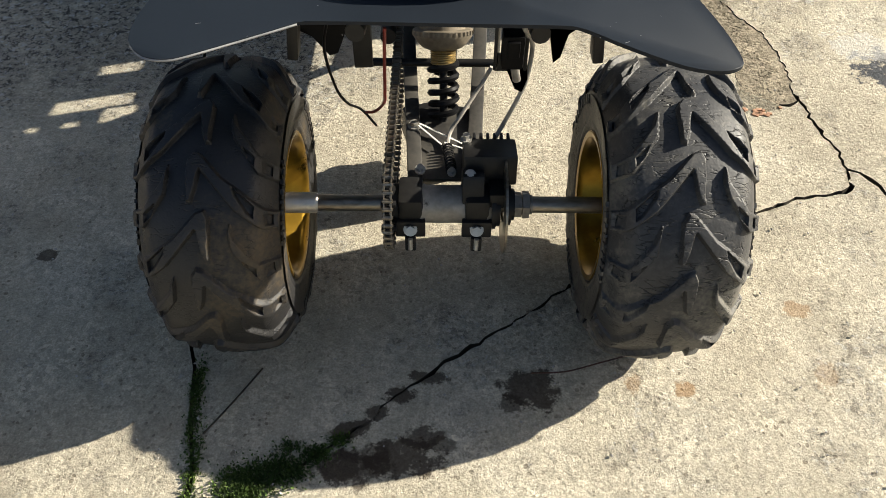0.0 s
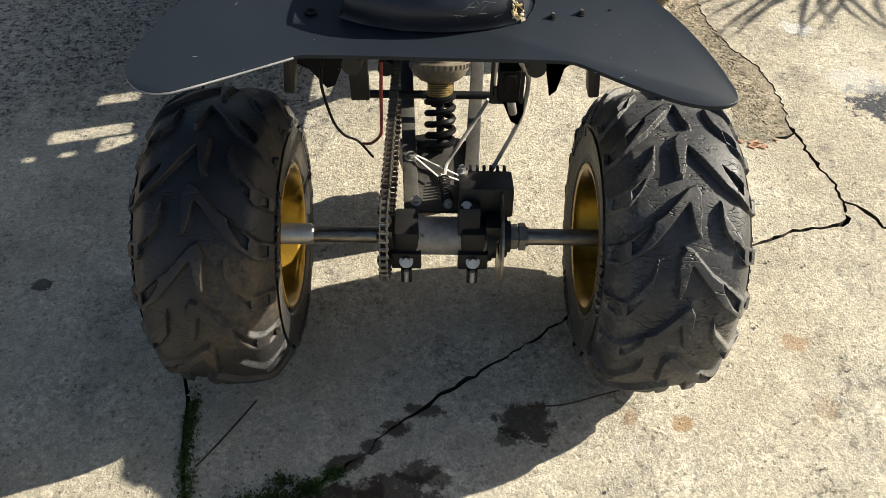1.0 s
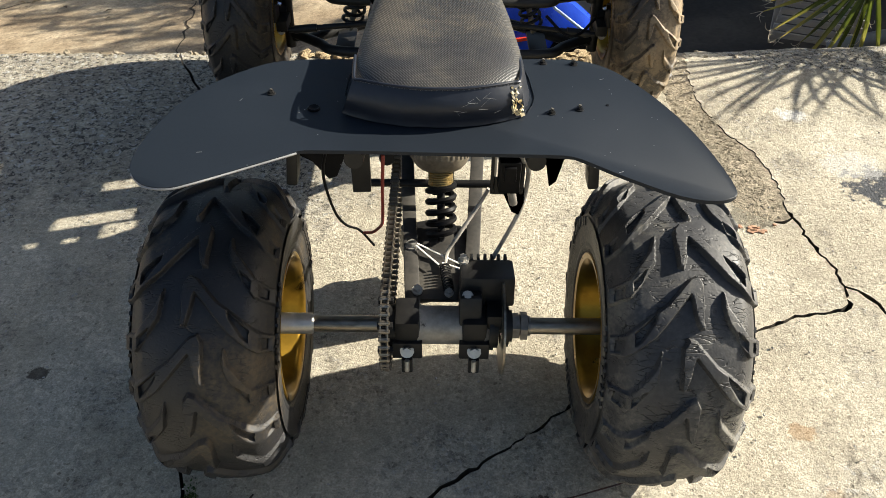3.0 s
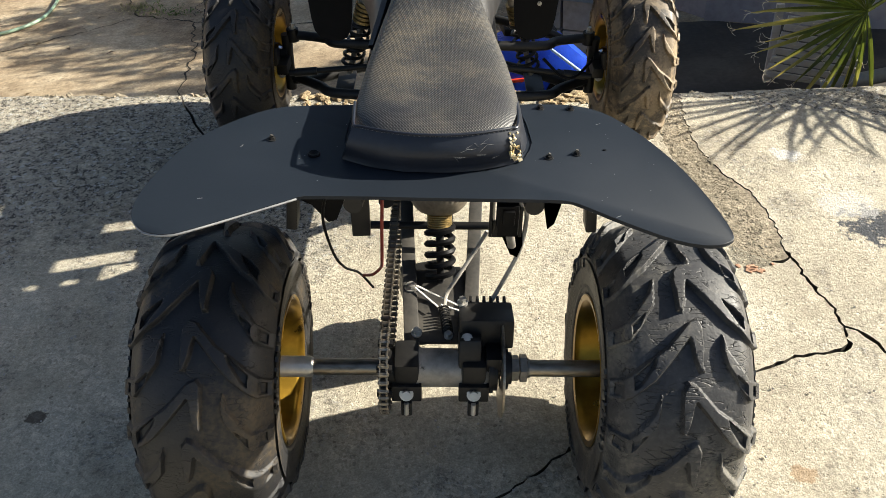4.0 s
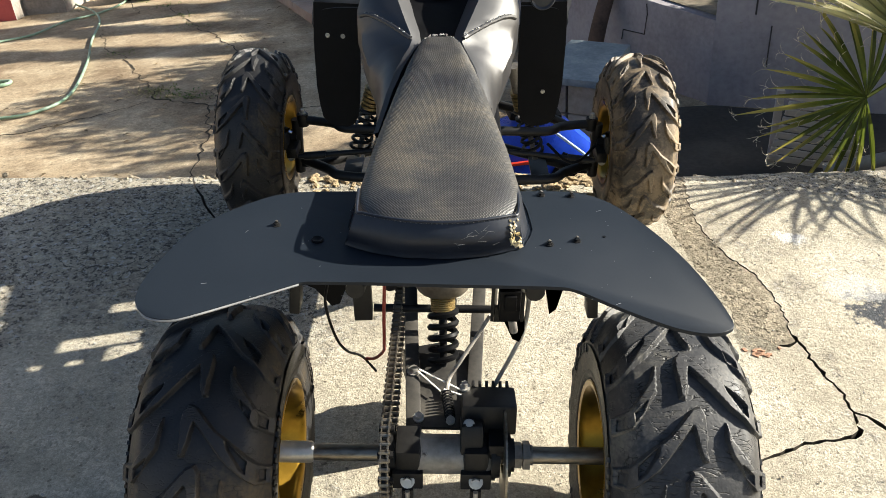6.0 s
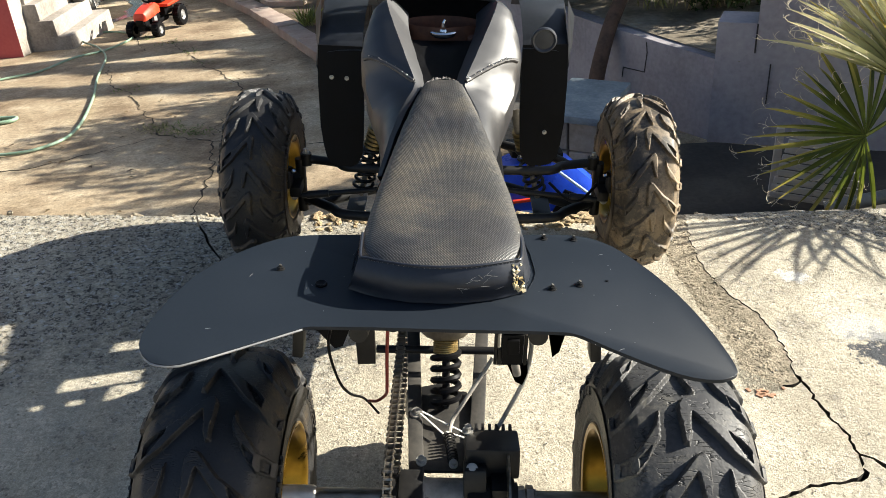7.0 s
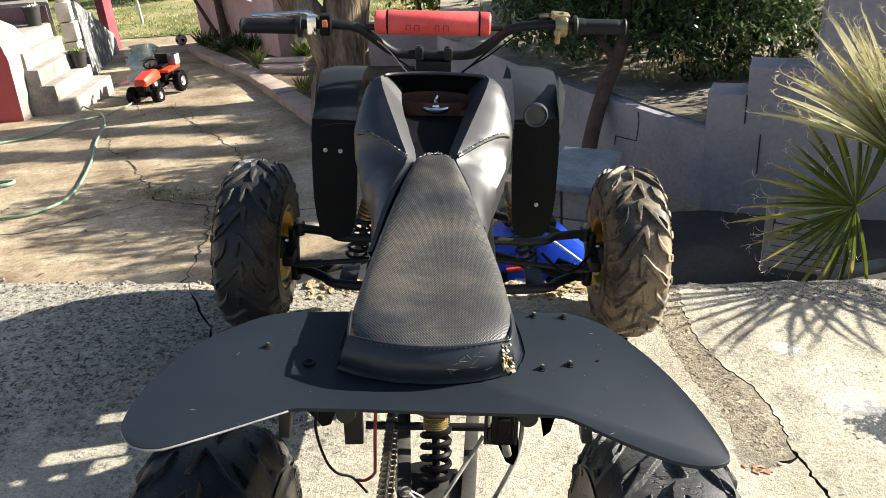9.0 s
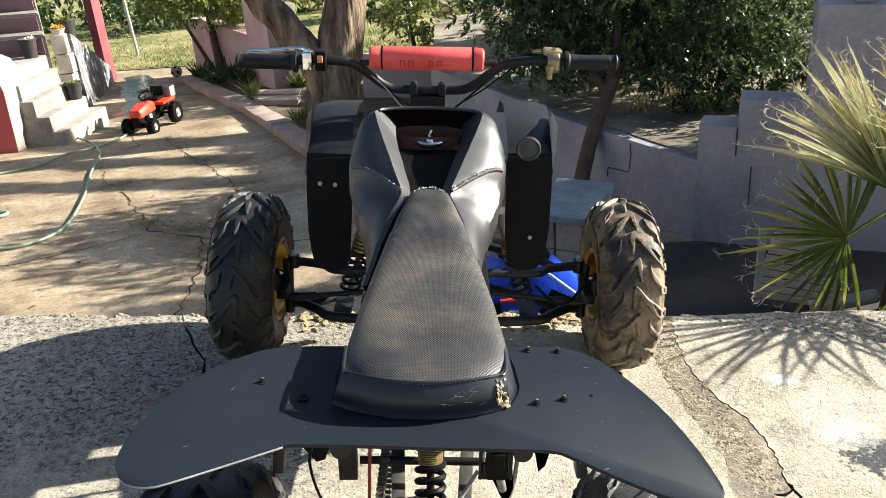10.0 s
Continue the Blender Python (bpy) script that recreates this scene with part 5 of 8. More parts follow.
# front fenders: a flap hanging behind each wheel and a sloping top
def front_fender(s, x0, x1, flap_low, dy):
    """x0 inner and x1 outer edge."""
    f = new("front_fender")
    f.parent = quad
    tagged(f, "black plastic front fender with a hanging mud flap")
    bm = bmesh.new()
    out = [(x0, 0.70), (x1, 0.703), (x1 + s * 0.004, 0.62), (x1 + s * 0.003, 0.52), (x1 - s * 0.002, flap_low + 0.05), (x1 - s * 0.008, flap_low + 0.02), (x1 - s * 0.022, flap_low + 0.003), (x1 - s * 0.04, flap_low - 0.002),
           (x0 + s * 0.035, flap_low - 0.004), (x0 + s * 0.018, flap_low + 0.004), (x0 + s * 0.008, flap_low + 0.025), (x0 + s * 0.004, flap_low + 0.06), (x0, 0.56)]
    fr = [bm.verts.new((x, 0.85 + dy + 0.1 * (z - 0.45), z)) for x, z in out]
    bk = [bm.verts.new((x, 0.856 + dy + 0.1 * (z - 0.45), z)) for x, z in out]
    bm.faces.new(fr)
    bm.faces.new(bk[::-1])
    skin(bm, [fr, bk])
    part("flap", bm, plastic, f, "", 30)
    bm = bmesh.new()
    rows = []
    for y, z, wi in ((0.8735 + dy, 0.692, 0.0), (0.882 + dy, 0.71, 0.0), (0.91 + dy, 0.727, 0.0), (0.97 + dy, 0.748, 0.0), (1.08 + dy, 0.762, 0.01), (1.2 + dy, 0.745, 0.02), (1.32 + dy, 0.68, 0.02)):
        rows.append([bm.verts.new((x0 + (x1 + s * wi - x0) * t, y, z - 0.012 * t ** 4)) for t in (0, 0.25, 0.5, 0.75, 1)] + [bm.verts.new((x1 + s * (wi + 0.006), y, z - 0.035)), bm.verts.new((x1 + s * (wi + 0.002), y, z - 0.05))])
    skin(bm, rows, False)
    bmesh.ops.solidify(bm, geom=bm.faces[:], thickness=0.004)
    part("top", bm, fender_top, f, "", 35)
    for x, z in (((x0 + x1) / 2 + 0.012, 0.63), ((x0 + x1) / 2 - 0.022, 0.632)) if s < 0 else (((x0 + x1) / 2 + 0.01, 0.5),):
        bolt((x, 0.85 + dy + 0.1 * (z - 0.45), z), 0.0034, 0.005, (0, -1, 0), bright_steel, f)
    return f


lf_fender = front_fender(-1, -0.197, -0.296, 0.425, 0.0)
rf = front_fender(1, 0.160, 0.262, 0.42, 0.03)
bm = bmesh.new()
lathe(bm, [(0.004, 0.029), (-0.002, 0.028), (-0.004, 0.0255), (-0.003, 0.023), (0.0, 0.021), (-0.0005, 0.012), (-0.001, 0.0)], 36, "Y", (0.207, 0.903, 0.712))
part("dome", bm, fender_top, rf, "round moulded boss")
for s, x, flare in ((1, 0.262, rf), (-1, -0.296, lf_fender)):
    bm = bmesh.new()
    a = [bm.verts.new(p) for p in ((x, 0.96, 0.765), (x + s * 0.012, 1.05, 0.765), (x + s * 0.034, 1.08, 0.72), (x + s * 0.026, 1.02, 0.665), (x + s * 0.004, 0.93, 0.65), (x, 0.9, 0.70))]
    bm.faces.new(a)
    bmesh.ops.solidify(bm, geom=bm.faces[:], thickness=0.005)
    part("side_lip", bm, fender_top, flare)

# handlebar
bars = new("handlebar")
bars.parent = quad
bars.location = (0, 0, -0.006)
tagged(bars, "black handlebar with rubber grips and a red crossbar pad")
BY = 1.0
bm = bmesh.new()
pts = [(-0.465, BY - 0.02, 0.888), (-0.36, BY - 0.012, 0.892), (-0.27, BY, 0.893), (-0.205, BY + 0.008, 0.886), (-0.165, BY + 0.02, 0.858), (-0.125, BY + 0.03, 0.828), (-0.085, BY + 0.035, 0.82), (0.03, BY + 0.035, 0.82),
       (0.07, BY + 0.03, 0.828), (0.11, BY + 0.02, 0.858), (0.15, BY + 0.008, 0.888), (0.21, BY, 0.9), (0.3, BY - 0.012, 0.902), (0.405, BY - 0.02, 0.902)]
tube(bm, pts, 0.011, 14, 5)
part("bar", bm, black_metal, bars)
bm = bmesh.new()
rod(bm, (-0.185, BY + 0.012, 0.886), (0.13, BY + 0.012, 0.89), 0.007, 12)
part("crossbar", bm, black_metal, bars)
bm = bmesh.new()
prof = [(-0.162, 0.0), (-0.162, 0.022), (-0.158, 0.026), (-0.137, 0.027), (-0.133, 0.0255), (-0.129, 0.027), (0.072, 0.027), (0.076, 0.0255), (0.08, 0.027), (0.098, 0.026), (0.102, 0.022), (0.102, 0.0)]
lathe(bm, prof, 28, "X", (0, BY + 0.008, 0.899))
pad = part("pad", bm, red_foam, bars, "faded red foam crossbar pad")
for x in (-0.133, 0.076):
    bm = bmesh.new()
    lathe(bm, [(x - 0.002, 0.0262), (x - 0.0015, 0.0275), (x + 0.0015, 0.0275), (x + 0.002, 0.0262)], 28, "X", (0, BY + 0.008, 0.899))
    part("strap", bm, plastic, pad, "black cable tie")
worn_print = surface("worn_dark_print", [(0.22, 0.02, 0.02), (0.4, 0.035, 0.03)], 30, 0.7)
bm = bmesh.new()
for x, w, h in ((-0.085, 0.012, 0.012), (-0.066, 0.013, 0.012), (-0.02, 0.01, 0.012), (0.0, 0.013, 0.012)):
    for k in range(2):
        box(bm, (x + (k - 0.5) * (w - 0.0022), BY + 0.008 - 0.0268 * math.cos(radians(8)), 0.899 - 0.0268 * math.sin(radians(8)) - 0.004), (0.0022, 0.0015, h))
    box(bm, (x, BY + 0.008 - 0.0266, 0.899 - 0.001), (w, 0.0015, 0.0022))
part("print", bm, worn_print, pad)
for s, x0, x1, z in ((-1, -0.462, -0.325, 0.89), (1, 0.405, 0.285, 0.902)):
    bm = bmesh.new()
    L = x1 - x0
    lathe(bm, [(x0, 0.0), (x0, 0.017), (x0 + L * 0.03, 0.0195), (x0 + L * 0.06, 0.017), (x0 + L * 0.12, 0.0165), *[(x0 + L * (0.16 + 0.02 * k), 0.0168 + (0.0006 if k % 2 else 0)) for k in range(32)], (x0 + L * 0.8, 0.0175), (x0 + L * 0.9, 0.018), (x0 + L * 0.94, 0.024), (x0 + L * 0.99, 0.024), (x1, 0.02), (x1, 0.0)], 24, "X", (0, BY - 0.016, z))
    part("grip", bm, grip_rubber, bars, "ribbed black rubber grip")
bm = bmesh.new()
box(bm, (-0.302, BY - 0.008, 0.893), (0.022, 0.04, 0.042), None, 0.005)
part("lever_clamp", bm, chrome, bars, "chrome lever clamp")
bm = bmesh.new()
box(bm, (-0.272, BY - 0.008, 0.894), (0.026, 0.042, 0.046), None, 0.006)
sw = part("switch_box", bm, plastic, bars)
orange = surface("orange_switch", [(0.6, 0.16, 0.06), (0.75, 0.25, 0.1)], 20, 0.5)
bm = bmesh.new()
box(bm, (-0.272, BY - 0.03, 0.9), (0.012, 0.006, 0.016), None, 0.002)
part("button", bm, orange, sw, "orange-red button")
bm = bmesh.new()
tube(bm, [(-0.302, BY + 0.03, 0.905), (-0.33, BY + 0.06, 0.907), (-0.39, BY + 0.05, 0.904), (-0.45, BY + 0.035, 0.902)], [0.005, 0.0055, 0.005, 0.006], 10, 6)
part("lever", bm, chrome, bars, "polished lever")
throttle = surface("tarnished_gold_casting", [(0.2, 0.15, 0.06), (0.48, 0.4, 0.24)], 30, 0.4, 0.7, grain=90, bump=0.3)
bm = bmesh.new()
lathe(bm, [(0.246, 0.0115), (0.246, 0.021), (0.249, 0.0235), (0.27, 0.0235), (0.274, 0.02), (0.274, 0.0115)], 24, "X", (0, BY - 0.012, 0.9))
box(bm, (0.258, BY - 0.004, 0.922), (0.042, 0.03, 0.014), Euler((0.15, 0.1, 0.1)).to_matrix(), 0.005)
box(bm, (0.252, BY - 0.03, 0.882), (0.011, 0.016, 0.034), Euler((0.3, 0, 0)).to_matrix(), 0.003)
rod(bm, (0.235, BY + 0.004, 0.921), (0.215, BY + 0.018, 0.917), 0.005, 12)
rod(bm, (0.262, BY - 0.01, 0.929), (0.262, BY - 0.01, 0.932), 0.005, 10)
part("throttle_housing", bm, throttle, bars, "tarnished gold thumb throttle housing")
bm = bmesh.new()
tube(bm, [(0.255, BY + 0.02, 0.915), (0.22, BY + 0.04, 0.912), (0.17, BY + 0.035, 0.893), (0.12, BY + 0.03, 0.85), (0.06, BY + 0.02, 0.8), (0.02, BY + 0.04, 0.76)], 0.0022, 8, 8)
tube(bm, [(0.255, BY + 0.0, 0.912), (0.2, BY + 0.01, 0.9), (0.14, BY + 0.0, 0.86), (0.1, BY - 0.005, 0.83), (0.04, BY + 0.0, 0.79), (0.0, BY + 0.04, 0.74)], 0.0018, 8, 8)
tube(bm, [(-0.29, BY + 0.02, 0.9), (-0.22, BY + 0.03, 0.885), (-0.15, BY + 0.035, 0.835), (-0.08, BY + 0.005, 0.795), (-0.04, BY + 0.01, 0.775)], 0.002, 8, 8)
part("cable", bm, plastic, bars, "black control cables")
bm = bmesh.new()
tube(bm, [(-0.18, BY + 0.02, 0.87), (-0.13, BY + 0.0, 0.835), (-0.09, BY - 0.02, 0.795), (-0.055, BY - 0.03, 0.772)], 0.0014, 8, 6)
part("wire", bm, stitch_mat, bars, "pale bare wire")
for x in (-0.062, 0.006):
    bm = bmesh.new()
    box(bm, (x, BY + 0.033, 0.824), (0.02, 0.034, 0.03), None, 0.006)
    hexbolt(bm, (x, BY + 0.022, 0.838), 0.0055, 0.006)
    part("bar_clamp", bm, black_metal, bars)
bm = bmesh.new()
box(bm, (-0.028, BY + 0.04, 0.79), (0.085, 0.04, 0.036), None, 0.006)
rod(bm, (-0.022, BY + 0.04, 0.79), (-0.012, BY + 0.16, 0.42), 0.014, 14)
part("stem", bm, black_metal, bars)
bm = bmesh.new()
box(bm, (-0.018, BY + 0.0, 0.755), (0.007, 0.004, 0.03), None, 0.001)
part("key", bm, bright_steel, bars, "ignition key")

# front suspension
for s in (-1, 1):
    sus = new("front_suspension")
    sus.parent = quad
    tagged(sus, "black tubular suspension arms with a coil-over shock")
    kx = s * 0.418
    bm = bmesh.new()
    tube(bm, [(s * 0.405, 1.18, 0.288), (s * 0.37, 1.18, 0.286), (s * 0.31, 1.16, 0.287), (s * 0.27, 1.13, 0.287), (s * 0.11, 1.1, 0.3)], 0.0125, 12, 6)
    tube(bm, [(s * 0.33, 1.17, 0.287), (s * 0.28, 1.22, 0.29), (s * 0.11, 1.3, 0.3)], 0.0125, 12, 6)
    part("upper_arm", bm, black_metal, sus)
    bm = bmesh.new()
    tube(bm, [(s * 0.41, 1.18, 0.166), (s * 0.39, 1.17, 0.165), (s * 0.33, 1.13, 0.162), (s * 0.28, 1.09, 0.162), (s * 0.09, 1.05, 0.175)], 0.014, 12, 6)
    tube(bm, [(s * 0.36, 1.16, 0.162), (s * 0.26, 1.22, 0.165), (s * 0.09, 1.3, 0.175)], 0.014, 12, 6)
    box(bm, (s * 0.26, 1.15, 0.166), (0.05, 0.12, 0.008), None, 0.002)
    part("lower_arm", bm, black_metal, sus)
    bm = bmesh.new()
    rod(bm, (s * 0.405, 1.1, 0.215), (s * 0.06, 1.1, 0.25), 0.0075, 10)
    rod(bm, (s * 0.39, 1.1, 0.2165), (s * 0.33, 1.1, 0.2226), 0.011, 10)
    part("tie_rod", bm, black_metal, sus)
    bm = bmesh.new()
    rod(bm, (kx, 1.18, 0.13), (kx, 1.18, 0.29), 0.014, 14)
    rod(bm, (s * 0.40, 1.18, 0.272), (s * 0.40, 1.18, 0.306), 0.016, 14)
    rod(bm, (s * 0.40, 1.18, 0.15), (s * 0.40, 1.18, 0.182), 0.016, 14)
    rod(bm, (kx, 1.18, 0.235), (s * 0.53, 1.18, 0.235), 0.022, 14)
    box(bm, (s * 0.425, 1.14, 0.22), (0.03, 0.07, 0.03), None, 0.005)
    box(bm, (s * 0.452, 1.13, 0.255), (0.035, 0.05, 0.05), None, 0.006)
    part("knuckle", bm, black_metal, sus)
    bolt((s * 0.40, 1.18, 0.306), 0.006, 0.014, (0, 0, 1), bright_steel, sus)
    bolt((s * 0.43, 1.13, 0.275), 0.006, 0.016, (0.3 * s, -0.8, 0.6), chrome, sus)
    bolt((s * 0.43, 1.125, 0.2), 0.007, 0.012, (0, -1, 0.3), bright_steel, sus)
    bolt((s * 0.45, 1.1, 0.26), 0.006, 0.012, (0, -1, 0.3), bright_steel, sus)
    bm = bmesh.new()
    lathe(bm, [(s * 0.468, 0.03), (s * 0.468, 0.085), (s * 0.472, 0.085), (s * 0.472, 0.03)], 40, "X", (0, 1.18, 0.235), True)
    part("brake_disc", bm, steel, sus)
    a, b = Vector((s * 0.25, 1.16, 0.19)), Vector((s * 0.17, 1.13, 0.48))
    bm = bmesh.new()
    spring(bm, a.lerp(b, 0.08), a.lerp(b, 0.55), 0.026, 0.005, 6)
    part("spring", bm, black_metal, sus)
    bm = bmesh.new()
    rod(bm, a, a.lerp(b, 0.5), 0.008, 10)
    rod(bm, a.lerp(b, 0.5), a.lerp(b, 0.97), 0.02, 16)
    part("damper", bm, alloy, sus)
    for k in range(5):
        bm = bmesh.new()
        rod(bm, a.lerp(b, 0.54 + 0.04 * k), a.lerp(b, 0.565 + 0.04 * k), 0.027, 18)
        part("adjuster_ring", bm, brass, sus, "brass adjuster ring")
bm = bmesh.new()
tube(bm, [(0.405, 1.12, 0.25), (0.36, 1.08, 0.225), (0.32, 1.07, 0.23), (0.27, 1.09, 0.27)], 0.004, 8, 8)
part("brake_hose", bm, plastic, quad)

# loose wires and cables at the back
bm = bmesh.new()
tube(bm, [(-0.155, -0.02, 0.60), (-0.168, 0.01, 0.53), (-0.165, 0.06, 0.43), (-0.155, 0.1, 0.37), (-0.139, 0.15, 0.317), (-0.118, 0.17, 0.267)], 0.0022, 8, 8)
part("wire", bm, plastic, quad, "black wire hanging loose")
red_wire = surface("dull_red_wire", [(0.16, 0.02, 0.015), (0.25, 0.035, 0.025)], 30, 0.5)
bm = bmesh.new()
tube(bm, [(-0.085, 0.02, 0.56), (-0.088, 0.03, 0.5), (-0.092, 0.06, 0.42), (-0.098, 0.1, 0.37), (-0.115, 0.13, 0.33), (-0.132, 0.15, 0.312)], 0.0026, 8, 8)
part("wire", bm, red_wire, quad, "dull red wire hanging loose")
sheath = surface("dusty_cable_sheath", [(0.2, 0.185, 0.16), (0.42, 0.39, 0.34)], 25, 0.6)
bm = bmesh.new()
tube(bm, [(0.078, 0.2, 0.37), (0.06, 0.2, 0.33), (0.03, 0.17, 0.295), (0.01, 0.15, 0.27), (0.005, 0.115, 0.262)], 0.0036, 8, 8)
part("brake_cable", bm, sheath, quad, "dusty grey brake cable")
bm = bmesh.new()
spring(bm, (0.005, 0.118, 0.265), (0.012, 0.055, 0.268), 0.008, 0.0016, 9, 5, 10)
part("return_spring", bm, black_metal, quad)
bm = bmesh.new()
tube(bm, [(0.1, 0.05, 0.56), (0.115, 0.07, 0.52), (0.127, 0.09, 0.486), (0.124, 0.09, 0.432), (0.114, 0.09, 0.393), (0.083, 0.09, 0.311), (0.064, 0.09, 0.267)], 0.0036, 8, 8)
part("brake_hose", bm, sheath, quad, "dusty brake hose")
white = surface("white_cable_tie", [(0.6, 0.58, 0.52), (0.75, 0.73, 0.68)], 20, 0.5)
bm = bmesh.new()
for a, b in (((-0.045, 0.165, 0.272), (-0.005, 0.12, 0.268)), ((-0.043, 0.17, 0.272), (0.03, 0.13, 0.262)), ((0.0, 0.125, 0.268), (0.036, 0.115, 0.262)), ((0.034, 0.115, 0.262), (0.032, 0.07, 0.262))):
    beam(bm, a, b, 0.003, 0.0018)
part("cable_tie", bm, white, quad, "white plastic cable ties")
bm = bmesh.new()
box(bm, (-0.088, 0.0, 0.595), (0.016, 0.02, 0.02), None, 0.002)
part("connector", bm, white, quad, "white plastic wire connector")


# ---- the yard ----
pink = surface("faded_pink_plaster", [(0.46, 0.29, 0.285), (0.6, 0.43, 0.415)], 2, 0.85, grain=40, bump=0.4, depth=0.003, fleck=((0.5, 0.42, 0.38), -0.04, 6))
lilac = surface("lilac_grey_plaster", [(0.24, 0.22, 0.24), (0.34, 0.315, 0.335), (0.42, 0.395, 0.41)], 1.6, 0.85, grain=40, bump=0.4, depth=0.003, fleck=((0.25, 0.21, 0.22), -0.05, 8))
red_wall = surface("red_painted_plaster", [(0.42, 0.075, 0.08), (0.52, 0.12, 0.12)], 2, 0.8, grain=40, bump=0.3)
whitewash = surface("dirty_whitewash", [(0.18, 0.152, 0.128), (0.29, 0.257, 0.222), (0.37, 0.336, 0.297)], 2.5, 0.85, grain=40, bump=0.4, depth=0.003, fleck=((0.3, 0.27, 0.23), -0.05, 9))
grey_block = surface("grey_cement_block", [(0.3, 0.285, 0.265), (0.46, 0.44, 0.41)], 7, 0.9, grain=80, bump=0.6, depth=0.003)
kerb_mat = surface("pinkish_kerb_concrete", [(0.3, 0.22, 0.18), (0.44, 0.35, 0.29)], 5, 0.9, grain=60, bump=0.5, depth=0.003)
soil = surface("brown_garden_soil", [(0.05, 0.036, 0.024), (0.12, 0.088, 0.06), (0.2, 0.155, 0.1)], 4, 0.95, grain=30, bump=0.9, depth=0.015, spec=0.2)
pale_soil = surface("pale_dusty_soil", [(0.13, 0.11, 0.08), (0.27, 0.23, 0.175), (0.42, 0.365, 0.285)], 3, 0.95, grain=30, bump=0.8, depth=0.012, spec=0.2)
bark = surface("furrowed_bark", [(0.05, 0.036, 0.025), (0.2, 0.145, 0.098), (0.4, 0.31, 0.22)], 9, 0.95, grain=50, bump=1.0, depth=0.03, stretch=(1, 1, 0.18), voronoi=14, spec=0.2)
twig_bark = surface("brown_branch_bark", [(0.055, 0.032, 0.022), (0.14, 0.085, 0.058)], 14, 0.9, grain=60, bump=0.7, depth=0.004)
terracotta = surface("terracotta", [(0.25, 0.1, 0.05), (0.36, 0.16, 0.085)], 9, 0.85, grain=60, bump=0.3)
wet_concrete = surface("wet_concrete", [(0.03, 0.03, 0.03), (0.05, 0.05, 0.05)], 5, 0.22, spread=0.06, bump=0.05)


def leafy(name, colours, rough=0.4, glow=0.25, scale=7):
    """Leaf material with some light passing through, each leaf its own shade."""
    m = surface(name, colours, scale, rough, grain=30, bump=0)
    n, l = m.node_tree.nodes, m.node_tree.links
    b = n["Principled BSDF"]
    geo = n.new("ShaderNodeNewGeometry")
    hsv = n.new("ShaderNodeHueSaturation")
    mr = n.new("ShaderNodeMapRange")
    mr.inputs["To Min"].default_value, mr.inputs["To Max"].default_value = 0.55, 1.5
    l.new(geo.outputs["Random Per Island"], mr.inputs["Value"])
    l.new(mr.outputs[0], hsv.inputs["Value"])
    src = b.inputs["Base Color"].links[0].from_socket
    l.new(src, hsv.inputs["Color"])
    l.new(hsv.outputs[0], b.inputs["Base Color"])
    tr = n.new("ShaderNodeBsdfTranslucent")
    l.new(hsv.outputs[0], tr.inputs["Color"])
    mx = n.new("ShaderNodeMixShader")
    mx.inputs[0].default_value = glow
    l.new(b.outputs[0], mx.inputs[1])
    l.new(tr.outputs[0], mx.inputs[2])
    l.new(mx.outputs[0], n["Material Output"].inputs["Surface"])
    return m


dark_leaf = leafy("glossy_dark_leaf", [(0.035, 0.06, 0.025), (0.14, 0.195, 0.068)], 0.25, 0.33)
fresh_leaf = leafy("yellow_green_leaf", [(0.12, 0.17, 0.035), (0.3, 0.33, 0.09)], 0.45, 0.5)
grass_leaf = leafy("dry_green_grass", [(0.06, 0.12, 0.02), (0.15, 0.2, 0.045), (0.42, 0.35, 0.18), (0.52, 0.43, 0.26)], 0.7, 0.35, 0.8)
palm_leaf = leafy("palm_blade", [(0.1, 0.135, 0.018), (0.25, 0.28, 0.05)], 0.4, 0.6)


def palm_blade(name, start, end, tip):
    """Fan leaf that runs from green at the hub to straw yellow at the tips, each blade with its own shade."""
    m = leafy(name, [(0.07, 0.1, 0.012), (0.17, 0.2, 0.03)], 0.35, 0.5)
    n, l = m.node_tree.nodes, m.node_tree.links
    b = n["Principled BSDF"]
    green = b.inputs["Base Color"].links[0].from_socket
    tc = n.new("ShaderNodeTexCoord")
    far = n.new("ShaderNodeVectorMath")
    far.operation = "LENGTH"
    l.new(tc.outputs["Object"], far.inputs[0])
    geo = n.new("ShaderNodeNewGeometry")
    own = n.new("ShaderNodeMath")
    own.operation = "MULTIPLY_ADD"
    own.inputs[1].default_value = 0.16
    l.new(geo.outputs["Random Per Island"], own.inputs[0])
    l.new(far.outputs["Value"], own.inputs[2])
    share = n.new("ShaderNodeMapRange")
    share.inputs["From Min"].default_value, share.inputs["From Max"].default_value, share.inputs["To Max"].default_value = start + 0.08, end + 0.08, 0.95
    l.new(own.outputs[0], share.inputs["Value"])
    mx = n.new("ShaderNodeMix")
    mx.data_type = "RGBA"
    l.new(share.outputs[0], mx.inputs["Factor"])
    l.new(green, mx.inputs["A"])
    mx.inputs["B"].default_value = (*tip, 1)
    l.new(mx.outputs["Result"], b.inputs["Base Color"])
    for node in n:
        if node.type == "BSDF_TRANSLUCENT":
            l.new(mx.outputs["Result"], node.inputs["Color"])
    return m


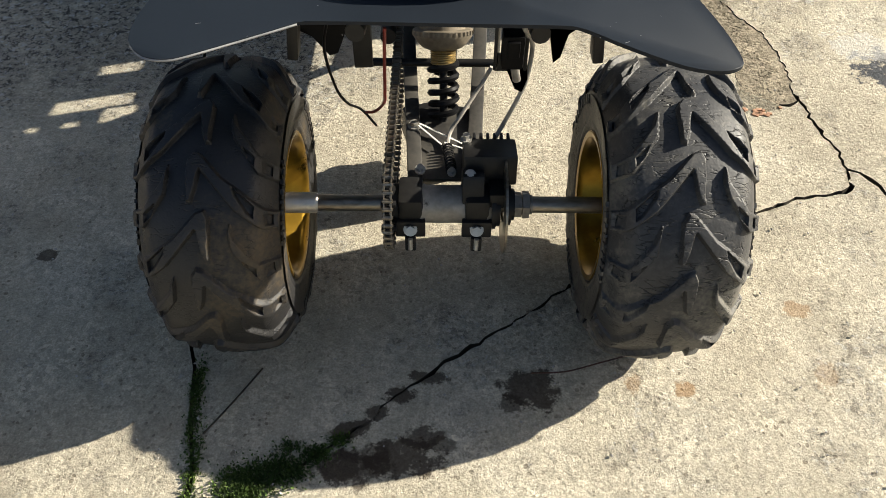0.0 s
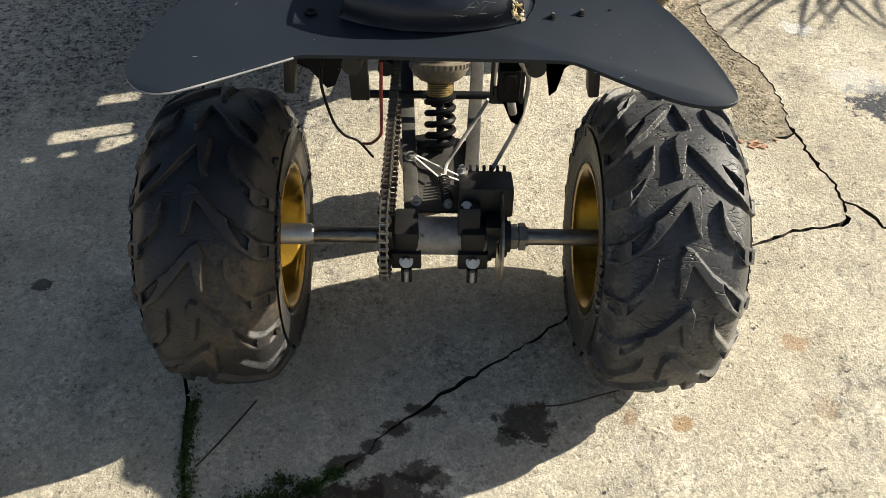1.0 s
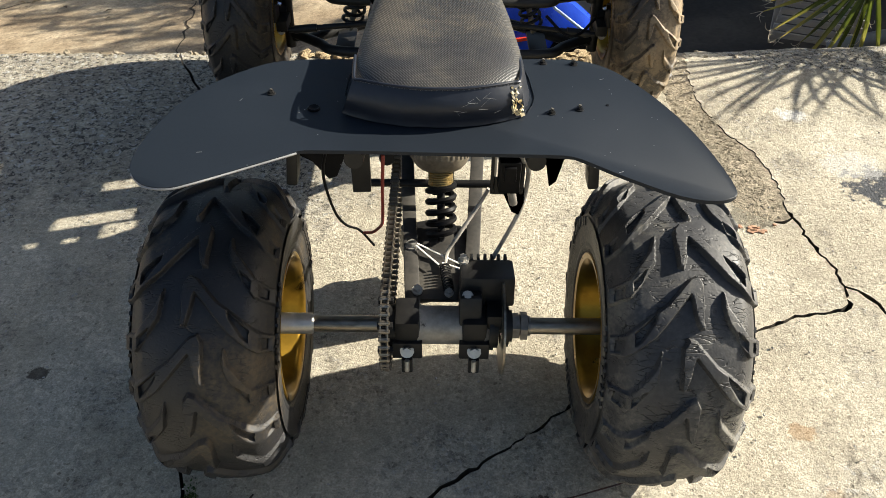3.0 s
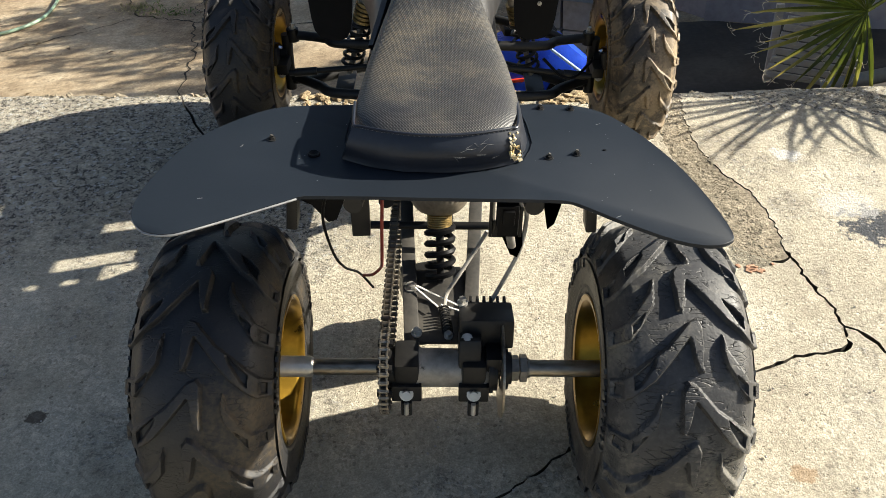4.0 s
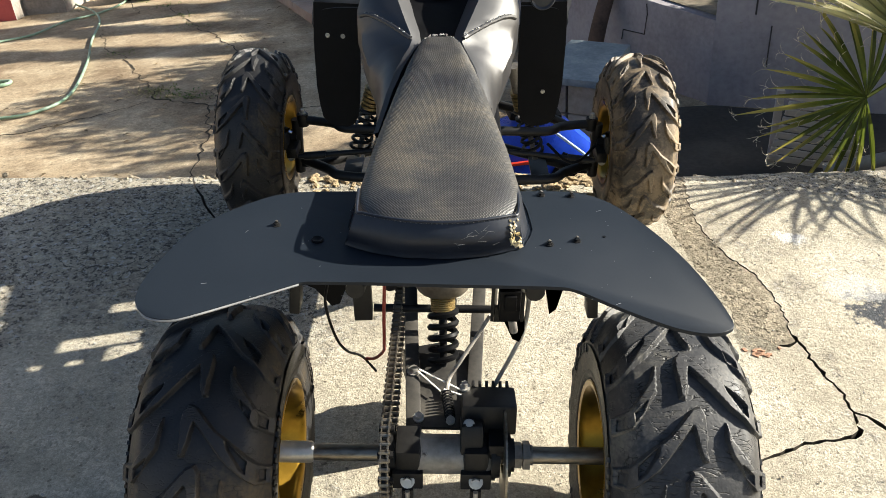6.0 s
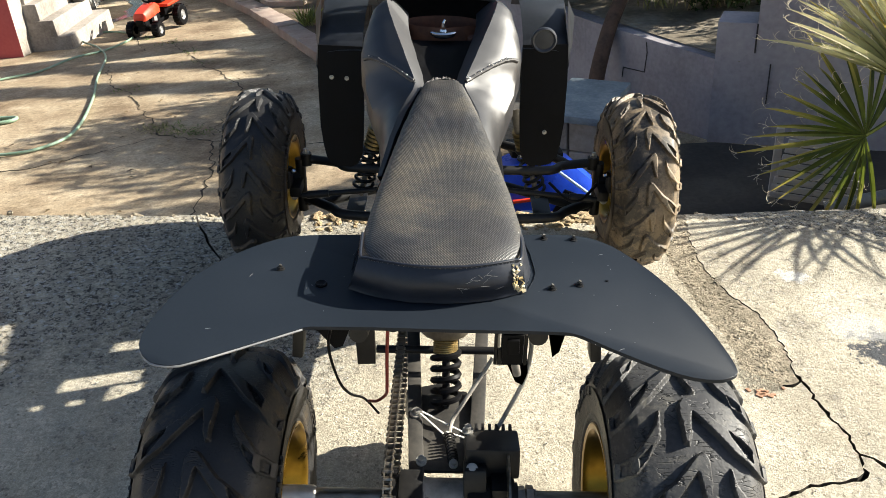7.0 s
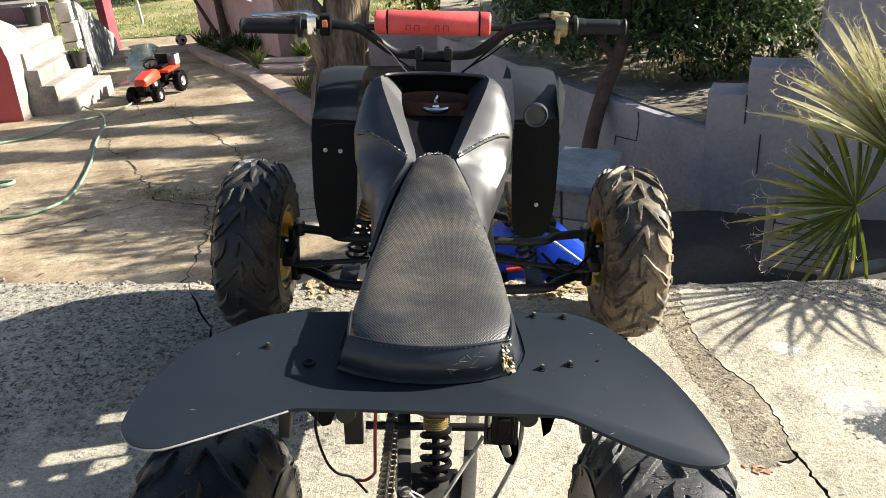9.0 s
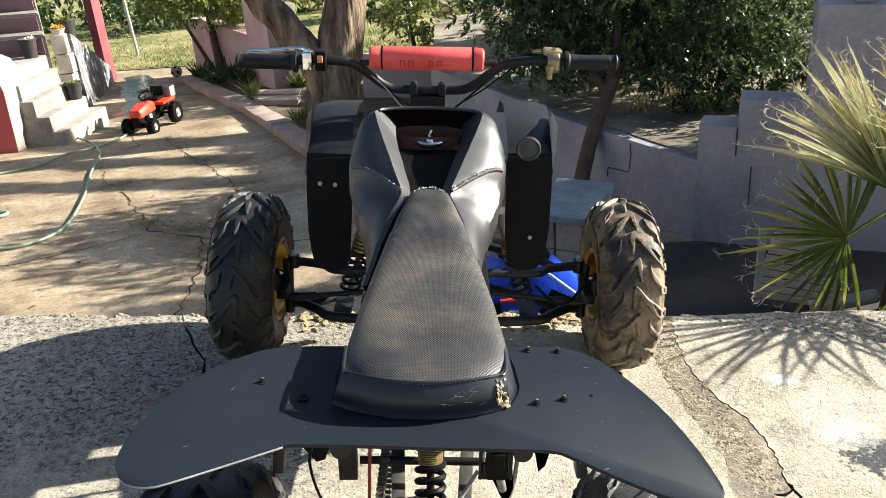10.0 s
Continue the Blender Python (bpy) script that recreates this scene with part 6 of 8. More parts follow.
# shaded and sunlit copies of one leaf, the light put into their colour
shade_blade, sun_blade = palm_blade("shaded_palm_blade", 0.2, 0.38, (0.66, 0.54, 0.14)), palm_blade("sunlit_palm_blade", 0.1, 0.42, (0.74, 0.68, 0.38))
palm_tip = leafy("dry_palm_fibre", [(0.55, 0.47, 0.33), (0.75, 0.68, 0.54)], 0.8, 0.3)
flower_y = leafy("yellow_flower", [(0.6, 0.32, 0.02), (0.75, 0.5, 0.05)], 0.6, 0.3)
flower_w = leafy("white_flower", [(0.65, 0.62, 0.55), (0.8, 0.78, 0.72)], 0.6, 0.3)


def leaf(bm, at, way, up, length, width, bend=0.2, mat=0):
    """One folded pointed leaf."""
    way, up = way.normalized(), up.normalized()
    side = way.cross(up)
    if side.length < 1e-4:
        side = way.orthogonal()
    side.normalize()
    up = side.cross(way)
    mid = [at, at + way * length * 0.5 - up * bend * length * 0.12, at + way * length - up * bend * length * 0.45]
    a, b, c = (bm.verts.new(p) for p in mid)
    l = bm.verts.new(mid[1] + side * width * 0.5 + up * width * 0.18)
    r = bm.verts.new(mid[1] - side * width * 0.5 + up * width * 0.18)
    for vs in ((a, b, l), (b, c, l), (a, r, b), (b, r, c)):
        f = bm.faces.new(vs)
        f.material_index = mat


def rand_dir(rng, flat=1.0):
    while True:
        v = Vector((rng.uniform(-1, 1), rng.uniform(-1, 1), rng.uniform(-1, 1) * flat))
        if 0.05 < v.length < 1:
            return v.normalized()


def crown(blobs, count, length, width, seed, droop=0.2, spread=1.0):
    """Leaves in tufts through a set of (centre, radii) clouds."""
    rng = random.Random(seed)
    bm = bmesh.new()
    tot = sum(r[0] * r[1] * r[2] for _, r in blobs)
    for c, r in blobs:
        c = Vector(c)
        tufts = max(3, int(count * r[0] * r[1] * r[2] / tot / 9))
        for _ in range(tufts):
            d = rand_dir(rng)
            k = rng.random() ** 0.45
            q = c + Vector((d.x * r[0], d.y * r[1], d.z * r[2])) * k
            stem = (d + rand_dir(rng) * 0.6 + Vector((0, 0, 0.3))).normalized()
            for _ in range(9):
                w = (stem * 0.5 + rand_dir(rng) * spread + Vector((0, 0, -droop))).normalized()
                leaf(bm, q + rand_dir(rng) * length * 0.35, w, Vector((0, 0, 1)) + rand_dir(rng) * 0.5, length * rng.uniform(0.6, 1.2), width * rng.uniform(0.7, 1.2), rng.uniform(0, 0.6))
    return bm


def wall_run(name, pts, top, thick, mat, label, category="wall", base=None):
    """A plastered wall along the points, from below the yard up to top."""
    bm = bmesh.new()
    for (x0, y0), (x1, y1) in zip(pts, pts[1:]):
        a, b = Vector((x0, y0, 0)), Vector((x1, y1, 0))
        d = (b - a).normalized()
        s = Vector((-d.y, d.x, 0)) * thick
        n = max(2, int((b - a).length / 0.12))
        rings = []
        for i in range(n + 1):
            p = a.lerp(b, i / n)
            wob = 0.004 * noise.noise(p * 5)
            lo = yard_z(p.y) - 0.3 if base is None else base
            rings.append([bm.verts.new(v) for v in ((p.x, p.y, lo), (p.x, p.y, top + wob), (p.x + s.x, p.y + s.y, top + wob), (p.x + s.x, p.y + s.y, lo))])
        skin(bm, rings, True, True)
    return whole(part(name, bm, mat), label, category, kind="structure")


# garden wall in two heights, with an end pillar
wall_run("wall_garden", [(1.31, 3.0), (0.78, 3.9), (0.28, 5.02), (-0.1, 5.95)], -0.1, -0.19, lilac, "low lilac-grey plastered garden wall, cracked along its blocks")
wall_run("wall_step", [(1.285, 3.0), (1.45, 2.93)], 0.09, 0.2, lilac, "stepped lilac-grey plastered wall")
wall_run("wall_high", [(1.45, 2.93), (1.73, 2.82)], 0.225, 0.2, lilac, "higher lilac-grey plastered wall")
wall_run("wall_pillar", [(1.73, 2.82), (2.9, 2.4)], 0.655, 0.35, lilac, "tall lilac-grey plastered wall end")
dark_joint = surface("open_joint", [(0.03, 0.026, 0.028), (0.06, 0.05, 0.05)], 20, 0.95)
bm = bmesh.new()
beam(bm, (1.449, 2.927, -0.05), (1.449, 2.927, 0.09), 0.006, 0.006)
beam(bm, (1.52, 2.897, -0.3), (1.52, 2.897, -0.1), 0.004, 0.006)
tube(bm, [(0.952, 3.603, -0.358), (0.956, 3.595, -0.301), (1.043, 3.448, -0.287), (1.05, 3.436, -0.175), (1.046, 3.444, -0.12)], 0.003, 5, 1)
whole(part("trim", bm, dark_joint), "dark open joints in the plastered wall", "crack", kind="structure")

# dark ground in the corner between slab and wall
dark_ground = surface("dark_brown_ground", [(0.04, 0.036, 0.032), (0.065, 0.058, 0.05), (0.1, 0.09, 0.075)], 3, 0.8, grain=50, bump=0.4, depth=0.003, spec=0.3)
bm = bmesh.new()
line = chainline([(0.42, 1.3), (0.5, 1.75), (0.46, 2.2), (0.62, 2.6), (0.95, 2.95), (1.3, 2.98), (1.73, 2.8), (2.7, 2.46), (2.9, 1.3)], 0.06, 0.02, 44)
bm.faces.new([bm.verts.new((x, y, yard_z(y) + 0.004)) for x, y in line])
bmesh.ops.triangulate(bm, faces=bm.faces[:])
whole(part("ground_patch", bm, dark_ground), "dark ground between the slab and the wall", "ground", kind="structure")

# cracks across the yard, with weeds in them
bm = bmesh.new()
for k, pts in enumerate(([(-3.5, 7.6), (-3.18, 7.02), (-2.85, 6.37)], [(-2.72, 6.73), (-2.52, 6.34), (-2.29, 5.96), (-2.04, 5.5), (-1.86, 5.3)], [(-2.93, 5.68), (-2.68, 5.12), (-2.46, 4.89), (-2.22, 4.43), (-2.0, 4.09), (-1.83, 3.74)], [(-1.86, 5.3), (-1.68, 4.97), (-1.44, 4.49), (-1.52, 4.0), (-1.47, 3.67)], [(-1.83, 3.74), (-1.45, 3.55), (-1.3, 3.0), (-1.25, 2.4)], [(-1.45, 3.55), (-0.9, 3.4), (-0.3, 3.3)], [(-3.2, 3.2), (-2.4, 3.3), (-1.85, 3.7)])):
    ln = chainline(pts, 0.045, 0.022, 70 + k)
    rows = []
    for i, (x, y) in enumerate(ln):
        a, b = Vector((*ln[max(i - 1, 0)], 0)), Vector((*ln[min(i + 1, len(ln) - 1)], 0))
        d = (b - a).normalized()
        w = 0.002 + 0.009 * abs(noise.noise(Vector((x * 6, y * 6, k))))
        rows.append([bm.verts.new((x - d.y * w, y + d.x * w, yard_z(y) + 0.003)), bm.verts.new((x + d.y * w, y - d.x * w, yard_z(y) + 0.003))])
    skin(bm, rows, False)
whole(part("trim_yard_crack", bm, dirt), "dark cracks across the yard concrete", "crack", kind="structure")
bm = bmesh.new()
rng = random.Random(77)
for x0, y0, n in ((-2.7, 6.65, 70), (-2.4, 6.15, 60), (-2.15, 5.7, 40), (-2.5, 4.95, 40), (-1.9, 3.9, 160), (-1.6, 3.75, 80), (-3.0, 6.95, 40), (-1.75, 3.8, 100)):
    for _ in range(n):
        leaf(bm, Vector((x0 + rng.gauss(0, 0.07), y0 + rng.gauss(0, 0.05), yard_z(y0))), Vector((rng.uniform(-1, 1), rng.uniform(-1, 1), 0.6)), Vector((0, 0, 1)), rng.uniform(0.01, 0.035), 0.008, 0.5)
whole(part("weeds", bm, grass_leaf, smooth=80), "small weeds in the yard cracks", "weeds", kind="stuff")

# raised bed behind the garden wall
bm = bmesh.new()
rng = random.Random(8)
rows = []
for i in range(24):
    y = 2.95 + i * 0.3
    x_left = max(-0.1, 1.34 - (y - 3.0) * 0.54) + 0.02
    rows.append([bm.verts.new((x_left + (6.5 - x_left) * (j / 20) ** 1.4, y, -0.094 + 0.02 * noise.noise(Vector((j * 0.7, i * 0.6, 0))) * min(1, j / 3) + 0.03 * j / 20)) for j in range(21)])
skin(bm, rows, False)
whole(part("garden_bed", bm, pale_soil), "raised bed of dry brown soil behind the wall", "soil", kind="structure")
bm = bmesh.new()
for i in range(2400):
    y = 3.9 + rng.random() ** 1.2 * 4
    x = max(0.02, 1.42 - (y - 3.0) * 0.56) + 0.25 + rng.random() * 3.2
    if noise.noise(Vector((x * 1.7, y * 1.7, 2))) < -0.05:
        continue
    leaf(bm, Vector((x, y, -0.1)), Vector((rng.uniform(-0.5, 0.5), rng.uniform(-0.5, 0.5), 1)), Vector((rng.uniform(-1, 1), -1, 0)), rng.uniform(0.05, 0.14), 0.012, 0.6)
whole(part("bed_weeds", bm, grass_leaf), "patchy green weeds on the raised bed", "weeds", kind="stuff")

# big glossy shrub leaning over the wall
shrub = thing("shrub", "large evergreen shrub with glossy dark leaves over the wall", "shrub", Matrix.Translation((0.78, 3.5, -0.56)))
o = Vector((0.78, 3.5, -0.56))


def at(*p):
    return Vector(p) - o


bm = bmesh.new()
tube(bm, [at(0.77, 3.5, -0.7), at(0.79, 3.52, -0.36), at(0.88, 3.66, -0.1), at(0.985, 3.8, 0.07), at(1.05, 3.9, 0.2)], [0.05, 0.045, 0.042, 0.04, 0.035], 12, 6)
part("trunk", bm, twig_bark, shrub)
for pts in ([(1.04, 3.88, 0.16), (1.2, 4.0, 0.17), (1.45, 4.1, 0.2), (1.8, 4.2, 0.3)], [(1.05, 3.9, 0.2), (1.1, 4.1, 0.5), (1.2, 4.4, 0.8)], [(0.985, 3.8, 0.07), (0.9, 3.95, 0.2), (0.7, 4.2, 0.4), (0.5, 4.3, 0.5)],
            [(1.2, 4.0, 0.17), (1.4, 4.0, 0.12), (1.62, 3.95, 0.02)], [(1.06, 3.95, 0.22), (1.4, 4.4, 0.5), (1.9, 4.6, 0.6)]):
    bm = bmesh.new()
    tube(bm, [at(*p) for p in pts], [0.03, 0.022, 0.015, 0.008], 8, 5)
    part("branch", bm, twig_bark, shrub)
blobs = [((1.15, 4.3, 0.55), (0.6, 0.6, 0.36)), ((1.75, 4.2, 0.42), (0.55, 0.5, 0.4)), ((0.7, 4.4, 0.55), (0.5, 0.5, 0.3)), ((1.2, 4.1, 0.78), (0.9, 0.7, 0.24)), ((1.95, 4.4, 0.7), (0.6, 0.6, 0.3)),
         ((1.5, 3.9, 0.2), (0.4, 0.3, 0.22)), ((0.55, 4.2, 0.28), (0.25, 0.3, 0.22)), ((2.05, 4.0, 0.2), (0.3, 0.35, 0.25)), ((1.0, 4.3, 0.25), (0.35, 0.3, 0.2)), ((1.75, 3.9, 0.0), (0.22, 0.25, 0.12)), ((0.75, 4.0, 0.3), (0.3, 0.3, 0.22)), ((1.35, 3.85, 0.18), (0.3, 0.25, 0.14)), ((1.3, 4.9, 0.35), (1.0, 0.5, 0.5)), ((0.45, 4.5, 0.72), (0.45, 0.5, 0.2)), ((1.3, 4.05, 0.2), (0.65, 0.35, 0.16)), ((0.75, 4.1, 0.2), (0.35, 0.3, 0.16)), ((1.9, 4.1, 0.12), (0.4, 0.35, 0.2)), ((1.7, 3.95, -0.1), (0.2, 0.15, 0.13)), ((1.95, 3.95, -0.04), (0.26, 0.2, 0.14)), ((2.15, 3.95, 0.12), (0.2, 0.2, 0.2)), ((1.52, 3.9, 0.02), (0.26, 0.2, 0.1))]
bm = crown([(Vector(c) - o, r) for c, r in blobs], 40000, 0.058, 0.021, 21, 0.0)
part("crown", bm, dark_leaf, shrub, "dense glossy dark green leaves", 80)
bm = bmesh.new()
rng = random.Random(5)
for i in range(9):
    leaf(bm, at(0.38 + rng.uniform(-0.06, 0.06), 3.95 + rng.uniform(-0.1, 0.1), 0.5 + rng.uniform(-0.05, 0.05)), rand_dir(rng), Vector((0, 0, 1)), 0.08, 0.03)
part("young_leaf", bm, fresh_leaf, shrub, "a few yellow-green leaves")

# old tree behind the bars
tree = thing("tree", "old tree with two thick trunks and furrowed bark", "tree", Matrix.Translation((-1.08, 6.75, -0.82)))
o = Vector((-1.08, 6.75, -0.82))


def furrowed(bm, pts, radii, segs, seed):
    tube(bm, pts, radii, segs, 10)
    for v in bm.verts:
        a = noise.noise(Vector((v.co.x * 14, v.co.y * 14, v.co.z * 1.6 + seed)))
        b = noise.noise(Vector((v.co.x * 34, v.co.y * 34, v.co.z * 3 + seed)))
        d = Vector((v.co.x, v.co.y, 0))
        v.co += d.normalized() * (0.022 * a + 0.01 * b) if d.length > 0.01 else Vector()


bm = bmesh.new()
furrowed(bm, [at(-1.07, 6.75, -1.0), at(-1.08, 6.75, -0.75), at(-1.0, 6.75, -0.4), at(-0.93, 6.75, 0.0), at(-0.83, 6.78, 0.45), at(-0.76, 6.8, 1.0), at(-0.7, 6.9, 5.2)], [0.34, 0.27, 0.22, 0.2, 0.185, 0.175, 0.1], 40, 1)
part("trunk", bm, bark, tree)
bm = bmesh.new()
furrowed(bm, [at(-1.05, 6.74, -0.6), at(-1.12, 6.72, -0.3), at(-1.24, 6.69, -0.08), at(-1.42, 6.66, 0.2), at(-1.75, 6.6, 1.0), at(-2.3, 6.5, 4.6)], [0.19, 0.175, 0.155, 0.14, 0.12, 0.08], 32, 4)
part("trunk", bm, bark, tree)
bm = crown([(Vector(c) - o, r) for c, r in (((-0.6, 7.0, 5.4), (1.9, 1.5, 1.2)), ((-2.4, 6.8, 4.6), (1.6, 1.4, 1.2)), ((1.2, 7.2, 5.6), (1.6, 1.5, 1.2)), ((-1.4, 7.3, 7.2), (2.2, 1.8, 1.5)), ((1.6, 7.4, 7.6), (2.0, 1.6, 1.4)), ((-3.6, 7.0, 6.2), (1.5, 1.4, 1.2)), ((0.2, 7.0, 9.0), (2.4, 1.8, 1.4)))], 20000, 0.2, 0.085, 31)
part("crown", bm, dark_leaf, tree, "broad green crown", 80)

# hedge behind the tree
hedge = thing("hedge", "sunlit yellow-green hedge behind the bars", "hedge", Matrix.Translation((-0.2, 8.6, -0.9)))
o = Vector((-0.2, 8.6, -0.9))
bm = crown([(Vector(c) - o, r) for c, r in (((-0.35, 8.6, -0.1), (0.5, 0.5, 0.55)), ((0.25, 8.5, -0.2), (0.55, 0.5, 0.6)), ((0.0, 8.9, 0.45), (0.8, 0.5, 0.5)), ((-1.5, 9.4, 0.35), (0.5, 0.5, 0.35)))], 5200, 0.085, 0.035, 41)
part("crown", bm, fresh_leaf, hedge, "", 80)
bm = bmesh.new()
for x in (-0.4, 0.1, 0.5):
    tube(bm, [at(x, 8.6, -1.1), at(x + 0.05, 8.6, -0.4), at(x - 0.05, 8.6, 0.2)], [0.03, 0.025, 0.01], 8, 4)
part("stem", bm, twig_bark, hedge)

bm = crown([((2.2, 6.6, 0.3), (1.2, 0.7, 0.7)), ((0.9, 6.9, 0.1), (0.9, 0.6, 0.45)), ((3.6, 6.2, 0.5), (1.0, 0.8, 0.9))], 6000, 0.1, 0.04, 71)
whole(part("background_shrubs", bm, dark_leaf, smooth=80), "dark shrubs at the back of the raised bed", "shrubs", kind="stuff")

# added tree at the garden's back; boughs above view shade the yard in bands
shade_tree = thing("tree", "leafy tree added behind the raised bed to shade the yard", "tree", Matrix.Translation((4.2, 7.3, -0.3)))
o = Vector((4.2, 7.3, -0.3))
bm = bmesh.new()
tube(bm, [at(4.2, 7.3, -0.4), at(4.15, 7.3, 0.6), at(4.0, 7.35, 1.6)], [0.13, 0.11, 0.09], 12, 5)
part("trunk", bm, twig_bark, shade_tree)
BOUGHS = [((3.0, 7.75, 1.75), 1.5, 0.19), ((2.7, 7.0, 1.75), 1.6, 0.14), ((2.7, 6.22, 1.75), 1.5, 0.12)]
for (x, y, z), ln, w in BOUGHS:
    bm = bmesh.new()
    tube(bm, [at(4.05, 7.34, 1.5), at(x + 0.9, y - 0.18, z), at(x - ln * 0.5, y + 0.12, z), at(x - ln, y + 0.2, z)], [0.06, 0.05, 0.035, 0.015], 8, 5)
    part("bough", bm, twig_bark, shade_tree)
bm = crown([(at(x - ln + 2 * ln * k / 11, y + 0.2 - 0.4 * k / 11, z + 0.04 * (k % 3)), (0.22, w, 0.12)) for (x, y, z), ln, w in BOUGHS for k in range(12)] + [(at(2.6 + 0.1 * (k % 2), 5.3 + 0.3 * k, 1.18 + 0.022 * k), (0.26, 0.2, 0.1)) for k in range(7)], 21000, 0.09, 0.04, 73)
part("crown", bm, dark_leaf, shade_tree, "", 80)

# unseen tall bush added beside the wall end to shade the near yard
bush = thing("shrub", "unseen tall leafy bush added beyond the plastered wall end for shade", "shrub", Matrix.Translation((3.6, 3.6, -0.5)))
o = Vector((3.6, 3.6, -0.5))
bm = bmesh.new()
for dx in (-0.3, 0.0, 0.35):
    tube(bm, [at(3.6 + dx, 3.6, -0.65), at(3.6 + dx * 1.4, 3.6, 0.4), at(3.6 + dx * 2, 3.6, 1.6)], [0.04, 0.03, 0.012], 8, 5)
part("stem", bm, twig_bark, bush)
bm = crown([(at(3.3, 3.3, 1.0), (0.6, 0.5, 0.5)), (at(3.9, 3.4, 1.3), (0.7, 0.45, 0.6)), (at(3.3, 3.1, 1.7), (0.55, 0.35, 0.4)), (at(3.8, 3.4, 1.9), (0.6, 0.4, 0.4)), (at(3.5, 3.6, 0.4), (0.7, 0.6, 0.5)), (at(3.5, 3.0, 1.62), (0.5, 0.34, 0.28)), (at(3.6, 3.35, 1.85), (0.5, 0.3, 0.3)), (at(3.4, 2.78, 1.78), (0.4, 0.22, 0.22)), (at(3.5, 3.8, 1.85), (0.4, 0.2, 0.16))], 19000, 0.1, 0.04, 91)
part("crown", bm, dark_leaf, bush, "", 80)

# kerb of cast lengths and planting bed
kerb = thing("kerb", "worn pinkish concrete kerb along the planting bed", "kerb", kind="structure")
KERB = [(-3.85, 10.9), (-3.5, 10.15), (-2.75, 8.8), (-2.2, 7.8), (-1.65, 6.6), (-1.1, 5.4), (-0.62, 4.3)]
rng = random.Random(3)
for (x0, y0), (x1, y1) in zip(KERB, KERB[1:]):
    a, b = Vector((x0, y0, yard_z(y0) + 0.03)), Vector((x1, y1, yard_z(y1) + 0.03))
    d = (b - a).normalized()
    for k in range(2):
        p, q = a.lerp(b, k / 2 + 0.006), a.lerp(b, k / 2 + 0.494)
        bm = bmesh.new()
        ang = math.atan2(d.y, d.x)
        box(bm, (p + q) / 2 + Vector((d.y, -d.x, 0)) * -0.09 + Vector((0, 0, rng.uniform(-0.008, 0.008))), ((q - p).length, 0.2, 0.11), Euler((0, -math.asin(d.z), ang)).to_matrix(), 0.012)
        part("kerb_stone", bm, kerb_mat, kerb)
bm = bmesh.new()
lft = [(-3.85, 10.9), (-3.5, 10.15), (-2.75, 8.8), (-2.2, 7.8), (-1.65, 6.6), (-1.1, 5.4), (-0.62, 4.3)]
rows = []
for i, (x, y) in enumerate(lft):
    rows.append([bm.verts.new((x + 0.1 + (0.3 + 2.4 - x) * t, y + 0.05, yard_z(y) + 0.07 + 0.02 * noise.noise(Vector((i, t * 5, 0))))) for t in (0, 0.05, 0.1, 0.2, 0.4, 0.7, 1)])
skin(bm, rows, False)
whole(part("planting_bed", bm, soil), "shaded planting bed of dark soil", "soil", kind="structure")
for pts in ([(-2.2, 8.25), (-1.62, 8.05), (-1.62, 7.75), (-2.02, 7.85)], [(-2.28, 8.7), (-1.72, 8.62), (-1.68, 8.2), (-2.2, 8.33)]):
    bm = bmesh.new()
    rng2 = random.Random(len(pts))
    top = [bm.verts.new((x, y, yard_z(y) + 0.125)) for x, y in pts]
    bot = [bm.verts.new((x, y, yard_z(y) + 0.05)) for x, y in pts]
    bm.faces.new(top)
    skin(bm, [top, bot])
    whole(part("stepping_stone", bm, kerb_mat), "pale flat paving stone in the planting bed", "paving stone", "paving stones in the bed")

# pink boundary wall with a whitewashed end
wall_run("wall_pink", [(-3.72, 11.75), (-3.45, 11.55), (-2.35, 9.75)], -0.33, -0.18, pink, "low faded pink boundary wall")
wall_run("wall_pink_end", [(-2.35, 9.75), (-1.92, 9.0)], 0.1, -0.18, pink, "higher end of the faded pink wall")
bm = bmesh.new()
rows = []
box(bm, (-1.82, 8.95, -0.46), (0.14, 0.26, 1.14), Euler((0, 0, 0.5)).to_matrix(), 0.015)
whole(part("gate_pillar", bm, whitewash), "rough whitewashed gate pillar", "pillar", kind="structure")
wall_run("wall_back", [(-0.9, 7.9), (0.9, 7.2), (2.4, 6.6)], -0.35, 0.15, lilac, "pale low wall behind the tree")

# small tree by the pink wall
st = thing("small_tree", "small tree with bare red-brown stems", "tree", Matrix.Translation((-3.2, 10.7, -1.05)))
o = Vector((-3.2, 10.7, -1.05))
bm = bmesh.new()
for k, (dx, dz, lean) in enumerate(((0, 1.5, -0.1), (0.1, 1.5, 0.25), (-0.1, 1.4, -0.6))):
    tube(bm, [Vector((dx * 0.5, 0, 0)), Vector((dx + lean * 0.3, 0, 0.5)), Vector((dx + lean, 0.1, dz))], [0.07, 0.055, 0.03] if k < 2 else [0.03, 0.025, 0.012], 10, 5)
part("trunk", bm, twig_bark, st)
bm = crown([(Vector(c) - o, r) for c, r in (((-3.2, 10.6, 0.05), (0.9, 0.8, 0.35)), ((-2.5, 10.5, 0.12), (0.8, 0.7, 0.3)), ((-3.7, 10.7, 0.25), (0.6, 0.6, 0.35)))], 7000, 0.09, 0.04, 51)
part("crown", bm, fresh_leaf, st, "", 80)


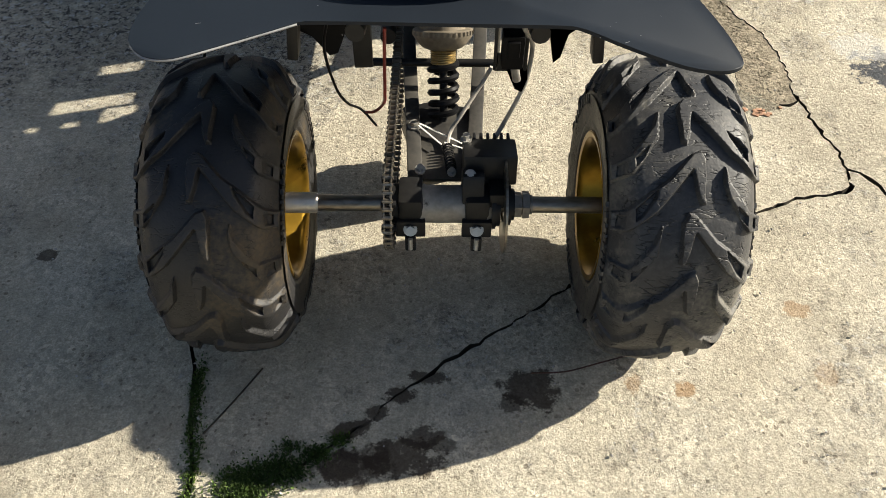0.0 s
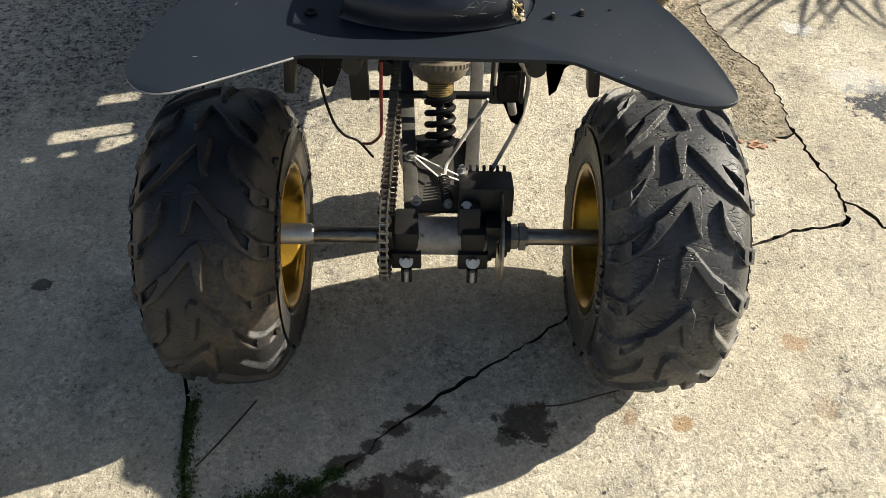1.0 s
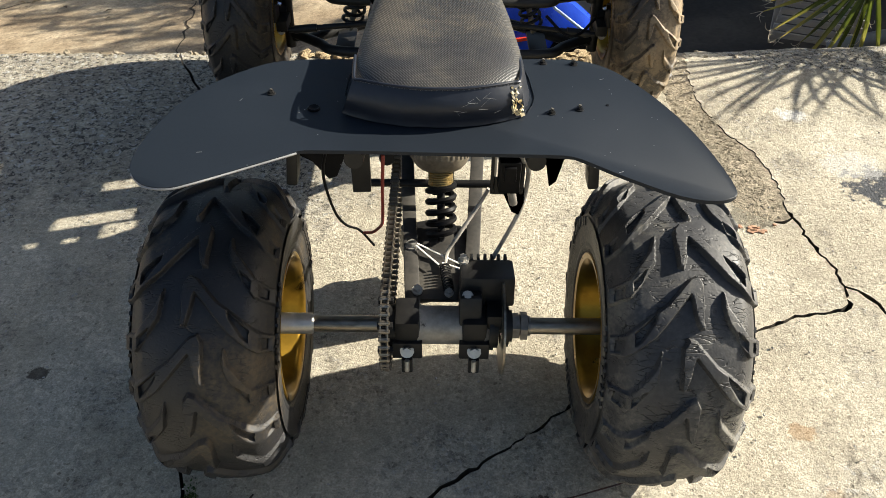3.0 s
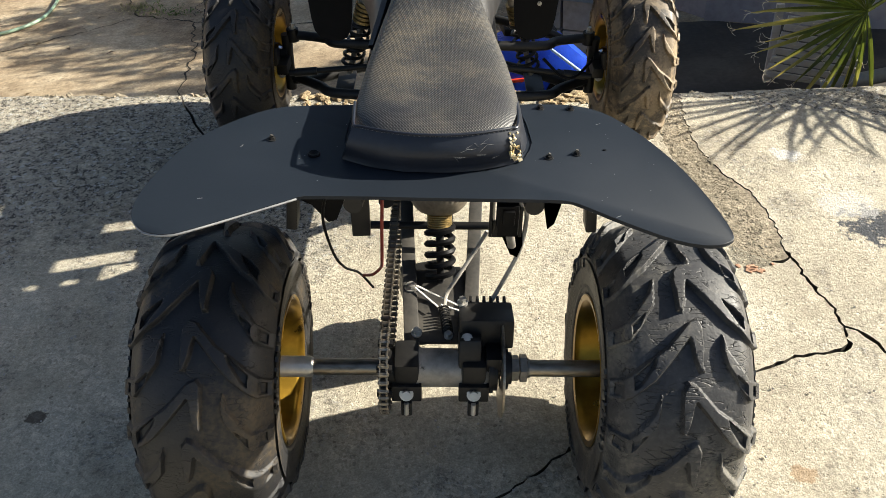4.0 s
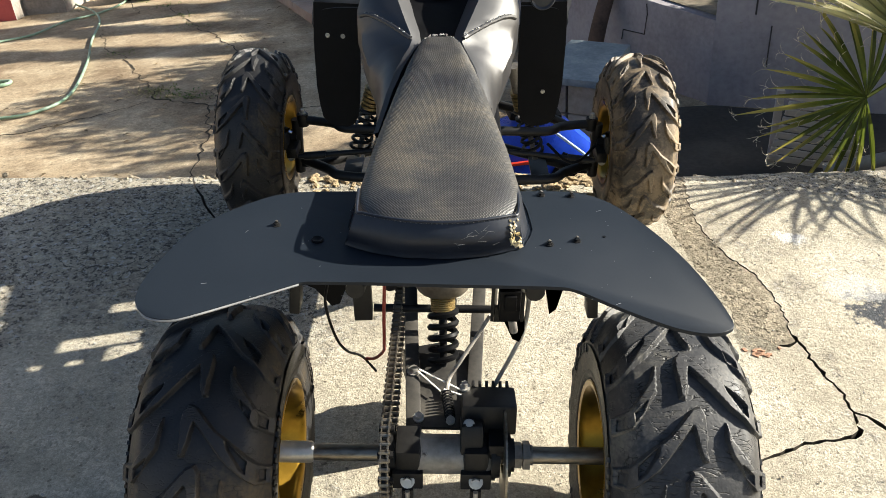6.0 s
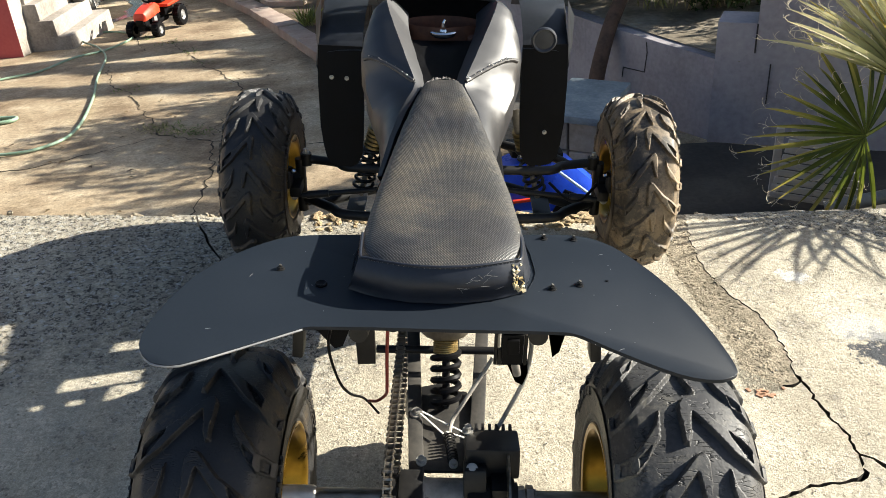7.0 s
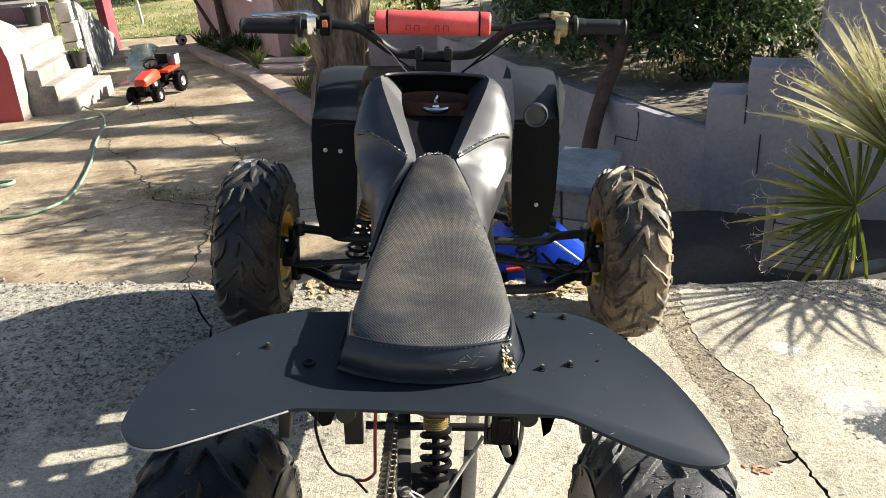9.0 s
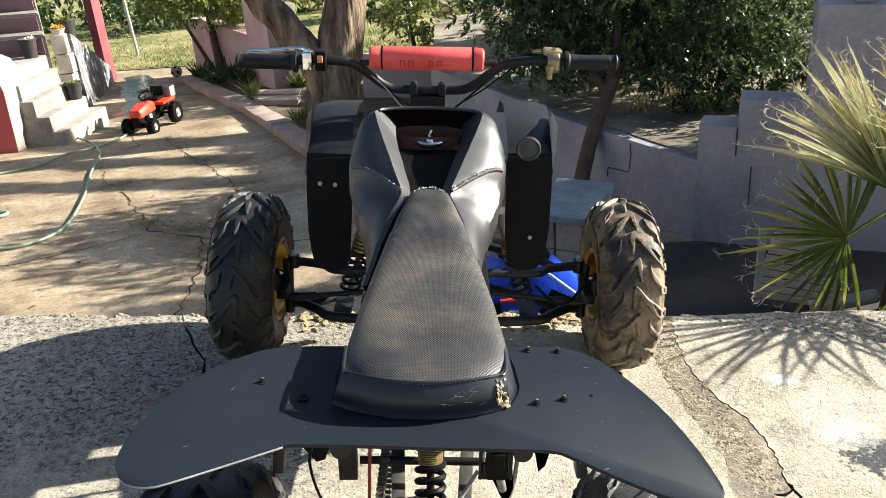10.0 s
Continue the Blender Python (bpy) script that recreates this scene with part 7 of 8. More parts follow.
def plant(name, x, y, n, length, width, seed, mat, label, z=None, spread=0.7):
    rng = random.Random(seed)
    bm = bmesh.new()
    for i in range(n):
        leaf(bm, Vector((rng.uniform(-0.04, 0.04), rng.uniform(-0.04, 0.04), 0)), Vector((rng.uniform(-spread, spread), rng.uniform(-spread, spread), 1)), Vector((rng.uniform(-1, 1), rng.uniform(-1, 1), 0)), length * rng.uniform(0.6, 1.1), width, rng.uniform(0.2, 1))
    ob = part(name, bm, mat, smooth=80)
    ob.location = (x, y, (yard_z(y) + 0.09) if z is None else z)
    return whole(ob, label, "plant")


plant("plant", -2.2, 8.25, 30, 0.28, 0.02, 1, fresh_leaf, "tuft of pale green strap leaves by the kerb")
plant("plant", -2.55, 9.5, 45, 0.28, 0.035, 2, dark_leaf, "dark sword-leaved plant in the shaded bed")
plant("plant", -2.85, 10.0, 45, 0.26, 0.035, 3, dark_leaf, "dark sword-leaved plant in the shaded bed")
plant("plant", -1.35, 6.5, 70, 0.2, 0.012, 4, fresh_leaf, "grassy green tuft beside the tree")
plant("plant", -3.4, 10.4, 80, 0.3, 0.03, 5, dark_leaf, "low dark plant under the small tree", spread=1.4)
plant("plant", -3.0, 9.7, 80, 0.25, 0.03, 6, dark_leaf, "low dark plant under the small tree", spread=1.4)
plant("plant", -1.75, 8.75, 70, 0.24, 0.03, 7, fresh_leaf, "leafy plant against the pillar", spread=1.2)

# grass beyond the yard
bm = bmesh.new()
rng = random.Random(12)
for i in range(36000):
    y = 12.6 + rng.random() ** 1.5 * 22
    x = -8.5 + rng.random() * 9 * (1 + (y - 12.6) * 0.06)
    h = rng.uniform(0.02, 0.085) * (1.3 + noise.noise(Vector((x * 0.6, y * 0.4, 5))))
    leaf(bm, Vector((x, y, yard_z(y) - 0.01)), Vector((rng.uniform(-0.9, 0.9), rng.uniform(-0.9, 0.9), 1)), Vector((rng.uniform(-0.2, 1), rng.uniform(-1, 1), 0.6)), h, 0.016, 0.7)
whole(part("grass", bm, grass_leaf), "rough half-dry grass beyond the yard", "grass", kind="stuff")
turf = surface("rough_turf", [(0.09, 0.12, 0.03), (0.24, 0.23, 0.09), (0.45, 0.37, 0.21)], 0.7, 0.95, grain=30, bump=0.8, depth=0.03, spec=0.2)
bm = bmesh.new()
rows = [[bm.verts.new((x, y, yard_z(y) + 0.012)) for x in (-60, -20, -8, -5.4, -4.4, -2, 3, 10, 40)] for y in (12.55, 14, 18, 25, 40, 60)]
skin(bm, rows, False)
whole(part("meadow", bm, turf), "dry green meadow", "grass", kind="structure")
bm = crown([((-11 + i * 1.6, 17.3 + (i % 3) * 0.8, -0.8), (1.2, 0.8, 0.8)) for i in range(17)], 16000, 0.2, 0.09, 61)
whole(part("far_hedge", bm, dark_leaf, smooth=80), "low dark green hedge at the far side of the meadow", "hedge", kind="stuff")
bm = bmesh.new()
rod(bm, (-5.6, 14.0, yard_z(14) - 0.1), (-5.75, 14.1, 1.2), 0.03, 10)
whole(part("fence_post", bm, bright_steel), "grey metal fence post in the grass", "fence post")


# ---- stairs at the house ----
# unseen wall added left of the view to bounce light into the shade
wall_run("wall_house", [(-7.0, -4.0), (-7.0, 6.3)], 2.2, 0.25, whitewash, "unseen weathered pale house wall added along the yard for bounce light")
mauve = surface("mauve_paint", [(0.2, 0.11, 0.125), (0.28, 0.165, 0.175)], 3, 0.8, grain=40, bump=0.3)
stairs = thing("stairs", "worn whitewashed outside stairs with a red side wall", "stairs", kind="structure")
ZY = yard_z(7.2)
STEPS = [(-3.66, 6.7, 7.72, 0.165), (-3.78, 6.71, 7.585, 0.32), (-3.9, 6.72, 7.575, 0.475), (-4.0, 6.73, 7.57, 0.63), (-4.07, 6.74, 7.56, 0.77)]
for i, (x, y0, y1, h) in enumerate(STEPS):
    bm = bmesh.new()
    box(bm, ((x - 6.4) / 2, (y0 + y1) / 2, ZY - 0.3 + (h + 0.3) / 2), (x + 6.4, y1 - y0, h + 0.3), None, 0.022)
    for v in bm.verts:
        v.co += Vector((1, 0.4, 0.3)) * 0.008 * noise.noise(v.co * 4)
    part("step", bm, whitewash, stairs)
def stair_edge(y):
    """Where the upper flight ends towards the yard."""
    return -4.04 - 0.49 * (y - 7.56)


for i in range(5):
    y0 = 7.56 + i * 0.3
    top = ZY + 0.79 + 0.18 * (i + 1)
    bm = bmesh.new()
    out = [(-6.5 - 0.01 * i, y0), (stair_edge(y0) - 0.006 * i, y0), (stair_edge(9.4) - 0.006 * i, 9.4 + 0.01 * i), (-6.5 - 0.01 * i, 9.4 + 0.01 * i)]
    up = [bm.verts.new((x, y, top)) for x, y in out]
    lo = [bm.verts.new((x, y, ZY + 0.2 - 0.01 * i)) for x, y in out]
    bm.faces.new(up)
    skin(bm, [up, lo])
    bmesh.ops.bevel(bm, geom=[e for e in bm.edges if e.verts[0] in up and e.verts[1] in up], offset=0.012, segments=2, affect="EDGES")
    part("step", bm, whitewash, stairs, "upper step")
    bm = bmesh.new()
    xr = stair_edge(y0) - 0.03
    box(bm, ((xr - 6.48) / 2, y0 - 0.008, top - 0.105), (xr + 6.48, 0.012, 0.15), None, 0.003)
    part("riser", bm, mauve, stairs, "mauve painted riser")
# side wall with a rounded white top
bm = bmesh.new()
prof = [(-6.6, ZY - 0.3), (-4.05, ZY - 0.3), (-4.05, ZY + 0.1), (-4.03, ZY + 0.62), (-4.06, ZY + 0.76), (-4.13, ZY + 0.86), (-4.25, ZY + 0.92), (-4.5, ZY + 1.0), (-5.2, ZY + 1.35), (-6.6, ZY + 2.1)]
fr = [bm.verts.new((x, 6.5, z)) for x, z in prof]
bk = [bm.verts.new((x, 6.95, z)) for x, z in prof]
bm.faces.new(fr)
f = bm.faces.new(bk[::-1])
for g in skin(bm, [fr, bk]):
    g.material_index = 1
f.material_index = 1
part("side_wall", bm, [red_wall, whitewash], stairs, "red plastered side wall with a white top", 30)
bm = bmesh.new()
line = [(-4.44, 9.0, 0.9), (-4.6, 9.6, 0.76), (-4.75, 10.25, 0.55), (-5.0, 11.15, 0.3), (-5.1, 11.5, 0.25)]
rings = []
for i in range(len(line) - 1):
    for k in range(6):
        t = k / 6
        x, y, h = (line[i][j] + (line[i + 1][j] - line[i][j]) * t for j in range(3))
        h += 0.03 * noise.noise(Vector((y * 3, 1, 0)))
        w = 0.02 * noise.noise(Vector((y * 4, 5, 0)))
        zz = yard_z(y)
        rings.append([bm.verts.new(v) for v in ((x + w + 0.03, y, zz - 0.2), (x + w + 0.01, y, zz + h * 0.5), (x + w, y, zz + h), (x - 0.17, y + 0.02, zz + h), (x - 0.17, y + 0.02, zz - 0.2))])
skin(bm, rings, True, True)
part("speckled_wall", bm, surface("speckled_rough_plaster", [(0.08, 0.082, 0.085), (0.19, 0.19, 0.187)], 9, 0.9, grain=60, bump=0.9, depth=0.012, fleck=((0.66, 0.64, 0.6), 0.1, 13), stretch=(1, 1, 0.45)), stairs, "rough grey plaster speckled white")
for k, (dx, dz) in enumerate(((0, 0.445), (0.012, 0.645), (-0.008, 0.845))):
    bm = bmesh.new()
    box(bm, (-4.53 + dx, 8.9, 1.2 - (1.2 - ZY - dz) * 1.147), (0.16, 0.16, 0.218), Euler((0, 0, 0.1 * k)).to_matrix(), 0.01)
    part("block", bm, grey_block, stairs, "grey cement block")
bm = bmesh.new()
box(bm, (-5.12, 11.4, -0.2), (0.12, 0.3, 2.6), None, 0.01)
whole(part("porch_post", bm, surface("dark_red_paint", [(0.2, 0.035, 0.045), (0.3, 0.065, 0.075)], 4, 0.7, grain=40, bump=0.3)), "dark red painted porch post", "post", kind="structure")


def pot(name, x, y, z, r, h, mat, leaves, label, seed, n=60, size=0.05):
    p = thing(name, label, "flower pot", Matrix.Translation((x, y, z)))
    bm = bmesh.new()
    lathe(bm, [(0.0, 0.0), (0.0, r * 0.72), (h * 0.9, r * 0.97), (h * 0.9, r * 1.06), (h, r * 1.06), (h, r * 0.94), (h * 0.86, r * 0.9), (h * 0.86, 0.0)], 24, "Z")
    part("pot", bm, mat, p)
    rng = random.Random(seed)
    bm = bmesh.new()
    for i in range(n):
        leaf(bm, Vector((rng.uniform(-r, r) * 0.6, rng.uniform(-r, r) * 0.6, h * 0.86)), Vector((rng.uniform(-1, 1), rng.uniform(-1, 1), 1.1)), Vector((0, 0, 1)), size * rng.uniform(0.6, 1.4), size * 0.45, 0.4)
    part("plant", bm, leaves, p)
    return p


dark_pot = surface("dark_plastic_pot", [(0.02, 0.018, 0.017), (0.045, 0.04, 0.036)], 9, 0.6)
pot("flower_pot", -3.83, 7.45, ZY + 0.32, 0.085, 0.17, dark_pot, fresh_leaf, "dark pot with a low green plant on a stair step", 1)
pot("flower_pot", -4.16, 7.42, ZY + 0.77, 0.085, 0.19, dark_pot, flower_w, "dark pot with a white flower on the landing", 2, 14, 0.05)
pot("flower_pot", -4.53, 8.9, 1.2 - (1.2 - ZY - 0.94) * 1.147, 0.085, 0.07, grey_block, flower_y, "grey pot with yellow flowers on the rough wall", 3, 90, 0.05)
pot("flower_pot", -4.62, 9.35, yard_z(9.35) + 0.8, 0.11, 0.26, dark_pot, fresh_leaf, "dark pot with a leafy plant on the rough wall", 4, 90, 0.08)

# wet patch from the hose
bm = bmesh.new()
out = [(x + 0.12 * noise.noise(Vector((x * 3, y * 3, 1))), y + 0.3 * noise.noise(Vector((x * 2, y * 2, 6)))) for x, y in round_outline([(-5.0, 11.9), (-4.5, 11.6), (-4.25, 10.4), (-3.85, 9.2), (-3.7, 8.2), (-3.85, 8.0), (-4.0, 9.1), (-4.55, 10.4)], 8)]
vs = [bm.verts.new((x, y, yard_z(y) + 0.005)) for x, y in out]
bm.faces.new(vs)
whole(part("puddle", bm, wet_concrete), "thin puddle of water on the yard", "puddle", kind="structure")

# green garden hose
hose_mat = surface("pale_green_hose", [(0.17, 0.28, 0.18), (0.3, 0.4, 0.3)], 12, 0.45, grain=80, bump=0.1)
HOSE = [(-4.3, 5.15), (-3.75, 5.59), (-3.55, 5.77), (-3.46, 6.22), (-3.27, 6.46), (-3.19, 6.87), (-3.28, 7.2), (-3.62, 7.42), (-3.78, 7.2), (-3.63, 6.87), (-3.35, 6.54), (-3.12, 6.13), (-2.89, 5.38), (-2.64, 4.67), (-2.45, 3.95), (-2.5, 3.65), (-2.7, 3.54), (-3.1, 3.6)]
bm = bmesh.new()
tube(bm, [(x, y, yard_z(y) + 0.014 + (0.016 if i in (9, 10) else 0)) for i, (x, y) in enumerate(HOSE)], 0.0095, 10, 8)
whole(part("garden_hose", bm, hose_mat), "pale green garden hose looped on the yard", "hose")
bm = bmesh.new()
tube(bm, [(-3.5, 4.35, yard_z(4.35) + 0.014), (-3.12, 4.36, yard_z(4.36) + 0.014), (-3.03, 4.33, yard_z(4.3) + 0.014), (-3.08, 4.24, yard_z(4.2) + 0.014), (-3.5, 4.2, yard_z(4.2) + 0.014)], 0.013, 10, 8)
whole(part("garden_hose", bm, hose_mat), "end loop of a pale green garden hose", "hose")

# toy tractor
toy = thing("toy_tractor", "red and black ride-on toy tractor with a grey trailer box", "toy tractor", pose(-3.04, 7.3, yard_z(7.25), 0, 0, -9) @ Matrix.Scale(0.9, 4))
toy_red = surface("toy_red_plastic", [(0.62, 0.035, 0.012), (0.72, 0.07, 0.02)], 9, 0.4)
toy_grey = surface("toy_grey_plastic", [(0.2, 0.2, 0.2), (0.3, 0.3, 0.3)], 9, 0.4)


def toy_wheel(x, y, r, w):
    bm = bmesh.new()
    lathe(bm, [(-w, r * 0.5), (-w, r * 0.9), (-w * 0.7, r), (w * 0.7, r), (w, r * 0.9), (w, r * 0.5)], 24, "X", (x, y, r), True)
    for k in range(14):
        a = k * math.pi / 7
        box(bm, (x, y + r * math.cos(a), r + r * math.sin(a)), (w * 1.6, 0.014, 0.014), Euler((a, 0, 0)).to_matrix())
    t = part("wheel", bm, plastic, toy)
    bm = bmesh.new()
    s = 1 if x > 0 else -1
    lathe(bm, [(s * w * 0.9, 0.0), (s * w * 0.95, r * 0.2), (s * w * 0.6, r * 0.3), (s * w * 0.9, r * 0.5), (s * w * 0.2, r * 0.55)], 20, "X", (x, y, r))
    part("hub_cap", bm, toy_grey, t)


for x in (-0.15, 0.15):
    toy_wheel(x, -0.26, 0.088, 0.04)
    toy_wheel(x * 1.15, 0.25, 0.115, 0.042)
bm = bmesh.new()
rows = []
for y, w, z0, z1 in ((-0.34, 0.055, 0.2, 0.25), (-0.32, 0.075, 0.2, 0.28), (-0.2, 0.085, 0.21, 0.31), (-0.05, 0.085, 0.22, 0.33), (0.0, 0.08, 0.22, 0.31)):
    rows.append([bm.verts.new(v) for v in ((-w, y, z0), (-w, y, z1 - 0.03), (-w * 0.7, y, z1), (w * 0.7, y, z1), (w, y, z1 - 0.03), (w, y, z0))])
skin(bm, rows, True, True)
part("hood", bm, toy_red, toy, "red hood")
bm = bmesh.new()
box(bm, (0, 0.2, 0.27), (0.32, 0.3, 0.035), None, 0.012)
part("rear_body", bm, toy_red, toy)
bm = bmesh.new()
box(bm, (0, -0.05, 0.11), (0.1, 0.55, 0.05), None, 0.01)
box(bm, (0, 0.2, 0.2), (0.16, 0.2, 0.1), None, 0.01)
rod(bm, (-0.18, -0.26, 0.088), (0.18, -0.26, 0.088), 0.012)
rod(bm, (-0.18, 0.25, 0.115), (0.18, 0.25, 0.115), 0.012)
part("chassis", bm, plastic, toy)
bm = bmesh.new()
box(bm, (0, 0.16, 0.31), (0.16, 0.16, 0.03), None, 0.012)
box(bm, (0, 0.25, 0.37), (0.16, 0.03, 0.12), None, 0.012)
part("seat", bm, plastic, toy)
bm = bmesh.new()
ring = [(0.075 * math.cos(a), -0.02 + 0.075 * math.sin(a) * 0.8, 0.38 + 0.075 * math.sin(a) * 0.5) for a in [k * math.pi / 10 for k in range(21)]]
tube(bm, ring, 0.009, 8, 1)
rod(bm, (0, -0.02, 0.38), (0, -0.08, 0.3), 0.009)
part("steering_wheel", bm, plastic, toy)
bm = bmesh.new()
for a, b in (((-0.13, 0.41, 0.34), (0.26, 0.01, 0.12)), ((-0.13, 0.3, 0.34), (0.26, 0.01, 0.12))):
    box(bm, (0, a[1], a[2]), b, None, 0.003)
for x in (-0.13, 0.13):
    box(bm, (x, 0.355, 0.34), (0.01, 0.12, 0.12), None, 0.003)
box(bm, (0, 0.355, 0.285), (0.26, 0.12, 0.01))
part("trailer_box", bm, toy_grey, toy, "grey box at the back")
bm = bmesh.new()
for y, z, w, h in ((-0.27, 0.165, 0.1, 0.08), (-0.14, 0.17, 0.13, 0.1), (-0.03, 0.165, 0.11, 0.09)):
    box(bm, (0, y, z), (w, 0.1, h), None, 0.008)
engine = part("engine_block", bm, plastic, toy, "black moulded engine under the hood")
bm = bmesh.new()
box(bm, (0.07, -0.13, 0.17), (0.02, 0.07, 0.06), None, 0.006)
part("engine_side", bm, toy_grey, engine)
bm = bmesh.new()
box(bm, (0, -0.335, 0.185), (0.09, 0.02, 0.05), None, 0.005)
part("grille", bm, plastic, toy, "black front grille")

# football against the grass edge
ball = thing("football", "small white football with black patches", "ball", Matrix.Translation((-4.12, 11.5, yard_z(11.5) + 0.085)))
bm = bmesh.new()
bmesh.ops.create_icosphere(bm, subdivisions=3, radius=0.085)
for f in bm.faces:
    c = f.calc_center_median().normalized()
    phi = (1 + 5 ** 0.5) / 2
    near = max(c.dot(Vector(v).normalized()) for v in ((0, s, t * phi) for s in (-1, 1) for t in (-1, 1))), max(c.dot(Vector(v).normalized()) for v in ((s, t * phi, 0) for s in (-1, 1) for t in (-1, 1))), max(c.dot(Vector(v).normalized()) for v in ((s * phi, 0, t) for s in (-1, 1) for t in (-1, 1)))
    f.material_index = 1 if max(near) > 0.955 else 0
part("skin", bm, [whitewash, plastic], ball)

# ---- beside the slab ----
# block bench, painted pale blue-grey on top
blue_paint = surface("flaking_blue_grey_paint", [(0.14, 0.175, 0.2), (0.22, 0.26, 0.285), (0.34, 0.37, 0.375)], 7, 0.7, grain=60, bump=0.4, depth=0.002, fleck=((0.6, 0.57, 0.5), -0.03, 14))
bench = thing("block_bench", "cement block bench with a flaking blue-grey top", "bench", pose(0.625, 2.776, yard_z(2.75) + 0.02, 0, 0, -26.5))
bm = bmesh.new()
box(bm, (0, 0, 0.315), (0.3, 0.5, 0.035), None, 0.006)
part("top", bm, blue_paint, bench)
for zz in (0.075, 0.225):
    for xx, w in ((-0.075, 0.13), (0.07, 0.14)):
        bm = bmesh.new()
        box(bm, (xx, -0.12, zz), (w, 0.2, 0.143), None, 0.006)
        part("block", bm, whitewash, bench)
        bm = bmesh.new()
        box(bm, (xx, 0.13, zz), (w, 0.2, 0.143), None, 0.006)
        part("block", bm, blue_paint, bench)

# blue plastic toy under the front axle's far side
blue = surface("bright_blue_plastic", [(0.01, 0.045, 0.5), (0.02, 0.09, 0.68)], 8, 0.3)
bt = thing("toy_motorbike", "bright blue plastic ride-on toy motorbike below the slab", "toy", pose(0.38, 1.98, yard_z(2.0), 0, 0, 8))
bm = bmesh.new()
rows = []
for x, w, z0, z1 in ((-0.26, 0.05, 0.1, 0.3), (-0.2, 0.09, 0.08, 0.36), (-0.05, 0.1, 0.06, 0.4), (0.08, 0.1, 0.06, 0.34), (0.2, 0.07, 0.08, 0.22), (0.27, 0.04, 0.1, 0.18)):
    rows.append([bm.verts.new(v) for v in ((x, -w, z0), (x, -w * 1.1, (z0 + z1) / 2), (x, -w * 0.6, z1), (x, w * 0.6, z1), (x, w * 1.1, (z0 + z1) / 2), (x, w, z0))])
skin(bm, rows, True, True)
part("body", bm, blue, bt, "bright blue moulded body", 30)
bm = bmesh.new()
beam(bm, (0.0, -0.115, 0.36), (0.17, -0.105, 0.2), 0.03, 0.008, 0.002)
beam(bm, (-0.14, -0.11, 0.2), (-0.05, -0.115, 0.19), 0.035, 0.008, 0.002)
part("stripe", bm, surface("pale_blue_sticker", [(0.35, 0.5, 0.68), (0.5, 0.62, 0.75)], 9, 0.3), bt, "pale blue stripe")
bm = bmesh.new()
beam(bm, (-0.17, -0.112, 0.25), (-0.09, -0.115, 0.25), 0.02, 0.008, 0.002)
part("sticker", bm, toy_red, bt, "red sticker")
bm = bmesh.new()
box(bm, (0.06, -0.112, 0.19), (0.13, 0.014, 0.12), Euler((0, 0.5, 0)).to_matrix(), 0.004)
part("fairing", bm, plastic, bt, "black side fairing")
bm = bmesh.new()
box(bm, (-0.2, -0.1, 0.17), (0.07, 0.02, 0.13), None, 0.006)
part("fairing", bm, plastic, bt, "black side fairing")
bm = bmesh.new()
box(bm, (-0.06, 0, 0.405), (0.2, 0.13, 0.03), Euler((0, 0.15, 0)).to_matrix(), 0.01)
part("seat", bm, plastic, bt, "black seat")
for x in (-0.22, 0.24):
    bm = bmesh.new()
    lathe(bm, [(-0.03, 0.04), (-0.03, 0.085), (-0.018, 0.1), (0.018, 0.1), (0.03, 0.085), (0.03, 0.04)], 24, "Y", (x, 0, 0.1), True)
    part("wheel", bm, plastic, bt)

# slatted crate
crate_wood = surface("weathered_white_slats", [(0.36, 0.33, 0.3), (0.6, 0.56, 0.51)], 8, 0.85, grain=70, bump=0.5, depth=0.002, stretch=(0.2, 1, 1))
crate = thing("slatted_crate", "weathered pale wooden slatted crate leaning below the slab", "crate", pose(1.47, 2.08, yard_z(2.05) + 0.005, 0, 0, -10))
for k in range(9):
    bm = bmesh.new()
    z = 0.02 + k * 0.036
    box(bm, (0.0, -0.02 - 0.004 * k + 0.06, z + 0.005), (0.36 - 0.012 * k, 0.014, 0.024), Euler((0, radians(9), 0)).to_matrix(), 0.002)
    part("slat", bm, crate_wood, crate)
for x in (-0.16, 0.15):
    bm = bmesh.new()
    box(bm, (x, 0.065, 0.17), (0.03, 0.02, 0.33), None, 0.002)
    part("post", bm, crate_wood, crate)
bm = bmesh.new()
tube(bm, [(1.45, 1.95, -0.37), (1.58, 1.92, -0.33), (1.7, 1.95, -0.33)], 0.028, 10, 5)
whole(part("drain_pipe", bm, toy_grey), "grey plastic pipe lying by the crate", "pipe")
bm = bmesh.new()
rng = random.Random(9)
for k in range(9):
    bmesh.ops.create_icosphere(bm, subdivisions=1, radius=rng.uniform(0.012, 0.024), matrix=Matrix.Translation((1.66 + rng.uniform(-0.04, 0.04), 1.8 + rng.uniform(-0.03, 0.03), -0.36 + rng.uniform(0, 0.02))))
bmesh.ops.remove_doubles(bm, verts=bm.verts, dist=0.0001)
whole(part("rubble", bm, whitewash, smooth=20), "handful of pale broken stones", "stones", kind="stuff")

# fan palm
palm = thing("fan_palm", "fan palm with fibrous yellow-green leaves on a short trunk", "palm", Matrix.Translation((1.86, 1.95, yard_z(1.95))))
o = Vector((1.86, 1.95, yard_z(1.95)))
bm = bmesh.new()
tube(bm, [(0, 0, -0.05), (0, 0, 0.15), (0, 0, 0.36), (-0.02, 0, 0.5)], [0.13, 0.115, 0.1, 0.06], 14, 5)
part("trunk", bm, twig_bark, palm)


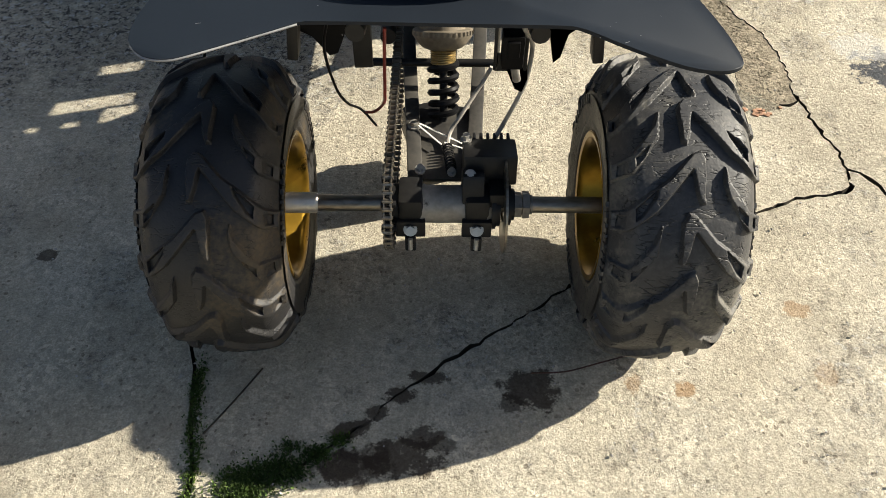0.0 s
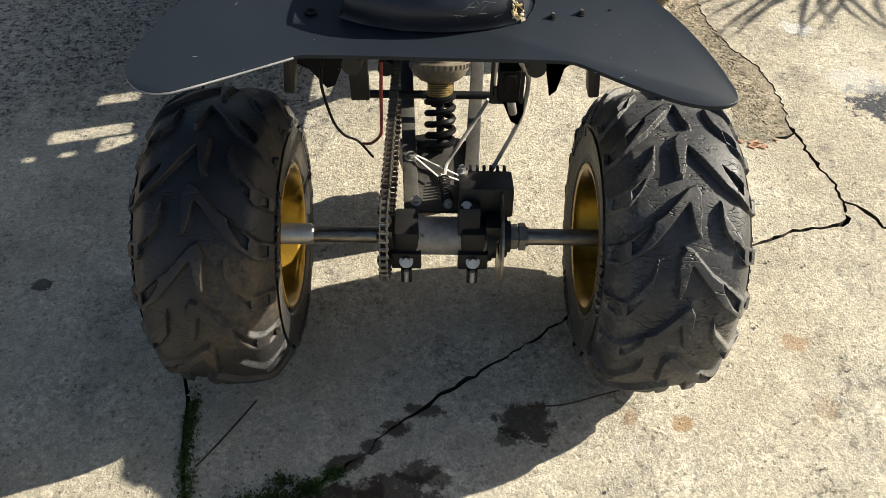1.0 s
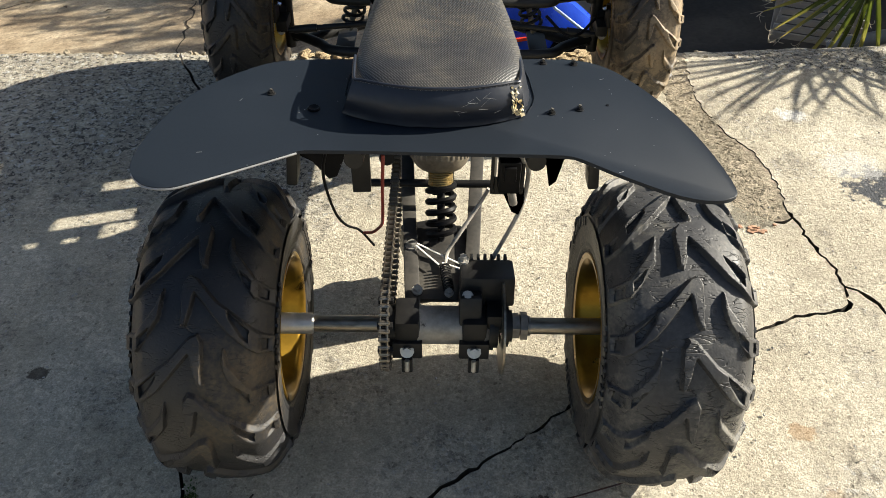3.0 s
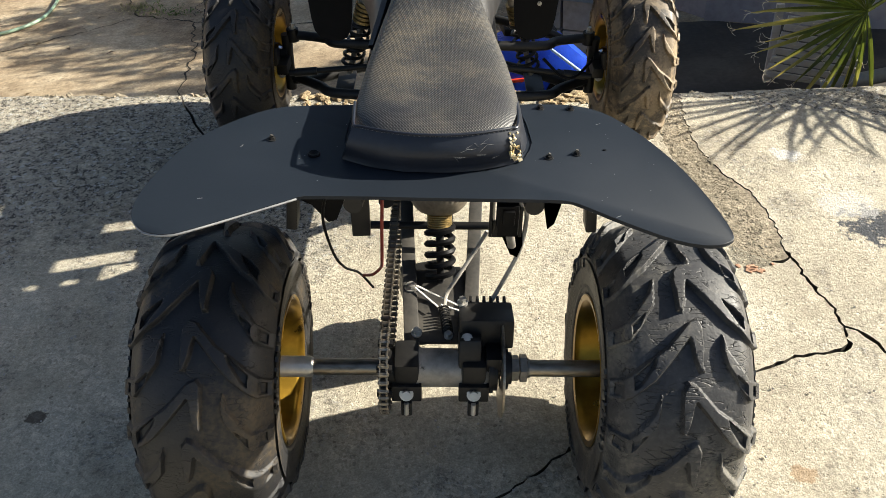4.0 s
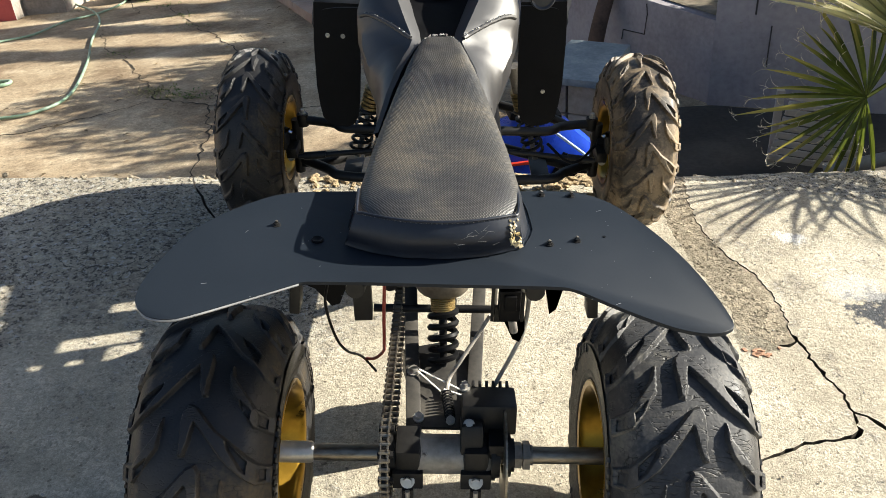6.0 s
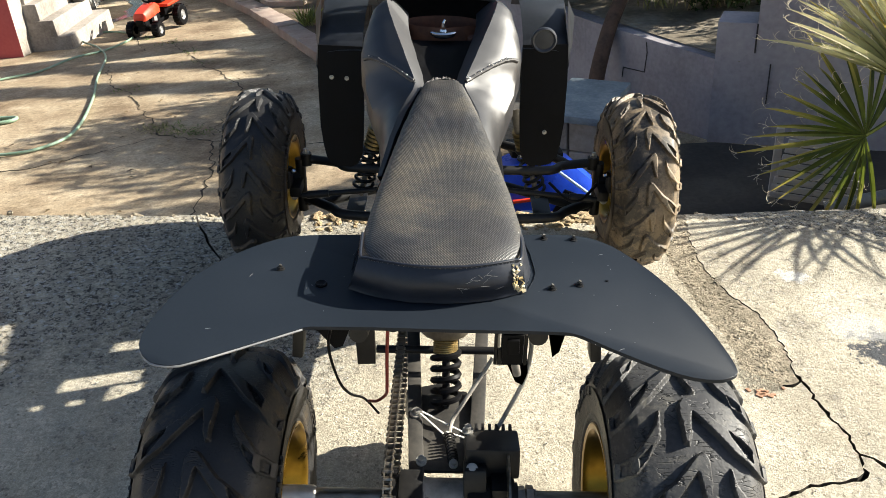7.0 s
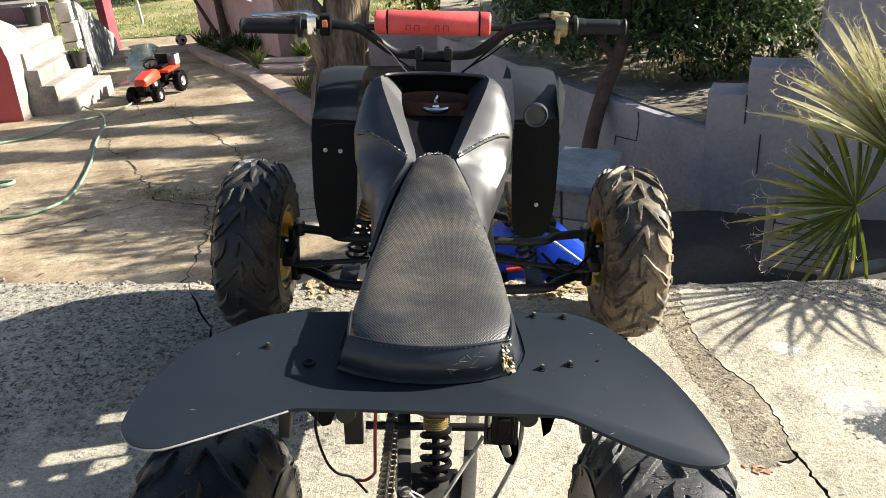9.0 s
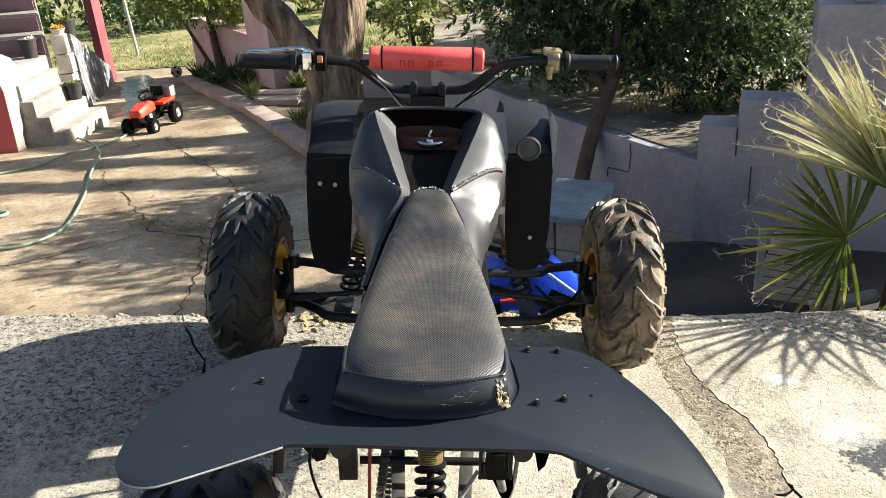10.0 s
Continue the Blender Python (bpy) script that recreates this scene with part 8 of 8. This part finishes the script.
def fan(hub, facing, up, length, blades, spread, seed, width=1.0, blade=shade_blade, hairs=4):
    """A fan leaf: blades folded along their ribs, joined near the hub, with curling fibres."""
    rng = random.Random(seed)
    hub, facing = Vector(hub) - o, Vector(facing).normalized()
    up = (Vector(up) - facing * Vector(up).dot(facing)).normalized()
    side = up.cross(facing)
    lf = new("fan_leaf")
    lf.parent = palm
    lf.location = hub
    bm = bmesh.new()
    curl = bmesh.new()
    for i in range(blades):
        a = radians(-spread / 2 + spread * i / (blades - 1)) + rng.uniform(-0.035, 0.035)
        d = (up * math.cos(a) + side * math.sin(a) + facing * rng.uniform(-0.1, 0.16)).normalized()
        ln = length * rng.uniform(0.78, 1.06) * (0.82 + 0.18 * math.cos(a * 0.7))
        w = facing.cross(d).normalized()
        droop, turn = rng.uniform(0.0, 0.07), rng.uniform(-0.03, 0.03)
        rows = []
        for t, k in ((0.0, 0.1), (0.12, 0.5), (0.3, 0.95), (0.48, 1.05), (0.64, 0.9), (0.78, 0.68), (0.91, 0.4), (1.0, 0.1)):
            c = d * ln * t - facing * 0.10 * length * t * t + w * turn * length * t ** 3 + Vector((0, 0, -droop * length * t ** 3))
            hw = 0.0105 * width * k * (0.6 + 0.4 * length / 0.38)
            rows.append([bm.verts.new(c - w * hw + facing * hw * 0.7), bm.verts.new(c), bm.verts.new(c + w * hw + facing * hw * 0.7)])
            if t > 0.45:
                for _ in range(hairs if t < 1 else 5):
                    if t < 1 and rng.random() < 0.5:
                        continue
                    s, r = rng.choice((-1, 1)), rng.uniform(0.25, 0.6)
                    q = c + w * s * hw
                    bow = rand_dir(rng)
                    tube(curl, [q, q + d * 0.03 * r + w * s * 0.008 * r, q + d * 0.05 * r + w * s * 0.022 * r + bow * 0.008, q + d * 0.052 * r + w * s * 0.04 * r + bow * 0.02], [0.0011, 0.001, 0.0008, 0.0005], 3, 3, False)
        skin(bm, rows, False)
    part("blade", bm, blade, lf, "", 25)
    tagged(part("fibre", curl, palm_tip, lf), "pale curling fibres", kind="stuff")
    bm = bmesh.new()
    tube(bm, [Vector(), (Vector((-0.02, 0, 0.5)) - hub) * 0.5 + Vector((0, 0, 0.03)), Vector((-0.02, 0, 0.48)) - hub], [0.007, 0.008, 0.011], 8, 5)
    part("stalk", bm, palm_leaf, lf)


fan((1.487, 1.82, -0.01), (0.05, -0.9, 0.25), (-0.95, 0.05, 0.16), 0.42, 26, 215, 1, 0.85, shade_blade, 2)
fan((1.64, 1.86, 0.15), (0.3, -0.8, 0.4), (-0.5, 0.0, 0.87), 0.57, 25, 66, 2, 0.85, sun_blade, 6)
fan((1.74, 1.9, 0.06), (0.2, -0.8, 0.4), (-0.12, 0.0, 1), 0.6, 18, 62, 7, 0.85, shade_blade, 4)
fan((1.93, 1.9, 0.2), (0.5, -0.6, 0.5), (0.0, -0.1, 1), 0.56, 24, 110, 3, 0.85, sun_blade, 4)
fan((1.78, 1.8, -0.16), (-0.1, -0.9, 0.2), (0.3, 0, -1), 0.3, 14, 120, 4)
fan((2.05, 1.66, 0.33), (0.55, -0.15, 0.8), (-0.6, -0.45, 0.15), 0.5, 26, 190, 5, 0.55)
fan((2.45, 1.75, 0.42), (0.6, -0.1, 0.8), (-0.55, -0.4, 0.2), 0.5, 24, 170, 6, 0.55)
# pot on the pillar and a wooden board behind
pot("flower_pot", 1.95, 2.86, 0.655, 0.07, 0.1, whitewash, fresh_leaf, "small white pot standing on the wall end", 6, 8, 0.04)
bm = bmesh.new()
box(bm, (2.6, 4.2, 0.62), (0.5, 0.05, 0.16), Euler((0, 0.1, 0.3)).to_matrix(), 0.005)
whole(part("board", bm, terracotta), "brown wooden board behind the wall", "board")


# ---- moss and litter on the slab ----
moss_mat = leafy("green_moss", [(0.03, 0.06, 0.01), (0.09, 0.14, 0.025)], 0.8, 0.2)


# moss along the seams
rng = random.Random(2)
bm = bmesh.new()


def moss_tuft(x, y, n, across, along, h):
    for _ in range(n):
        leaf(bm, Vector((x + rng.gauss(0, across), y + rng.gauss(0, along), -0.001)), Vector((rng.uniform(-0.8, 0.8), rng.uniform(-0.8, 0.8), 1)), Vector((rng.uniform(-1, 1), rng.uniform(-1, 1), 0)), h * rng.uniform(0.5, 1.3), h * 0.45, 0.5)


for x, y, n, across, along in ((-0.3, -0.362, 1700, 0.024, 0.014), (-0.25, -0.345, 1300, 0.02, 0.012), (-0.31, -0.395, 1300, 0.022, 0.014), (-0.2, -0.318, 600, 0.013, 0.008), (-0.165, -0.292, 260, 0.01, 0.006), (-0.245, -0.305, 160, 0.01, 0.006),
                               (-0.412, -0.19, 420, 0.006, 0.022), (-0.405, -0.255, 380, 0.005, 0.03), (-0.39, -0.335, 420, 0.006, 0.03), (-0.385, -0.42, 420, 0.008, 0.02)):
    moss_tuft(x, y, n, across, along, 0.0075)
ob = part("moss", bm, moss_mat, None, smooth=80)
ob.matrix_basis = SLOPE
whole(ob, "green moss growing along the slab seams", "moss", kind="stuff")
# thin dark stick and a bent wire
bm = bmesh.new()
tube(bm, [(-0.384, -0.284, 0.004), (-0.355, -0.242, 0.006), (-0.326, -0.193, 0.005), (-0.307, -0.159, 0.004)], 0.0018, 6, 5)
ob = part("stick", bm, dirt)
ob.matrix_basis = SLOPE
whole(ob, "thin dark stick lying on the slab", "stick")
bm = bmesh.new()
tube(bm, [(0.152, -0.164, 0.003), (0.211, -0.161, 0.004), (0.271, -0.143, 0.004), (0.33, -0.125, 0.005)], 0.0014, 6, 5)
ob = part("wire", bm, rust)
ob.matrix_basis = SLOPE
whole(ob, "thin rusty wire lying beside the wheel", "wire")
# broken brick in the mortar strip, grit
bm = bmesh.new()
rng = random.Random(6)
for k in range(16):
    box(bm, (0.735 + rng.gauss(0, 0.016), 0.552 + rng.gauss(0, 0.006), 0.0005), (rng.uniform(0.006, 0.018), rng.uniform(0.004, 0.012), 0.005), Euler((0, 0, rng.uniform(-0.6, 0.6))).to_matrix(), 0.001)
ob = part("brick_chip", bm, surface("worn_brick", [(0.33, 0.17, 0.1), (0.46, 0.28, 0.18)], 40, 0.9, grain=120, bump=0.5))
ob.matrix_basis = SLOPE
whole(ob, "chips of red brick in the mortar strip", "brick chips", kind="stuff")
bm = bmesh.new()
rng = random.Random(14)
for i in range(520):
    x, y = rng.uniform(-1.2, 1.3), rng.uniform(-0.6, 1.35)
    s = rng.uniform(0.0015, 0.0045)
    box(bm, (x, y, s * 0.3 + 0.002), (s, s * rng.uniform(0.6, 1.2), s * 0.7), Euler((rng.random(), rng.random(), rng.random() * 3)).to_matrix())
ob = part("grit", bm, grey_block)
ob.matrix_basis = SLOPE
whole(ob, "loose grit and small stones on the slab", "grit", kind="stuff")
# leaves on the yard
bm = bmesh.new()
for i in range(130):
    x, y = rng.uniform(-3.6, -0.6), rng.uniform(2.2, 9.5)
    leaf(bm, Vector((x, y, yard_z(y) + 0.006)), Vector((rng.uniform(-1, 1), rng.uniform(-1, 1), 0.1)), Vector((0, 0, 1)), rng.uniform(0.03, 0.06), 0.02, 0.3)
whole(part("fallen_leaves", bm, leafy("dry_leaf", [(0.12, 0.08, 0.04), (0.28, 0.2, 0.1)], 0.8, 0.2), smooth=80), "dry fallen leaves on the yard", "leaves", kind="stuff")
